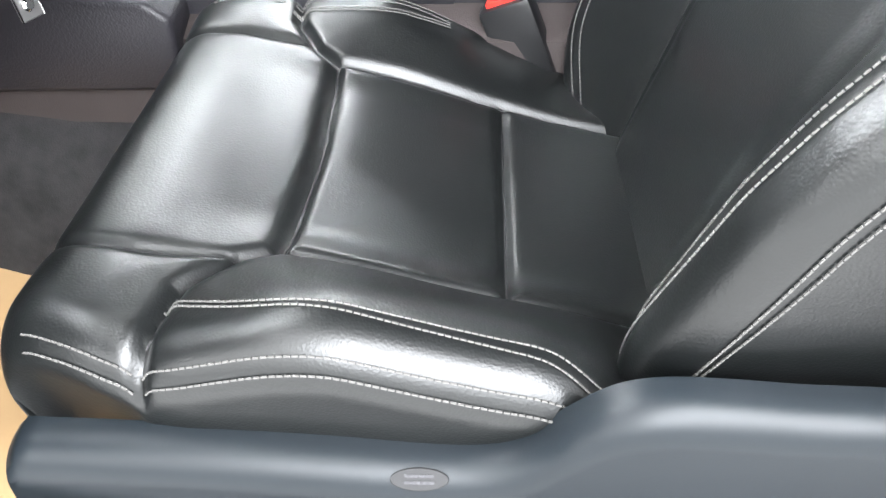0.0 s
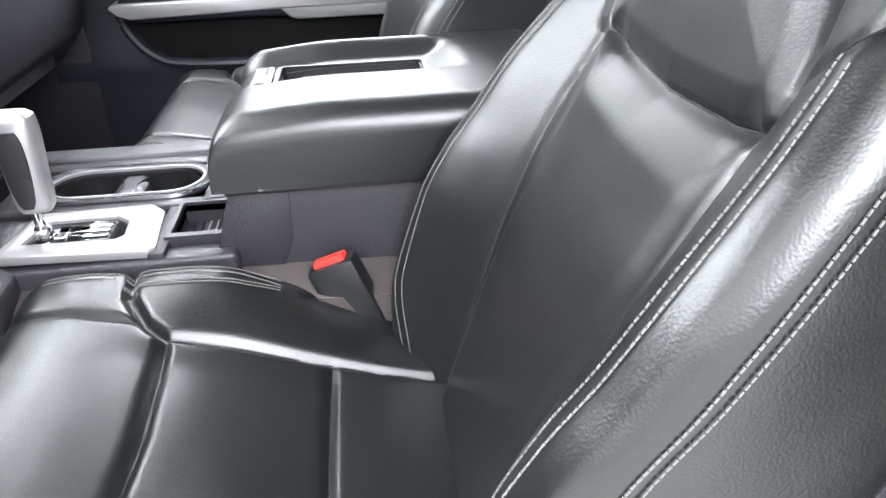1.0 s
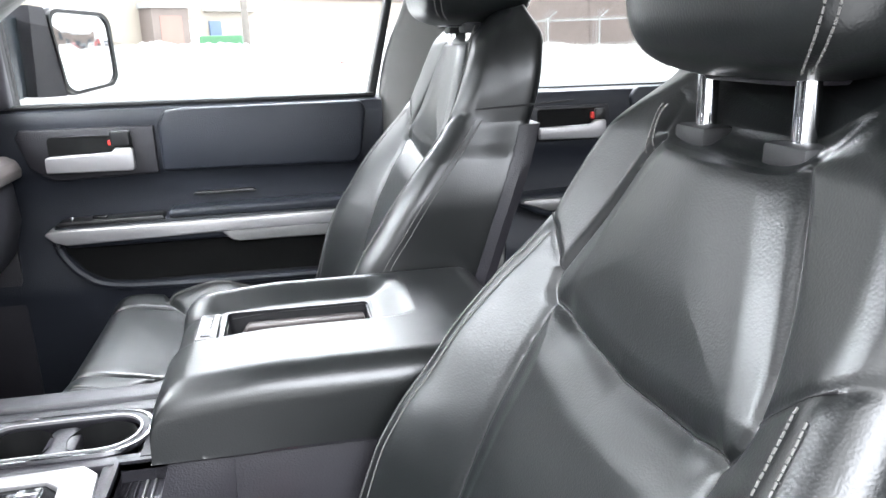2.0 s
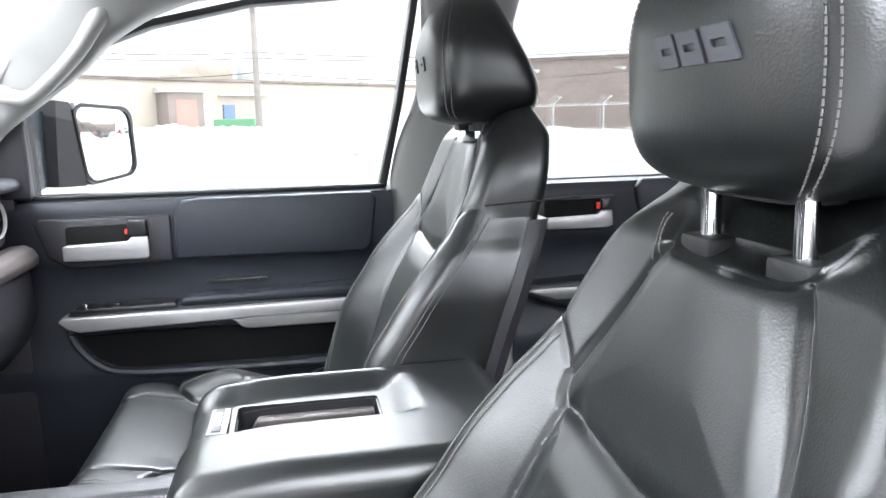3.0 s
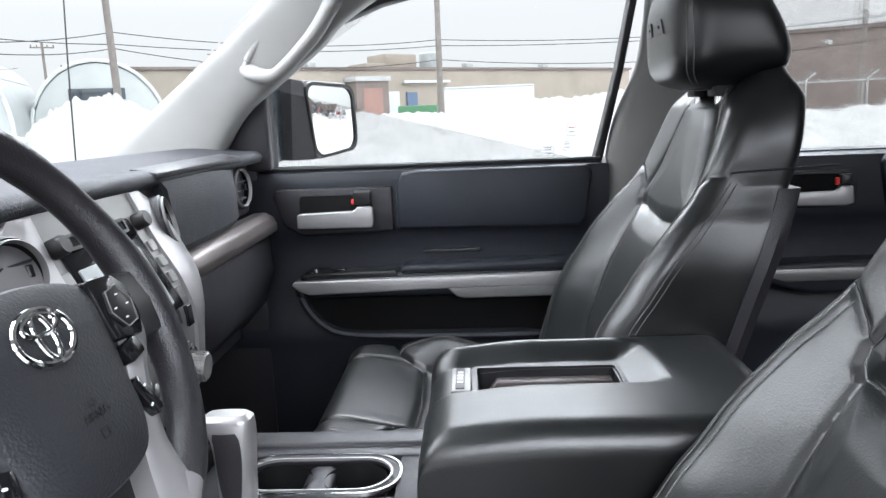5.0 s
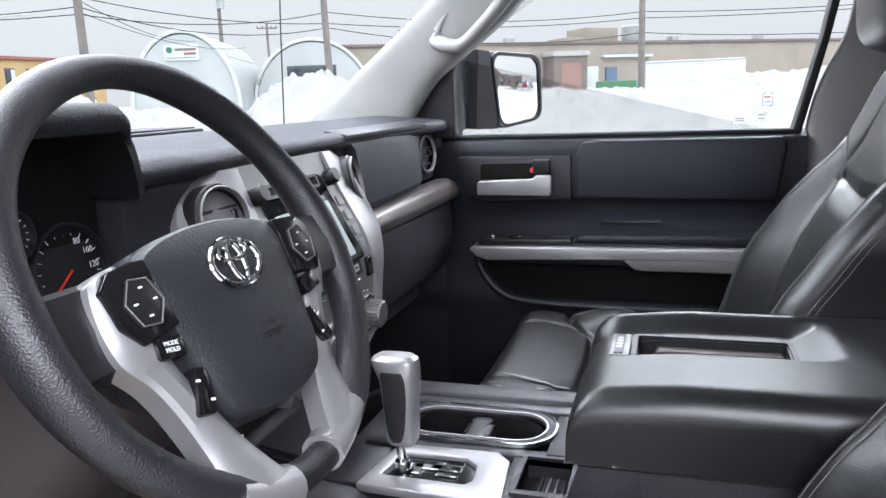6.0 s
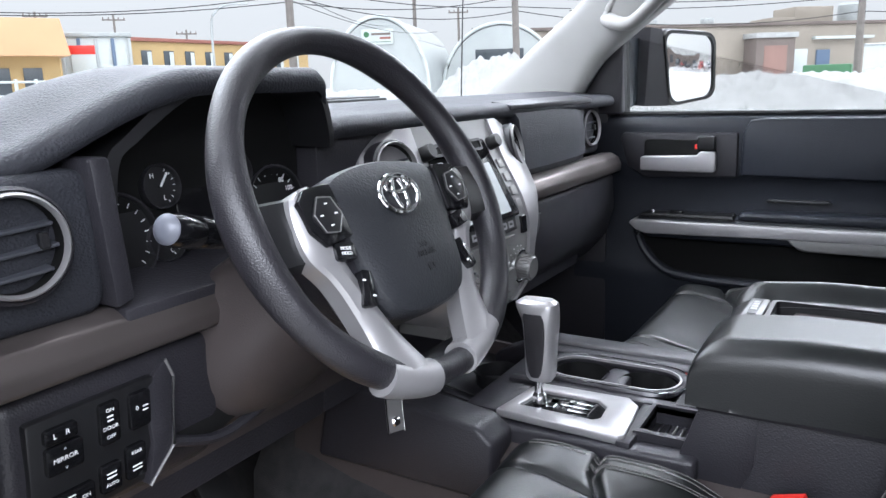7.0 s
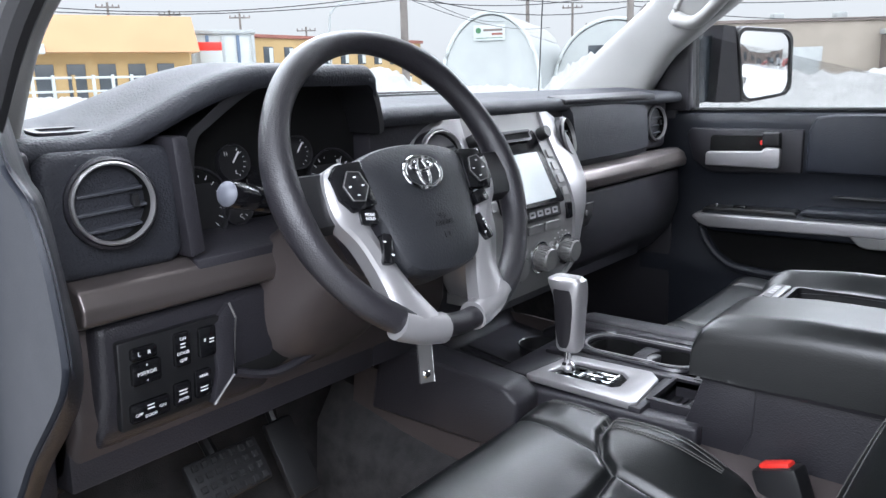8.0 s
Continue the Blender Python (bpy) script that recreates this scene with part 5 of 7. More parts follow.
# passenger side: upper pad, glove box
part("passenger_pad", loft([[Vector((x, y, z)) for y, z in ((1.0, 1.372), (0.968 + c, 1.366), (0.952 + c, 1.345), (0.945 + c, 1.30), (0.944 + c, 1.25), (0.955 + c, 1.236), (1.0, 1.236))] for x, c in ((0.255, 0.0), (0.45, 0.0), (0.56, 0.006), (0.62, 0.016), (0.664, 0.030))]), dash_soft, dash, "soft charcoal dashboard pad")
part("pad_ridge", prism([(1.0, 1.380), (0.957, 1.372), (0.957, 1.362), (1.0, 1.36)], "x", 0.235, 0.66, 0.003, 2), plastic, dash)
part("vent_pod", prism(rr(0.655, 0.80, 1.236, 1.362, 0.02), "y", 0.988, 1.20, 0.010, 3), plastic, dash)
round_vent((0.725, 0.984, 1.300), (-0.12, -1, 0.05), 0.038, silver)
glove = part("glove_box", prism([(0.985, 1.188), (0.948, 1.184), (0.944, 1.10), (0.965, 1.03), (1.02, 0.97), (1.2, 0.95), (1.2, 1.18)], "x", 0.255, 0.80, 0.010, 4), plastic, dash, "charcoal glove box lid")
part("glove_latch", plate([(-0.030, 0.020), (0.030, 0.020), (0.030, -0.006), (0.012, -0.026), (-0.030, -0.026)], facing((0.290, 0.942, 1.140), (0, -1, 0)) @ pose(0, 0, 0.003), 0.008, 0.002, 2), satin_black, glove, "black glove box latch")
part("latch_rim", tube([(0.262, 0.937, 1.161), (0.318, 0.937, 1.161)], 0.0012, 6), silver_grey, glove)
part("latch_lock", lathe([(0.006, 0), (0.006, 0.002), (0.004, 0.003), (0.001, 0.003)], facing((0.290, 0.939, 1.142), (0, -1, 0)), 16), silver_grey, glove)

# ---- centre console ----
console = thing("center_console", (0.02, 0.55, 0.62), "charcoal centre console with padded armrest, shifter plate and cup holders", "console")
# lower body, stepped: rear box, front deck, front pocket
part("rear_box", prism([(0.10, 0.62), (0.10, 1.02), (0.50, 1.02), (0.535, 0.99), (0.565, 0.90), (0.57, 0.62)], "x", -0.135, 0.185, 0.006, 3), plastic, console)
part("side_panel", prism([(0.552, 0.955), (0.532, 1.018), (0.464, 1.020), (0.466, 0.955), (0.486, 0.905), (0.562, 0.905)], "x", -0.1366, -0.130, 0.001, 2), plastic, console, "charcoal console side panel")


part("deck_side", prism([(0.53, 0.80), (0.53, 0.952), (0.84, 0.945), (0.875, 0.90), (0.89, 0.80)], "x", -0.155, -0.120, 0.006, 3), plastic, console)
part("deck_side", prism([(0.53, 0.80), (0.53, 0.972), (0.86, 0.972), (0.95, 0.93), (0.97, 0.80)], "x", 0.135, 0.185, 0.008, 3), plastic, console)
# black sheet under the trays, shade put into its colour
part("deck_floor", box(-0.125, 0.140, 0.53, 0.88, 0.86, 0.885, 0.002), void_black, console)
part("side_skirt", prism([(0.10, 0.60), (0.10, 0.90), (0.56, 0.92), (0.86, 0.88), (1.10, 0.86), (1.16, 0.70)], "x", -0.150, 0.180, 0.01, 2), plastic, console)
for sx in (-1, 1):
    part("lower_side", loft([[Vector((0.015 + sx * x, y, z)) for x, z in ((0.150, zt), (0.205, zt - 0.02), (0.222, zb), (0.15, zb))] for y, zt, zb in ((0.30, 0.92, 0.74), (0.60, 0.925, 0.79), (0.85, 0.935, 0.815), (1.02, 0.945, 0.82), (1.14, 0.94, 0.80))]), tunnel_mat, console, "brown-grey lower console side")
# armrest lid, dished towards the front, with a sunk bin
LX0, LX1, LY0, LY1 = -0.152, 0.190, 0.110, 0.545


def lid_point(u, v):
    """u across and v along; the rim of the sheet folds down to the lid's lower edge."""
    def fold(t, lo, hi, r, skirt):
        # returns the place along lo..hi and the drop at it
        n = 0.16
        if t < n:
            k = t / n
            if k < 0.45:
                return lo - 0.004 * (0.45 - k), r + skirt * (1 - k / 0.45)
            a = (k - 0.45) / 0.55 * math.pi / 2
            return lo + r * (1 - math.cos(a)), r * (1 - math.sin(a))
        if t > 1 - n:
            p, d = fold(1 - t, -hi, -lo, r, skirt)
            return -p, d
        return lerp(lo + r, hi - r, (t - n) / (1 - 2 * n)), 0.0
    x, dx = fold(u, LX0, LX1, 0.034, 0.054)
    y, dy = fold(v, LY0, LY1, 0.045, 0.045)
    z = 1.116 - 0.010 * ease(0.40, 0.545, y)
    dish = ease(-0.022, 0.004, x) * (1 - ease(0.118, 0.158, x)) * ease(0.235, 0.290, y)
    z -= 0.022 * dish * (1 - 0.35 * ease(0.48, 0.545, y))
    # cylinder of the front edge is rounder than the sides
    z -= max(dx, dy) + 0.35 * min(dx, dy)
    return Vector((x, y, max(z, 1.026)))


lid_skin = sheet(lid_point, 150, 160)
bmesh.ops.delete(lid_skin, geom=[f for f in lid_skin.faces if 0.010 < f.calc_center_median().x < 0.094 and 0.292 < f.calc_center_median().y < 0.476], context="FACES")
lid = part("armrest_lid", lid_skin, leather, console, "black padded armrest lid", 50)
part("lid_base", box(LX0 + 0.006, LX1 - 0.006, LY0 + 0.006, LY1 - 0.01, 1.018, 1.046, 0.004), plastic, lid)
binm = pose(0.052, 0.384, 1.0975)
part("bin_rim", frame_of([(b, a) for a, b in rounded(0.200, 0.100, 0.010, 4)], [(b, a) for a, b in rounded(0.188, 0.088, 0.007, 4)], binm, 0.004), satin_black, lid)
def bin_ring(grow, z):
    return [Vector((0.052 + b * grow, 0.384 + a * grow, z)) for a, b in rounded(0.190, 0.090, 0.008, 4)]
part("bin_lining", loft([bin_ring(1.0, 1.0965), bin_ring(0.97, 1.075), bin_ring(0.95, 1.056)], True, False), satin_black, lid, "dark walls of the open bin")
# near-black floor holds the bin's shade in its colour
part("bin_floor", loft([bin_ring(0.97, 1.0535), bin_ring(0.97, 1.0565)]), void_black, lid, "bin floor with the shade in its black")
# paler block paints the lit inner slope of the bin
part("bin_slope", prism([(0.296, 1.0575), (0.296, 1.086), (0.452, 1.086), (0.470, 1.0575)], "x", 0.068, 0.090, 0.003, 2), tunnel_mat, lid, "brown-grey bin lining, paler tone put in for light")
tag = part("lid_button", box(0.006, 0.094, 0.486, 0.512, 1.092, 1.0995, 0.003), silver_grey, lid, "grey armrest release button")
part("button_face", box(0.012, 0.088, 0.494, 0.506, 1.0992, 1.1008, 0.001), satin_black, tag)
for k, x in enumerate((0.030, 0.042, 0.054, 0.066)):
    part("button_bar", box(x, x + 0.007, 0.496, 0.504, 1.1005, 1.1015, 0.0003, 1), silver, tag)

# shifter plate
out = [(-0.140, 0.808), (-0.030, 0.792), (-0.024, 0.784), (-0.020, 0.652), (-0.042, 0.632), (-0.140, 0.622), (-0.148, 0.630)]
inn = [(-0.108, 0.786), (-0.050, 0.776), (-0.046, 0.770), (-0.044, 0.690), (-0.062, 0.672), (-0.100, 0.668), (-0.110, 0.676)]
sp = part("shift_plate", bevel_sharp(frame_of(out, inn, pose(0, 0, 0.962), 0.012, -0.001), 0.0025, 3), silver, console, "satin silver shifter surround")
gate = part("shift_gate", plate([(x, y) for x, y in inn], pose(0, 0, 0.9555), 0.008, 0.001), piano, console, "gloss black shifter gate")
for x0, x1, y0, y1 in ((-0.078, -0.066, 0.690, 0.770), (-0.078, -0.058, 0.715, 0.727), (-0.092, -0.066, 0.740, 0.752), (-0.092, -0.084, 0.690, 0.720), (-0.064, -0.052, 0.690, 0.716)):
    part("gate_edge", box(x0, x1, y0, y1, 0.955, 0.9585, 0.001, 1), chrome, gate, "bright gate step")
# lever
lv = part("gear_lever", lathe([(0.011, 0.0), (0.010, 0.012), (0.0065, 0.016), (0.006, 0.04)], pose(-0.082, 0.765, 0.957, -4, 0, 0), 20), chrome, console, "gear lever with chrome shaft")
def knob_span(t):
    hw = curve_at([(0, 0.012), (0.06, 0.0170), (0.4, 0.0185), (0.8, 0.0200), (0.94, 0.0190), (1, 0.012)], t)
    y0 = curve_at([(0, -0.018), (0.06, -0.022), (0.4, -0.024), (0.8, -0.027), (0.95, -0.026), (1, -0.020)], t)
    y1 = curve_at([(0, 0.014), (0.06, 0.018), (0.4, 0.020), (0.72, 0.023), (0.88, 0.031), (0.96, 0.034), (1, 0.026)], t)
    return hw, y0, y1


def knob_ring(t):
    z = lerp(0.992, 1.112, t)
    hw, y0, y1 = knob_span(t)
    return [Vector((-0.080 + hw * math.copysign(abs(math.cos(a)) ** 0.5, math.cos(a)), 0.766 + (y0 + y1) / 2 + (y1 - y0) / 2 * math.copysign(abs(math.sin(a)) ** 0.7, math.sin(a)), z)) for a in (k * math.tau / 32 for k in range(32))]


knob = part("lever_grip", loft([knob_ring(t / 24) for t in range(25)]), silver, lv, "satin silver lever grip")


def grip_inset(sg):
    rings = []
    for k in range(15):
        t = 0.07 + 0.78 * k / 14
        z = lerp(0.992, 1.112, t)
        hw, y0, y1 = knob_span(t)
        e = 0.006 * (1 - math.sin(math.pi * k / 14) ** 0.5)
        y0, y1 = y0 + 0.009 + e, min(y1, 0.028) - 0.004 - e
        rings.append([Vector((-0.080 + sg * x, 0.766 + y, z)) for x, y in ((hw - 0.005, y0), (hw + 0.0012, y0 + 0.002), (hw + 0.0026, (y0 + y1) / 2), (hw + 0.0012, y1 - 0.002), (hw - 0.005, y1))])
    return loft(rings)


for sg in (-1, 1):
    part("grip_side", grip_inset(sg), leather_rim, knob, "black leather side of the lever grip")

# cup holders
cm = pose(0.055, 0.700, 0.966)
oo = [(b, a) for a, b in rounded(0.225, 0.110, 0.050, 8)]
ii = [(b, a) for a, b in rounded(0.200, 0.088, 0.042, 8)]
cup = part("cup_tray", bevel_sharp(frame_of(oo, ii, cm, 0.010, -0.002), 0.002, 2), plastic, console, "charcoal cup holder tray with bright rim")
part("chrome_line", frame_of([(b, a) for a, b in rounded(0.232, 0.117, 0.053, 8)], oo, cm @ pose(0, 0, 0.001), 0.006), chrome, cup)
part("inner_line", frame_of([(b, a) for a, b in rounded(0.206, 0.094, 0.045, 8)], ii, cm @ pose(0, 0, 0.0005), 0.004), silver, cup)
for y in (0.648, 0.752):
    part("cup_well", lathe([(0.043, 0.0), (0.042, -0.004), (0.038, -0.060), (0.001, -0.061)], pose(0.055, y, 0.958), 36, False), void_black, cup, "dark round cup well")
part("cup_bridge", prism([(0.680, 0.952), (0.690, 0.9575), (0.710, 0.9575), (0.720, 0.952), (0.720, 0.93), (0.680, 0.93)], "x", 0.015, 0.095, 0.003, 2), plastic, cup, "charcoal bridge between the cup wells")
# deck surface pieces between the trays
part("deck_top", box(-0.022, 0.0, 0.53, 0.845, 0.945, 0.9600, 0.003), plastic, console)
part("deck_top", box(0.108, 0.140, 0.53, 0.86, 0.945, 0.966, 0.003), plastic, console)
part("deck_top", box(-0.125, 0.140, 0.80, 0.868, 0.925, 0.9540, 0.006), plastic, console)
part("deck_top", box(-0.150, -0.015, 0.612, 0.632, 0.940, 0.9575, 0.003), plastic, console)
part("deck_top", box(-0.015, 0.140, 0.53, 0.590, 0.945, 0.963, 0.003), plastic, console)
# coin tray
tr = part("coin_tray", frame_of([(-0.015, 0.618), (-0.118, 0.618), (-0.118, 0.545), (-0.015, 0.545)], [(-0.022, 0.612), (-0.108, 0.612), (-0.108, 0.551), (-0.022, 0.551)], pose(0, 0, 0.961), 0.035, 0), plastic, console, "ribbed coin tray")
part("tray_floor", box(-0.112, -0.018, 0.548, 0.614, 0.925, 0.932, 0.001), plastic, tr)
for k in range(5):
    y = 0.560 + 0.010 * k
    part("tray_rib", box(-0.106, -0.024, y, y + 0.003, 0.931, 0.935, 0.0008, 1), silver_grey if k in (1, 2) else plastic, tr)
# front pocket with ribbed mat
pk = part("front_pocket", prism([(0.86, 0.60), (0.86, 0.945), (0.885, 0.905), (1.03, 0.925), (1.05, 0.955), (1.07, 0.955), (1.07, 0.60)], "x", -0.150, 0.180, 0.004, 2), plastic, console, "open front pocket with ribbed mat")
for k in range(6):
    x = -0.125 + 0.022 * k
    part("mat_rib", prism([(0.895, 0.908), (1.02, 0.926), (1.02, 0.930), (0.895, 0.912)], "x", x, x + 0.005, 0.001, 1), rubber, pk)
part("pocket_cup", lathe([(0.040, 0.004), (0.038, 0.006), (0.036, 0.004), (0.034, -0.03), (0.001, -0.03)], pose(0.055, 0.905, 0.930), 32, False), satin_black, pk)
part("pocket_wall", prism([(0.78, 0.86), (0.775, 0.945), (0.80, 0.965), (0.90, 0.975), (1.05, 0.99), (1.08, 0.86)], "x", -0.215, -0.150, 0.008, 3), plastic, console, "charcoal side wing of the console")

# ---- seat belt buckle ----
buckle = thing("seat_belt_buckle", (-0.172, 0.40, 0.86), "black seat belt buckle with red release button", "buckle")
def on_buckle(x0, x1, y0, y1, z0, z1, bev):
    return moved(box(x0, x1, y0, y1, z0, z1, bev), pose(-0.172, 0.425, 0.945, -22, 0, -12))
part("buckle_body", on_buckle(-0.015, 0.015, -0.030, 0.030, -0.105, -0.004, 0.006), satin_black, buckle)
part("release_button", on_buckle(-0.009, 0.009, -0.020, 0.020, -0.012, 0.0015, 0.003), red_plastic, buckle, "red release button")
part("buckle_stalk", on_buckle(-0.006, 0.006, -0.016, 0.016, -0.22, -0.08, 0.003), rubber, buckle)

# ---- steering wheel ----
WC = Vector((-0.414, 0.793, 1.299))
WM = facing(WC, (-0.045, -math.cos(radians(26.5)), math.sin(radians(26.5))))
wheel = thing("steering_wheel", WC, "black leather steering wheel with silver spokes and button pads", "steering wheel")
R0 = 0.179


ring = [WM @ Vector((R0 * math.cos(i * math.tau / 120), R0 * math.sin(i * math.tau / 120), 0)) for i in range(120)]
axis = WM.to_3x3() @ Vector((0, 0, 1))
rad = [0.0155 + 0.0012 * math.cos(2 * (i * math.tau / 120)) + 0.001 * math.cos(6 * i * math.tau / 120) for i in range(120)]
part("rim", tube(ring, rad, 20, True, 1.12, up=axis), leather_rim, wheel, "grained black leather rim")


HM = WM @ pose(-0.010, 0, 0)


def W(x, y, z=0.0):
    return HM @ Vector((x, y, z))


# hub pad: a soft shield with puffed middle
hub_line = [(-0.087, 0.016), (-0.058, 0.032), (0, 0.038), (0.058, 0.032), (0.087, 0.016), (0.085, -0.020), (0.076, -0.058), (0.069, -0.090), (0.048, -0.114), (0, -0.121), (-0.048, -0.114), (-0.069, -0.090), (-0.076, -0.058), (-0.085, -0.020)]
hub = [(p.x, p.y) for p in spline([(x, y, 0) for x, y in hub_line], 6, True)]
rings = []
for s, h in ((0.92, -0.045), (1.0, -0.030), (1.0, 0.006), (0.985, 0.016), (0.95, 0.022), (0.85, 0.026), (0.6, 0.029), (0.3, 0.031), (0.02, 0.032)):
    rings.append([W(x * s, -0.036 + (y + 0.036) * s, h) for x, y in hub])
pad = part("hub_pad", loft(rings), pad_vinyl, wheel, "grained charcoal airbag pad")
# emblem: plain chrome ovals
def oval(rx, ry, cx, cy, h, r):
    return tube([W(cx + rx * math.cos(k * math.tau / 48), cy + ry * math.sin(k * math.tau / 48), h) for k in range(48)], r, 8, True, 0.8, up=axis)
em = part("emblem", oval(0.0285, 0.0190, 0, -0.004, 0.0335, 0.0028), chrome, pad, "chrome oval emblem")
part("emblem_oval", oval(0.0175, 0.0070, 0, 0.0045, 0.034, 0.0022), chrome, em)
part("emblem_oval", oval(0.0082, 0.0165, 0, -0.004, 0.034, 0.0022), chrome, em)
part("lettering", words("SRS\nAIRBAG", HM @ pose(0.006, -0.062, 0.0312), 0.0085, 0.0003), satin_black, pad, "embossed lettering")
part("embossed_mark", frame_of(rounded(0.009, 0.008, 0.001, 2), rounded(0.006, 0.005, 0.001, 2), HM @ pose(0.006, -0.080, 0.0305), 0.001), satin_black, pad)
# upper side spokes, behind the pads
for sg in (-1, 1):
    part("side_spoke", loft([[W(sg * x, y, h) for y, h in ((0.022, -0.004), (0.016, 0.010), (-0.012, 0.014), (-0.040, 0.010), (-0.046, -0.004), (-0.012, -0.014))] for x in (0.070, 0.100, 0.130, 0.150, 0.172)]), satin_black, wheel, "black side spoke")
    # silver surround runs from the side spoke down to the rim's foot
    line_o = [(0.112, 0.022), (0.126, 0.014), (0.133, -0.012), (0.130, -0.038), (0.112, -0.062), (0.100, -0.090), (0.093, -0.118), (0.090, -0.160)]
    line_i = [(0.098, 0.022), (0.098, 0.005), (0.096, -0.018), (0.092, -0.040), (0.084, -0.062), (0.070, -0.092), (0.054, -0.125), (0.034, -0.164)]
    O = spline([(x, y, 0) for x, y in line_o], 6)
    I = spline([(x, y, 0) for x, y in line_i], 6)
    rings = []
    n = len(O)
    for k, (o, i) in enumerate(zip(O, I)):
        t = k / (n - 1)
        h = curve_at([(0, 0.020), (0.3, 0.022), (0.6, 0.016), (0.85, 0.012), (1, 0.016)], t)
        a, b = Vector((sg * i.x, i.y, 0)), Vector((sg * o.x, o.y, 0))
        rings.append([W(a.x, a.y, h - 0.022), W(a.x, a.y, h - 0.003), W(*lerp(a, b, 0.12).xy, h), W(*lerp(a, b, 0.5).xy, h + 0.003), W(*lerp(a, b, 0.88).xy, h), W(b.x, b.y, h - 0.004), W(b.x, b.y, h - 0.022)])
    band = []
    for k, i in enumerate(I):
        t = k / (n - 1)
        h = curve_at([(0, 0.014), (0.3, 0.016), (0.6, 0.010), (0.85, 0.004), (1, 0.004)], t)
        a, b = Vector((sg * (i.x - 0.030), i.y + 0.002, 0)), Vector((sg * (i.x + 0.004), i.y, 0))
        band.append([W(a.x, a.y, h - 0.02), W(a.x, a.y, h), W(*lerp(a, b, 0.5).xy, h + 0.002), W(b.x, b.y, h - 0.001), W(b.x, b.y, h - 0.02)])
    part("spoke_band", loft(band[:int(n * 0.82)]), plastic, wheel, "charcoal band beside the silver spoke")
    spoke = part("silver_spoke", loft(rings), silver, wheel, "satin silver lower spoke")
    # foot clip over the rim
    foot = []
    for k in range(9):
        a = radians(270 + sg * (9 + 20 * k / 8))
        c = Vector((R0 * math.cos(a), R0 * math.sin(a), 0))
        u = Vector((math.cos(a), math.sin(a), 0))
        foot.append([W(*(c + u * 0.0178 * math.cos(q) + Vector((0, 0, 0.0195 * math.sin(q))))) for q in (j * math.tau / 16 for j in range(16))])
    part("spoke_foot", loft(foot), silver, wheel, "satin silver clip on the rim")
    # button pad
    bp = [(0.081, 0.021), (0.115, 0.019), (0.126, 0.008), (0.125, -0.019), (0.113, -0.035), (0.077, -0.030)]
    pts = [(sg * x, y) for x, y in bp]
    bpad = part("button_pad", plate(pts if sg > 0 else pts[::-1], HM @ pose(0, 0, 0.0275), 0.012, 0.002, 2), piano, wheel, "gloss black button pad")
    dia = [(-0.010, 0.015), (0.006, 0.017), (0.017, 0.002), (0.011, -0.015), (-0.005, -0.017), (-0.016, -0.002)]
    dm_ = HM @ pose(sg * 0.1005, -0.008, 0.0305)
    part("cross_button", plate([(sg * a, b) for a, b in dia][::sg], dm_, 0.005, 0.0015, 2), satin_black, bpad, "black six-sided rocker button")
    part("cross_rim", tube([dm_ @ Vector((sg * a, b, 0)) for a, b in dia], 0.0007, 5, True), silver_grey, bpad)
    for dx, dy in ((0.001, 0.010), (-0.001, -0.010), (0.009, 0.0), (-0.009, 0.0)):
        part("button_mark", plate(rounded(0.0040, 0.0014, 0.0006, 1), dm_ @ pose(dx, dy, 0.0005), 0.0006, 0), white_ink, bpad)
    low = part("lower_button", plate(rounded(0.024, 0.016, 0.003, 3), HM @ pose(sg * 0.093, -0.042, 0.0255, 0, 0, sg * 10), 0.010, 0.0015, 2), piano, wheel, "small gloss black button")
    if sg < 0:
        part("lettering", words("MODE\nHOLD", HM @ pose(sg * 0.093, -0.042, 0.0258, 0, 0, sg * 10), 0.0046, 0.0002), white_ink, low)
    call = part("call_button", plate(rounded(0.013, 0.034, 0.003, 3), HM @ pose(sg * 0.081, -0.079, 0.0225, 0, 0, sg * 18), 0.010, 0.0015, 2), piano, wheel, "upright gloss black rocker button")
    for dy in (-0.008, 0.008):
        part("button_mark", plate(rounded(0.0045, 0.0018, 0.0008, 1), HM @ pose(sg * (0.081 + dy * 0.3), -0.079 + dy, 0.0229, 0, 0, sg * 18), 0.0006, 0), white_ink, call)
# back cover and column
part("hub_back", loft([[W(x * s, y * s, h) for x, y in hub] for s, h in ((0.9, -0.02), (0.95, -0.045), (0.8, -0.075), (0.7, -0.09))]), plastic, wheel)
col = thing("steering_column", (-0.41, 0.93, 1.18), "charcoal steering column shroud with light stalk", "steering column")
def col_ring(t):
    c = W(0, -0.015 - 0.03 * t, -0.085 - 0.20 * t)
    w, up, dn = lerp(0.070, 0.118, min(1, t * 1.4)), lerp(0.045, 0.05, t), lerp(0.065, 0.112, min(1, t * 1.4))
    X, Y = WM.to_3x3() @ Vector((1, 0, 0)), WM.to_3x3() @ Vector((0, 1, 0))
    return [c + X * w * math.copysign(abs(math.cos(a)) ** 0.7, math.cos(a)) + Y * (up if math.sin(a) > 0 else dn) * math.copysign(abs(math.sin(a)) ** 0.7, math.sin(a)) for a in (k * math.tau / 32 for k in range(32))]
part("shroud", loft([col_ring(t / 6) for t in range(7)]), tunnel_mat, col, "brown-grey column shroud")
p0, p1 = Vector((-0.475, 0.895, 1.265)), Vector((-0.618, 0.860, 1.302))
ax = (p1 - p0)
sm = facing(p0, ax)
L = ax.length
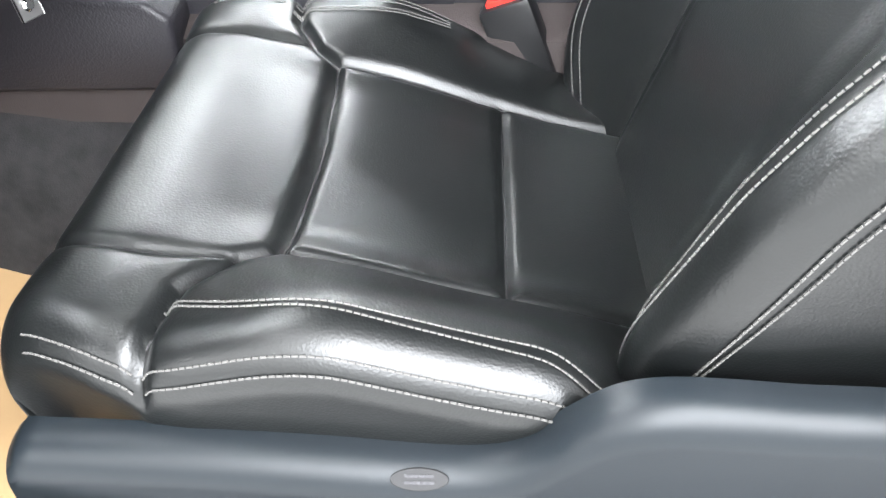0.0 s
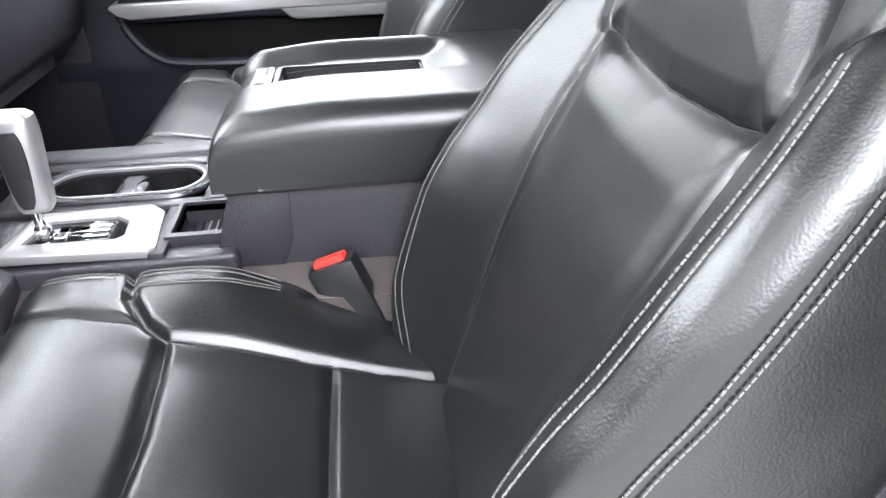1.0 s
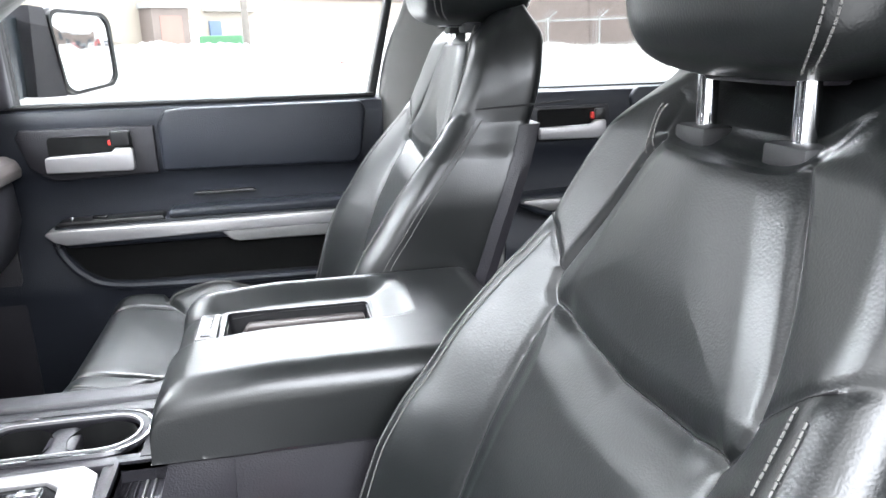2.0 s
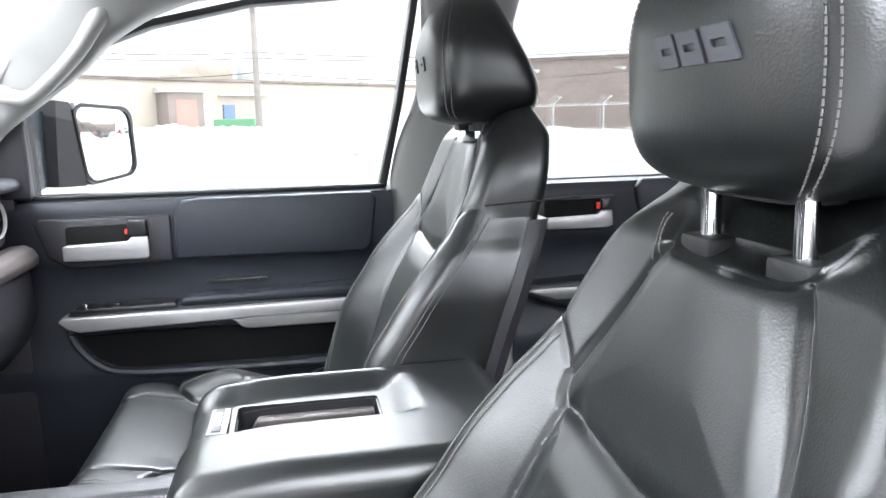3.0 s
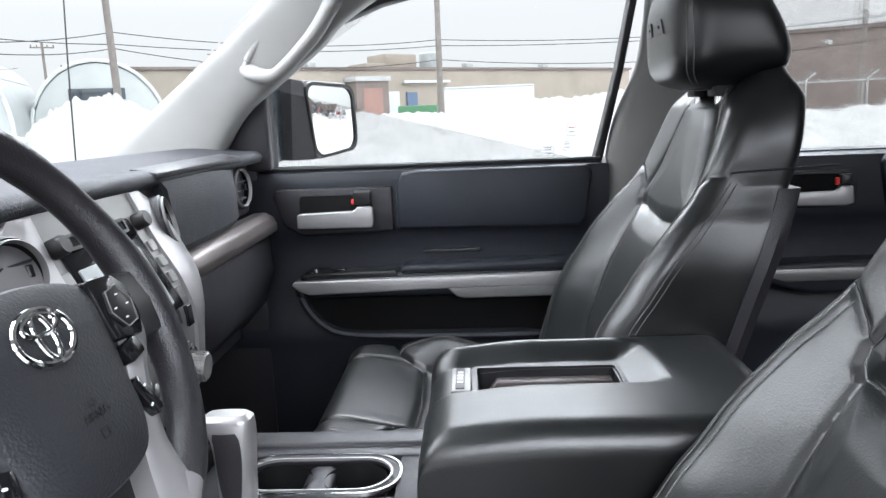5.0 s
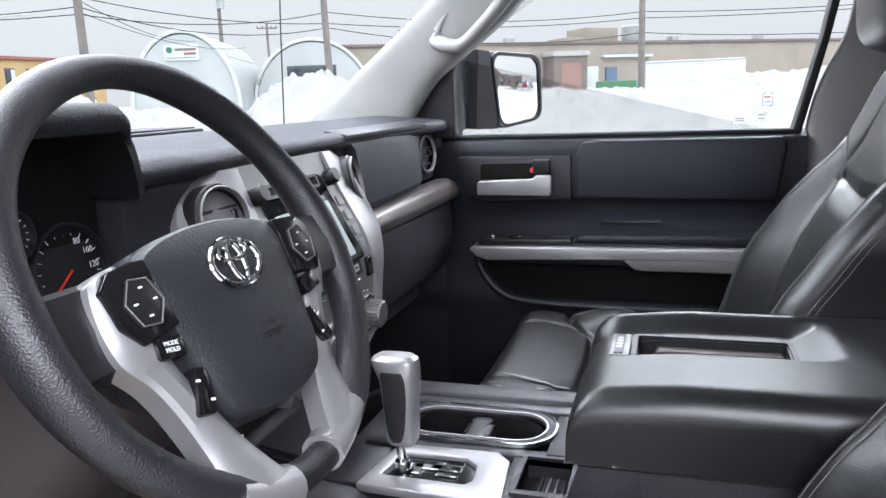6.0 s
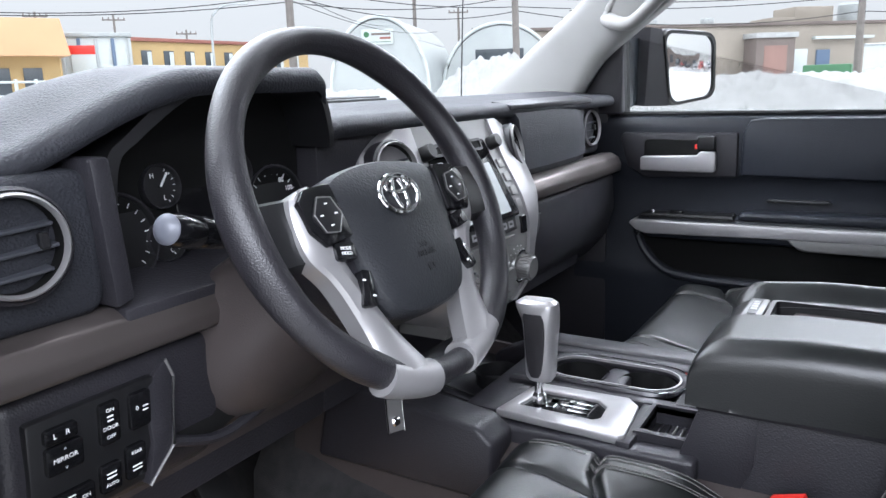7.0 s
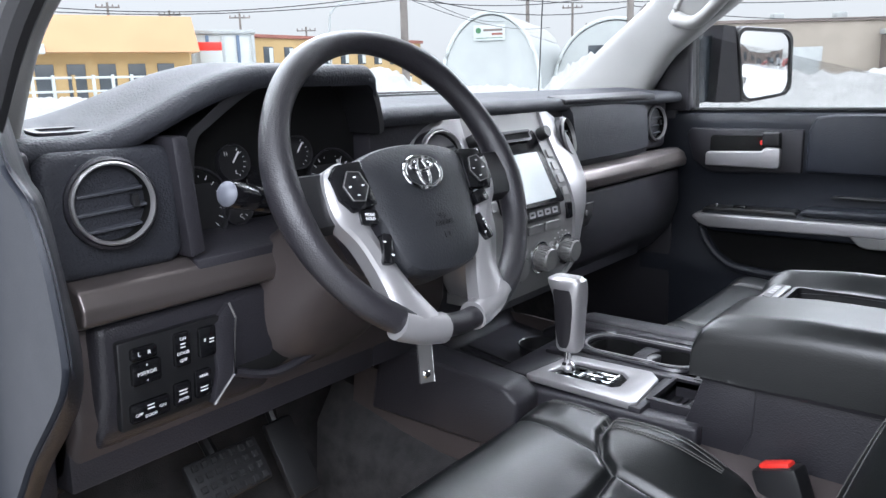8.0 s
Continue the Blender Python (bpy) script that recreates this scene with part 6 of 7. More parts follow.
st = part("light_stalk", lathe([(0.008, 0), (0.010, L * 0.40), (0.0125, L * 0.46), (0.0140, L * 0.58), (0.0142, L * 0.76), (0.0134, L * 0.77), (0.0150, L * 0.79), (0.0152, L * 0.98), (0.013, L * 1.03), (0.001, L * 1.04)], sm, 32), piano, col, "black light stalk with grey end cap")
part("stalk_cap", lathe([(0.0138, L * 0.985), (0.0132, L * 1.030), (0.0100, L * 1.055), (0.0060, L * 1.068), (0.001, L * 1.07)], sm, 32), badge_mat, st, "grey rotary end cap")
for k in range(4):
    part("stalk_mark", plate(rounded(0.005, 0.003, 0.001, 1), facing(p0 + ax * (0.56 + 0.07 * k) + Vector((-0.006, -0.0125, 0.006)), (-0.3, -1, 0.4)), 0.001, 0), white_ink, st)
part("wiper_stalk", lathe([(0.006, 0), (0.008, 0.08), (0.010, 0.13), (0.001, 0.135)], facing((-0.345, 0.895, 1.26), (1, -0.2, 0.2)), 20), satin_black, col)

# key in the lock with a hanging clear tag
key = thing("ignition_key", (-0.342, 0.86, 1.03), "bright key blade with clear hanging tag under the column", "key")
kp = [(-0.016, 0.055), (0.016, 0.055), (0.016, 0.015), (0.011, 0.010), (0.011, -0.048), (-0.011, -0.048), (-0.011, 0.010), (-0.016, 0.015)]
part("tag", plate(kp, facing((-0.340, 0.842, 1.055), (-0.45, -1, 0.1)), 0.003, 0.0008), silver_grey, key, "clear smoky plastic tag")
part("tag_stud", lathe([(0.006, 0), (0.006, 0.003), (0.004, 0.005), (0.001, 0.005)], facing((-0.341, 0.840, 1.020), (-0.45, -1, 0.1)), 20), chrome, key, "round chrome stud")
part("tag_rim", tube([facing((-0.340, 0.842, 1.055), (-0.45, -1, 0.1)) @ Vector((x, y, 0.0005)) for x, y in kp], 0.0008, 5, True), chrome, key)
part("key_ring", tube([Vector((-0.340, 0.846 + 0.010 * math.cos(k * math.tau / 20), 1.115 + 0.012 * math.sin(k * math.tau / 20))) for k in range(20)], 0.0012, 6, True), chrome, key)

# pedals and mat
brake = thing("brake_pedal", (-0.53, 1.10, 0.70), "dark brake pedal with studded rubber pad", "pedal")
pm = pose(-0.499, 1.10, 0.853, 52, 0, 0)
part("pedal_pad", moved(box(-0.062, 0.062, -0.035, 0.035, 0, 0.014, 0.005), pm), rubber, brake)
for i in range(7):
    for j in range(4):
        part("stud", moved(box(-0.048 + 0.016 * i - 0.0045, -0.048 + 0.016 * i + 0.0045, -0.026 + 0.017 * j - 0.005, -0.026 + 0.017 * j + 0.005, 0.013, 0.018, 0.001, 1), pm), rubber, brake)
part("pedal_arm", tube([(-0.499, 1.11, 0.853), (-0.499, 1.17, 0.913), (-0.499, 1.20, 1.02)], 0.010, 8), satin_black, brake)
gas = thing("accelerator_pedal", (-0.36, 1.12, 0.68), "dark hanging accelerator pedal", "pedal")
gm = pose(-0.361, 1.13, 0.817, 58, 0, 0)
part("pedal_pad", moved(box(-0.028, 0.028, -0.07, 0.06, 0, 0.014, 0.005), gm), rubber, gas)
part("pedal_arm", tube([(-0.361, 1.15, 0.847), (-0.361, 1.20, 0.937)], 0.009, 8), satin_black, gas)
mat_ob = thing("paper_mat", (-0.50, 0.80, 0.56), "kraft brown paper floor mat on the carpet", "floor mat")
part("sheet", slab(lambda u, v: Vector((lerp(-0.66, -0.20, u), lerp(0.78, 1.21, v), 0.600 + 0.008 * math.sin(u * 7) * v + 0.055 * ease(0.5, 1, v))), 14, 14, (0, 0, -0.0015)), paper, mat_ob)

# ---- outdoors: snow lot, banks, buildings, poles ----
def polar(az, dist, z=0.0):
    return Vector((-0.95 + dist * math.sin(radians(az)), 0.4 + dist * math.cos(radians(az)), z))


def ground_z(x, y):
    return 0.03 * noise.noise(Vector((x * 0.3, y * 0.3, 0))) - 0.05


axis_pts = [-3000, -900, -300, -150] + [-100 + 4 * i for i in range(61)] + [200, 400, 1000, 3000]
structure("ground", loft([[Vector((x, y, ground_z(x, y))) for x in axis_pts] for y in axis_pts], closed=False, caps=False), yard, "packed white snow and pale driven tracks over the yard", "ground")


def bank(name, keys, label):
    """A ploughed heap along (azimuth, distance, height, width) keys."""
    n = 140
    def f(u, v):
        az = curve_at([(i / (len(keys) - 1), k[0]) for i, k in enumerate(keys)], u)
        d = curve_at([(i / (len(keys) - 1), k[1]) for i, k in enumerate(keys)], u)
        h = curve_at([(i / (len(keys) - 1), k[2]) for i, k in enumerate(keys)], u)
        w = curve_at([(i / (len(keys) - 1), k[3]) for i, k in enumerate(keys)], u)
        p = polar(az, d + (v - 0.62) * w * 1.35)
        shape = math.sin(math.pi * v) ** 0.8
        q = Vector((p.x, p.y, 0))
        bump = 0.20 * noise.noise(q * 0.35) + 0.16 * abs(noise.noise(q * 0.9)) + 0.17 * noise.noise(q * 1.9) + 0.13 * abs(noise.noise(q * 4.0))
        return Vector((p.x, p.y, -0.1 + (h + bump * h * 0.8) * shape))
    return tagged(part(name, sheet(f, n * 2, 34), snow, None, "", 80), label, "snow bank", "snow banks")


bank("snow_bank", [(64, 26, 1.2, 7), (72, 25, 1.3, 7), (80, 24.5, 1.45, 7), (88, 25, 1.45, 7), (94, 26, 1.6, 8), (101, 27, 1.75, 8)], "ploughed heap of lumpy white snow along the yard")
bank("snow_bank", [(102, 27, 1.5, 8), (108, 27, 1.25, 7), (114, 28, 1.15, 7), (122, 28, 1.2, 7), (135, 28, 1.1, 7)], "lower ploughed heap of snow before the brown hall")
bank("snow_bank", [(58, 23, 0.9, 5), (60, 24, 1.7, 7), (62.5, 25, 2.1, 8), (66, 25, 1.8, 8), (69, 26, 1.2, 7)], "tall rounded heap of snow before the arched sheds")
bank("snow_bank", [(36, 30, 1.1, 6), (42, 30, 1.5, 7), (46.5, 29, 1.9, 8), (50, 29, 1.35, 7), (55, 29, 1.3, 7), (59, 28, 1.2, 6)], "long heap of ploughed snow before the road")
bank("snow_bank", [(14, 26, 1.2, 7), (22, 25, 1.3, 7), (30, 26, 1.25, 7), (36, 28, 1.0, 6)], "low heap of dirty snow by the fence")

hut_skin = material("galvanised_sheet", (0.33, 0.35, 0.355), 0.45, 0.3, 0.4, 0.1, 40, 0.08, 1.5)
hut_face = material("painted_sheet", (0.37, 0.392, 0.392), 0.6, 0, 0.3, 0.1, 40, 0.06, 0.8)
brown_wall = material("beige_block_wall", (0.28, 0.25, 0.215), 0.85, 0, 0.2, 0.3, 6, 0.08, 0.5)
dark_wall = material("brown_block_wall", (0.16, 0.135, 0.125), 0.85, 0, 0.2, 0.3, 6, 0.08, 0.5)
tan_roof = material("tan_roof_sheet", (0.44, 0.27, 0.15), 0.7, 0, 0.3, 0.2, 10, 0.05, 0.5)
yellow_wall = material("ochre_wall", (0.38, 0.27, 0.13), 0.8, 0, 0.3, 0.2, 10, 0.08, 0.5)
white_wall = material("white_sheet_wall", (0.46, 0.49, 0.49), 0.6, 0, 0.3, 0.1, 10, 0.05, 0.7)
rust = material("rust_red_roof", (0.24, 0.10, 0.08), 0.7, 0, 0.3, 0.1, 10, 0.08, 0.7)
dark_glass = material("dark_window", (0.05, 0.06, 0.07), 0.1, 0, 0.5)
wood = material("weathered_pole", (0.17, 0.155, 0.145), 0.85, 0, 0.2, 0.5, 30, 0.15, 3)
teal = material("blue_sign", (0.08, 0.12, 0.19), 0.5)
green_paint = material("green_paint", (0.04, 0.13, 0.06), 0.5)


def hut(az, dist, half, high, turn, long, sign, label):
    c = polar(az, dist)
    m = Matrix.Translation(c) @ pose(0, 0, 0, 0, 0, turn)
    h = thing("arched_shed", c, label, "shed", "arched sheds")
    arc = [(half * math.cos(radians(a)), (high - 1.2) * math.sin(radians(a)) + 1.2) for a in range(0, 181, 6)]
    outline = [(half, 0)] + arc + [(-half, 0)]
    def ring(y, k=1.0):
        return [m @ Vector((x * k, y, max(0, z * k))) for x, z in outline]
    part("front_wall", loft([ring(0.15, 0.965), ring(0.30, 0.965)]), hut_face, h, "pale blue-grey end wall")
    shell = []
    for i in range(int(long / 0.8) * 2 + 1):
        shell.append(ring(i * 0.4, 1.0 + (0.006 if i % 2 else 0.0)))
    part("arched_roof", loft(shell, True, False), hut_skin, h, "ribbed galvanised arch")
    part("roof_snow", loft([[m @ Vector((x * 1.012, y, z * 1.012)) for x, z in [p for p in arc if p[1] > high * 0.72]] + [m @ Vector((x * 0.99, y, z * 0.99)) for x, z in reversed([p for p in arc if p[1] > high * 0.72])] for y in (0.3, long * 0.5, long)]), snow, h, "snow on the arched roof")
    part("edge_trim", tube([m @ Vector((x, 0.1, z)) for x, z in outline], 0.16, 6), white_wall, h)
    if sign:
        s = part("sign_board", moved(box(-1.25, 1.25, -0.02, 0.04, high - 2.1, high - 0.95, 0.02), m), white_wall, h, "white sign board with bars")
        part("sign_bar", moved(box(-0.45, 1.05, -0.05, -0.02, high - 1.42, high - 1.25, 0), m), dark_wall, s)
        part("sign_bar", moved(box(0.2, 1.05, -0.05, -0.02, high - 1.72, high - 1.56, 0), m), rust, s)
        part("sign_bar", moved(box(-1.05, 1.05, -0.05, -0.02, high - 1.94, high - 1.90, 0), m), green_paint, s)
        part("sign_mark", moved(lathe([(0.22, 0), (0.22, 0.03), (0.001, 0.03)], pose(-0.85, -0.02, high - 1.35, 90, 0, 0), 16), m), green_paint, s)
    else:
        for x, w in ((-1.6, 0.5), (0.0, 1.5), (1.5, 0.5)):
            part("window", moved(box(x - w, x + w, 0.05, 0.16, 3.4, 4.3, 0.02), m), dark_glass, h, "dark window")
    return h


hut(54.6, 60, 3.9, 6.75, -68, 16, True, "pale grey arched metal shed with white sign board")
hut(63.6, 66, 4.9, 6.45, -68, 16, False, "pale grey arched metal shed with dark windows")


faded_door = material("faded_red_door", (0.24, 0.15, 0.13), 0.7, 0, 0.3, 0.1, 10, 0.08, 0.7)


def wall_block(name, a, b, high, deep, mat, label, roof_mat):
    """A flat-roofed building whose front runs from a to b."""
    a, b = Vector(a), Vector(b)
    d = (b - a)
    turn = math.degrees(math.atan2(d.y, d.x))
    L = d.length
    m = Matrix.Translation(a) @ pose(0, 0, 0, 0, 0, turn)
    h = thing(name, a, label, "building", "buildings round the yard")
    part("wall", moved(box(0, L, 0, deep, -0.2, high, 0.05), m), mat, h)
    part("roof_edge", moved(box(-0.2, L + 0.2, -0.2, deep, high, high + 0.28, 0.03), m), roof_mat, h, "roof edge with snow")
    return h, m, L


wh, wm, wl2 = wall_block("warehouse", polar(65.5, 70), polar(101.5, 104), 5.9, 20, brown_wall, "long beige block warehouse with loading door", dark_wall)
def on_wall(u0, u1, z0, z1, out=0.15):
    return moved(box(u0, u1, -out, 0.05, z0, z1, 0.02), wm)
u = wl2
part("dock_shelter", on_wall(u * 0.330, u * 0.389, 0, 4.7, 2.2), dark_wall, wh, "dark dock shelter")
part("dock_snow", on_wall(u * 0.327, u * 0.392, 4.7, 5.15, 2.4), snow, wh)
part("dock_door", on_wall(u * 0.342, u * 0.377, 0.8, 4.0, 2.25), faded_door, wh, "faded red roller door")
part("sign_panel", on_wall(u * 0.394, u * 0.427, 1.4, 3.7, 0.4), white_wall, wh, "white panel")
part("entry_door", on_wall(u * 0.444, u * 0.465, 1.2, 3.6, 0.2), teal, wh, "dark blue door")
part("canopy_pipe", on_wall(u * 0.436, u * 0.530, 4.55, 4.8, 0.6), white_wall, wh)
for a, b, h0 in ((0.405, 0.45, 6.9), (0.445, 0.51, 7.9)):
    part("roof_unit", moved(box(u * a, u * b, 4, 8, 5.9, h0, 0.1), wm), brown_wall, wh, "rooftop plant room")
part("roof_tank", moved(lathe([(1.3, 0), (1.3, 2.2), (1.1, 2.4), (0.01, 2.4)], pose(u * 0.562, 6, 5.9), 20), wm), hut_skin, wh, "round rooftop tank")
for a in (0.2, 0.29, 0.61, 0.80):
    part("roof_vent", moved(box(u * a, u * a + 0.9, 3, 4, 6.1, 6.9, 0.05), wm), hut_skin, wh)
part("garage_door", on_wall(u * 0.20, u * 0.25, 0, 3.8, 0.12), hut_skin, wh, "grey roller door")

dh, dm, dl = wall_block("brown_hall", polar(103.5, 76), polar(138, 78), 7.0, 16, dark_wall, "dark brown block hall with wall lamps", dark_wall)
for k in range(5):
    part("wall_lamp", moved(box(6 + 8 * k, 6.3 + 8 * k, -0.3, 0, 5.9, 6.2, 0.02), dm), white_wall, dh, "small pale wall lamp")
    part("pilaster", moved(box(3 + 8 * k, 3.4 + 8 * k, -0.15, 0, 0, 6.9, 0.02), dm), dark_wall, dh)

# ochre-roofed shop with mansard
ob_, om, ol = wall_block("ochre_shop", polar(14, 56), polar(33, 56), 4.1, 14, yellow_wall, "ochre shop with broad tan mansard roof", tan_roof)
part("mansard", moved(prism([(-1.2, 4.0), (1.2, 6.5), (13.5, 6.5), (13.5, 4.0)], "x", -0.5, ol + 0.5, 0.05), om), tan_roof, ob_, "broad tan mansard roof")
for k in range(9):
    x = ol * (0.08 + 0.10 * k)
    w = part("window", moved(box(x, x + 1.1, -0.08, 0.1, 0.9, 3.3, 0.03), om), dark_glass, ob_, "dark shop window")
part("shop_sign", moved(box(ol * 0.30, ol * 0.52, -1.3, -0.9, 3.9, 4.5, 0.05), om), white_wall, ob_, "white sign strip")
ww, wwm, wwl = wall_block("white_shop", polar(33.2, 60), polar(37.4, 60), 5.5, 12, white_wall, "white metal shop with grey posts and red sign", hut_skin)
for k in range(5):
    part("post", moved(box(wwl * k / 4 - 0.12, wwl * k / 4 + 0.12, -0.15, 0.05, 0, 5.4, 0.02), wwm), teal if k % 2 else hut_skin, ww)
part("red_sign", moved(box(0.5, 2.1, -0.3, -0.1, 3.0, 4.9, 0.03), wwm), white_wall, ww)
part("red_band", moved(box(0.4, 2.1, -0.34, -0.3, 4.3, 4.9, 0.02), wwm), red_plastic, ww, "red sign band")
part("bay_door", moved(box(2.5, 4.0, -0.1, 0.05, 0.2, 3.6, 0.02), wwm), white_wall, ww)
yb, ym, yl = wall_block("ochre_block", polar(37.5, 66), polar(49.5, 80), 5.6, 12, yellow_wall, "long two-storey ochre block with rusty roof edge", rust)
for r in range(2):
    for k in range(9):
        x = yl * (0.04 + 0.105 * k)
        w = part("window", moved(box(x, x + 1.0, -0.06, 0.1, 1.0 + 2.5 * r, 2.4 + 2.5 * r, 0.02), ym), dark_glass, yb, "dark window with pale blind")
        part("blind", moved(box(x + 0.55, x + 0.95, -0.075, -0.06, 1.1 + 2.5 * r, 2.3 + 2.5 * r, 0), ym), white_wall, w)

# white rail fence
fence = thing("rail_fence", polar(26, 31), "white painted rail fence on the snow", "fence")
F0, F1 = polar(14, 31), polar(36, 33)
for z in (1.0, 1.5, 2.0):
    part("rail", tube([F0 + Vector((0, 0, z)), F1 + Vector((0, 0, z))], 0.05, 6), white_wall, fence)
for k in range(19):
    p = F0.lerp(F1, k / 18)
    part("post", box(p.x - 0.05, p.x + 0.05, p.y - 0.05, p.y + 0.05, 0, 2.1, 0.01), yellow_wall if k % 6 == 3 else white_wall, fence)

# enclosed trailer by the warehouse
trl = thing("cargo_trailer", polar(91, 55), "white enclosed cargo trailer behind the snow", "trailer")
t0, t1 = polar(87.9, 55), polar(94.6, 55)
tl = (t1 - t0).length
tm = Matrix.Translation(t0) @ pose(0, 0, 0, 0, 0, math.degrees(math.atan2((t1 - t0).y, (t1 - t0).x)))
part("trailer_body", moved(box(0, tl, 0, 2.4, 0.6, 3.15, 0.12, 3), tm), white_wall, trl)
part("trailer_door", moved(box(tl * 0.62, tl * 0.74, -0.03, 0, 0.8, 2.4, 0.01), tm), white_wall, trl)
part("roof_rim", moved(box(-0.03, tl + 0.03, -0.04, 2.44, 3.02, 3.10, 0.02), tm), hut_skin, trl)
for x in (0.4, 0.52):
    part("wheel", moved(lathe([(0.33, -0.12), (0.35, -0.08), (0.35, 0.08), (0.33, 0.12)], pose(tl * x, 0.1, 0.35, 90, 0, 0), 20), tm), rubber, trl)
skip = thing("green_skip", polar(85.9, 44), "green metal bin half buried in snow", "bin")
c = polar(85.9, 44)
part("skip_body", box(c.x - 0.8, c.x + 0.8, c.y - 1.1, c.y + 1.1, 0, 1.85, 0.08), green_paint, skip)

# poles and wires
def pole(az, dist, high, r, arm=False, lean_x=0.0):
    c = polar(az, dist)
    p = thing("utility_pole", c, "weathered wooden utility pole", "pole", "utility poles")
    part("shaft", tube([c, c + Vector((lean_x * 0.5, 0, high * 0.5)), c + Vector((lean_x, 0, high))], [r, r * 0.88, r * 0.72], 12), wood, p)
    if arm:
        d = Vector((math.cos(radians(az)), -math.sin(radians(az)), 0))
        for z in (high - 0.5,):
            part("crossarm", tube([c + d * -1.2 + Vector((lean_x, 0, z)), c + d * 1.2 + Vector((lean_x, 0, z))], 0.09, 6), wood, p)
            for k in (-1.1, -0.5, 0.5, 1.1):
                part("insulator", lathe([(0.06, 0), (0.07, 0.12), (0.04, 0.22)], Matrix.Translation(c + d * k + Vector((lean_x, 0, z + 0.08))), 8), dark_wall, p)
    return c


big = pole(48.4, 36, 11, 0.20)
mid = pole(64.9, 40, 11, 0.19, False, -0.5)
far_ = pole(87.6, 46, 10.5, 0.20)
pole(116.1, 50, 12, 0.16)
pole(104.0, 60, 9, 0.10)
back1 = pole(57.4, 70, 11.5, 0.20)
c = back1
tf = thing("transformer", c + Vector((0, 0, 9)), "grey pole transformer and street light arm", "transformer")
part("can", lathe([(0.35, 0), (0.35, 1.1), (0.2, 1.25), (0.01, 1.25)], Matrix.Translation(c + Vector((-0.3, -0.4, 9.4))), 14), hut_skin, tf)
pole(60.6, 95, 10.5, 0.18, True)
pole(61.6, 100, 8.5, 0.15)
pole(31.9, 95, 10.5, 0.16, True)
pole(36.6, 95, 10.2, 0.16, True)
pole(41.2, 100, 9, 0.16, True)
pole(28.0, 90, 10.8, 0.16, True)


def wire(a, b, sag, r=0.022):
    a, b = Vector(a), Vector(b)
    pts = [a.lerp(b, k / 16) - Vector((0, 0, sag * 4 * (k / 16) * (1 - k / 16))) for k in range(17)]
    return pts, r


lines = thing("overhead_wires", mid + Vector((0, 0, 5)), "thin black overhead cables between the poles", "cable")
for za, zm, zf, sag in ((6.0, 5.2, 5.3, 0.35), (5.3, 5.75, 5.65, 0.5), (5.6, 5.0, 4.5, 0.7)):
    for (a, ha), (b, hb) in (((polar(20, 40), za), (big, za)), ((big, za), (mid, zm)), ((mid, zm), (far_, zf)), ((far_, zf), (polar(118, 48), zf))):
        pts, r = wire(a + Vector((0, 0, ha)), b + Vector((0, 0, hb)), sag)
        part("cable", tube(pts, r, 6), rubber, lines)
for a, b in ((big + Vector((0, 0, 5.9)), polar(56, 62) + Vector((0, 0, 6.2))), (big + Vector((0, 0, 5.4)), polar(59, 62) + Vector((0, 0, 5.6)))):
    pts, r = wire(a, b, 0.6, 0.018)
    part("cable", tube(pts, r, 6), rubber, lines)
lampc = polar(42.9, 52)
lamp = thing("street_lamp", lampc, "grey curved street lamp over the road", "street lamp")
d = Vector((math.cos(radians(43)), -math.sin(radians(43)), 0))
part("lamp_pole", tube(spline([lampc, lampc + Vector((0, 0, 5.3)), lampc + d * 0.3 + Vector((0, 0, 6.4)), lampc + d * 1.0 + Vector((0, 0, 6.85)), lampc + d * 2.0 + Vector((0, 0, 6.95))], 6), 0.08, 8), hut_skin, lamp)
part("lamp_head", moved(box(-0.3, 0.3, -0.12, 0.12, -0.06, 0.06, 0.04), Matrix.Translation(lampc + d * 2.1 + Vector((0, 0, 6.95))) @ pose(0, 0, 0, 0, 0, -43)), hut_skin, lamp)

# chain-link fence posts before the brown hall
cf = thing("wire_fence", polar(112, 34), "galvanised wire fence with slanted post tops", "fence")
G0, G1 = polar(102, 36), polar(136, 40)
for z in (0.9, 2.05):
    part("rail", tube([G0 + Vector((0, 0, z)), G1 + Vector((0, 0, z + 0.2))], 0.03, 6), hut_skin, cf)
for k in range(11):
    p = G0.lerp(G1, k / 10)
    part("post", tube([p, p + Vector((0, 0, 2.2)), p + Vector((-0.2, -0.3, 2.5))], 0.045, 6), hut_skin, cf)

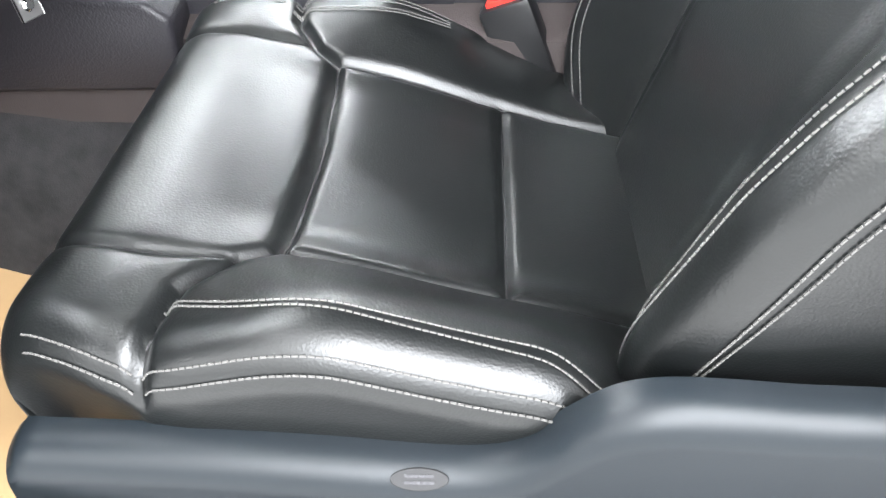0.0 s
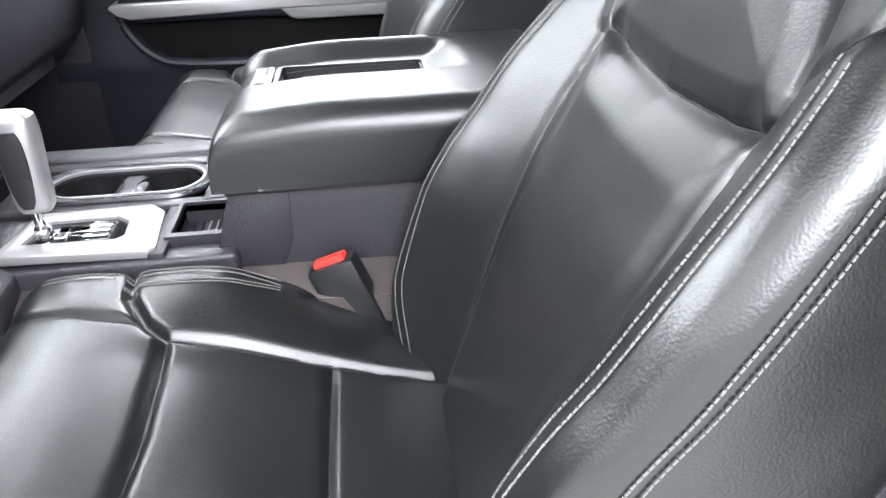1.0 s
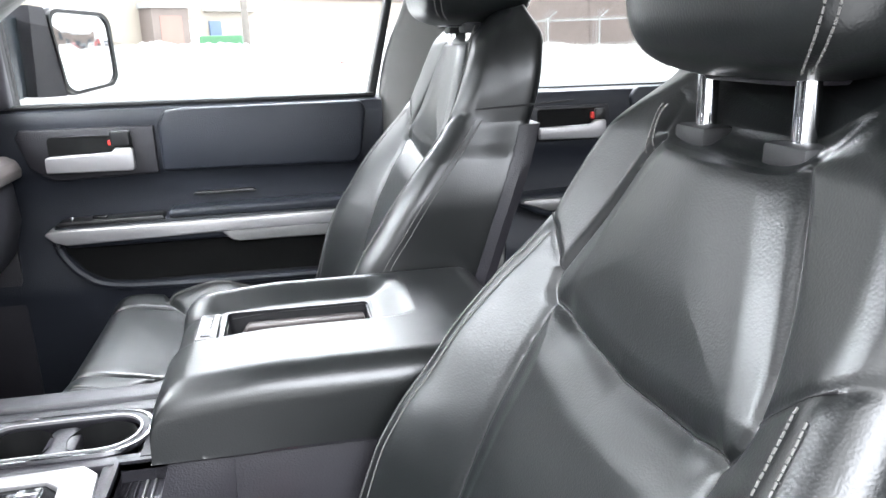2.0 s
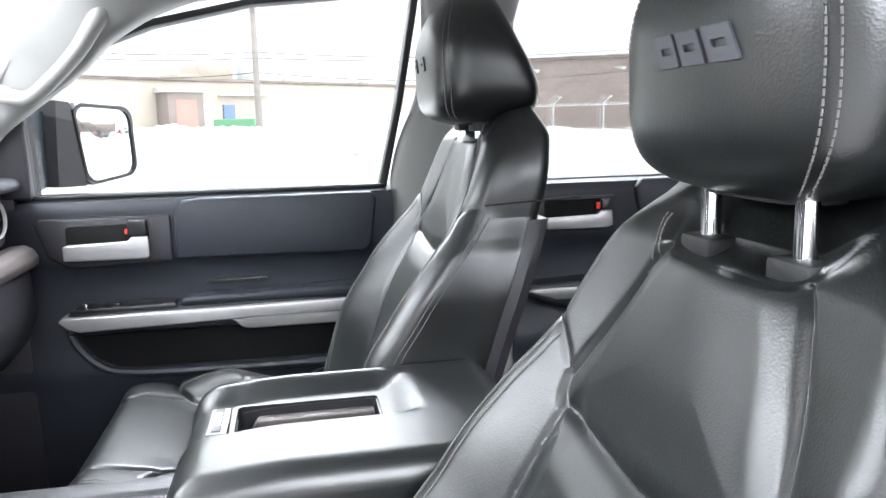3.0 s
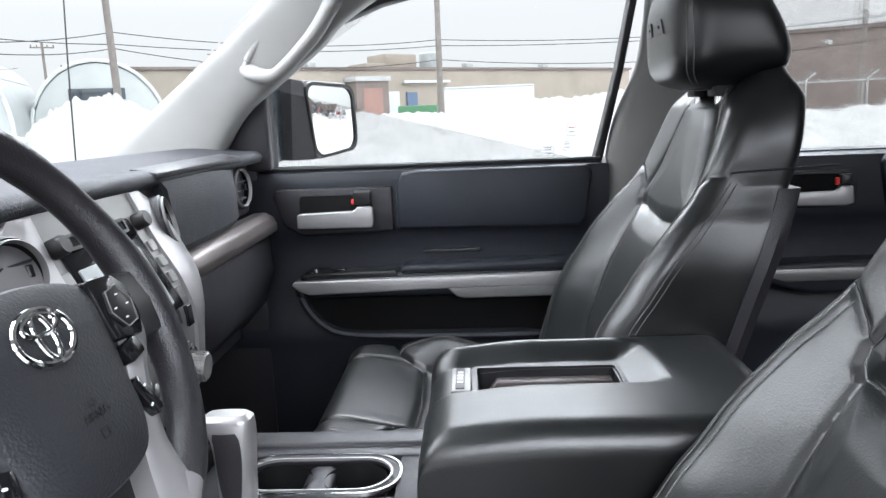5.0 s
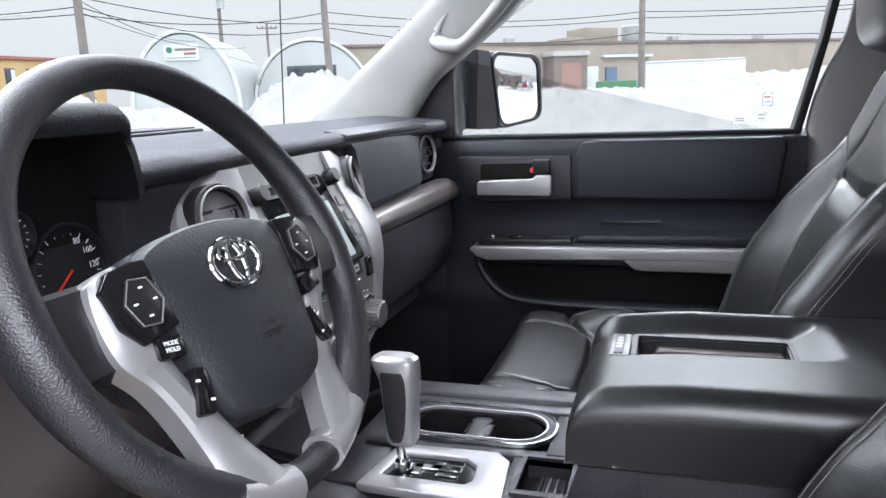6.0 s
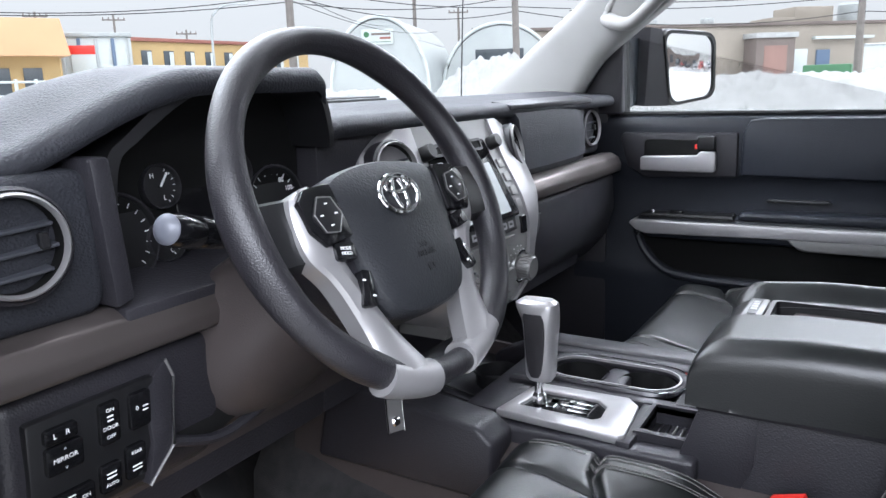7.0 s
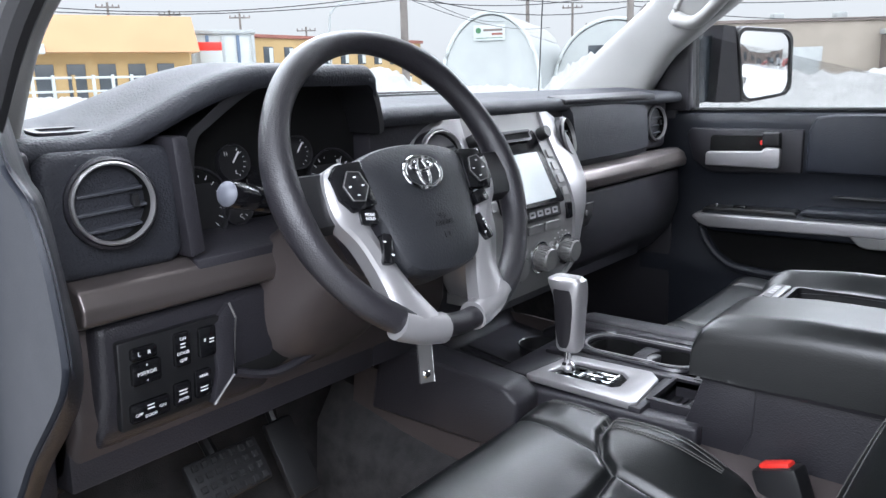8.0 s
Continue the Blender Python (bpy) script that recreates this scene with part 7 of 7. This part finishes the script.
# trucks parked behind, which the door mirror shows
def truck(place, turn, mat, label):
    t = thing("parked_truck", place, label, "truck", "parked trucks")
    m = Matrix.Translation(place) @ pose(0, 0, 0, 0, 0, turn)
    part("body", moved(loft([[Vector((x * s, y, z)) for x, z in ((-0.98, 0.5), (-1.0, 0.9), (-0.95, 1.15), (0.95, 1.15), (1.0, 0.9), (0.98, 0.5))] for y, s in ((2.9, 0.92), (2.7, 1.0), (-2.7, 1.0), (-2.8, 0.97))]), m), mat, t)
    part("cab", moved(loft([[Vector((x * w, y, z)) for x, y in ((-1, y1), (1, y1), (1, y0), (-1, y0))] for z, w, y0, y1 in ((1.12, 0.93, -1.2, 1.5), (1.55, 0.84, -1.0, 0.95), (1.86, 0.72, -0.85, 0.45))]), m), mat, t)
    part("windscreen", moved(prism([(1.42, 1.18), (0.50, 1.80), (0.54, 1.82), (1.46, 1.20)], "x", -0.70, 0.70, 0.005), m), dark_glass, t, "dark windscreen")
    part("grille", moved(box(-0.62, 0.62, 2.84, 2.94, 0.62, 1.02, 0.03), m), satin_black, t, "black grille")
    part("bumper", moved(box(-0.95, 0.95, 2.80, 3.02, 0.42, 0.64, 0.05), m), chrome, t, "bright bumper")
    for x in (-0.78, 0.78):
        part("headlight", moved(box(x - 0.15, x + 0.15, 2.82, 2.93, 0.80, 1.02, 0.03), m), white_wall, t, "clear headlight")
        for y in (1.85, -1.8):
            part("wheel", moved(lathe([(0.30, -0.13), (0.38, -0.11), (0.39, 0.0), (0.38, 0.11), (0.30, 0.13)], pose(x * 1.08, y, 0.39, 0, 90, 0), 20), m), rubber, t, "black tyre")
    return t


red_paint = material("red_paint", (0.42, 0.03, 0.02), 0.3, 0, 0.5, coat=0.5)
white_paint = material("white_paint", (0.55, 0.56, 0.58), 0.3, 0, 0.5, coat=0.5)
paints = ((body_paint, "dark pickup truck parked at the row's end"), (red_paint, "red pickup truck parked in the snowy yard"), (body_paint, "dark grey pickup truck parked in the yard"), (white_paint, "white pickup truck parked in the yard"), (red_paint, "red pickup truck parked beside a white one"), (white_paint, "white pickup truck at the end of the row"))
for k, (mt, lb) in enumerate(paints):
    truck(Vector((1.085, 0.862, 0)) + 60 * Vector((math.sin(radians(3.5 + 2.8 * k)), -math.cos(radians(3.5 + 2.8 * k)), 0)), 4, mt, lb)
rs, rm, rl = wall_block("rear_shop", Vector((22, -88, 0)), Vector((-14, -92, 0)), 5.5, 10, dark_wall, "low brown shop behind the parked trucks", hut_skin)
for k in range(6):
    part("window", moved(box(2 + 5.5 * k, 4.2 + 5.5 * k, -0.08, 0.05, 1.0, 3.2, 0.03), rm), dark_glass, rs, "dark shop window")
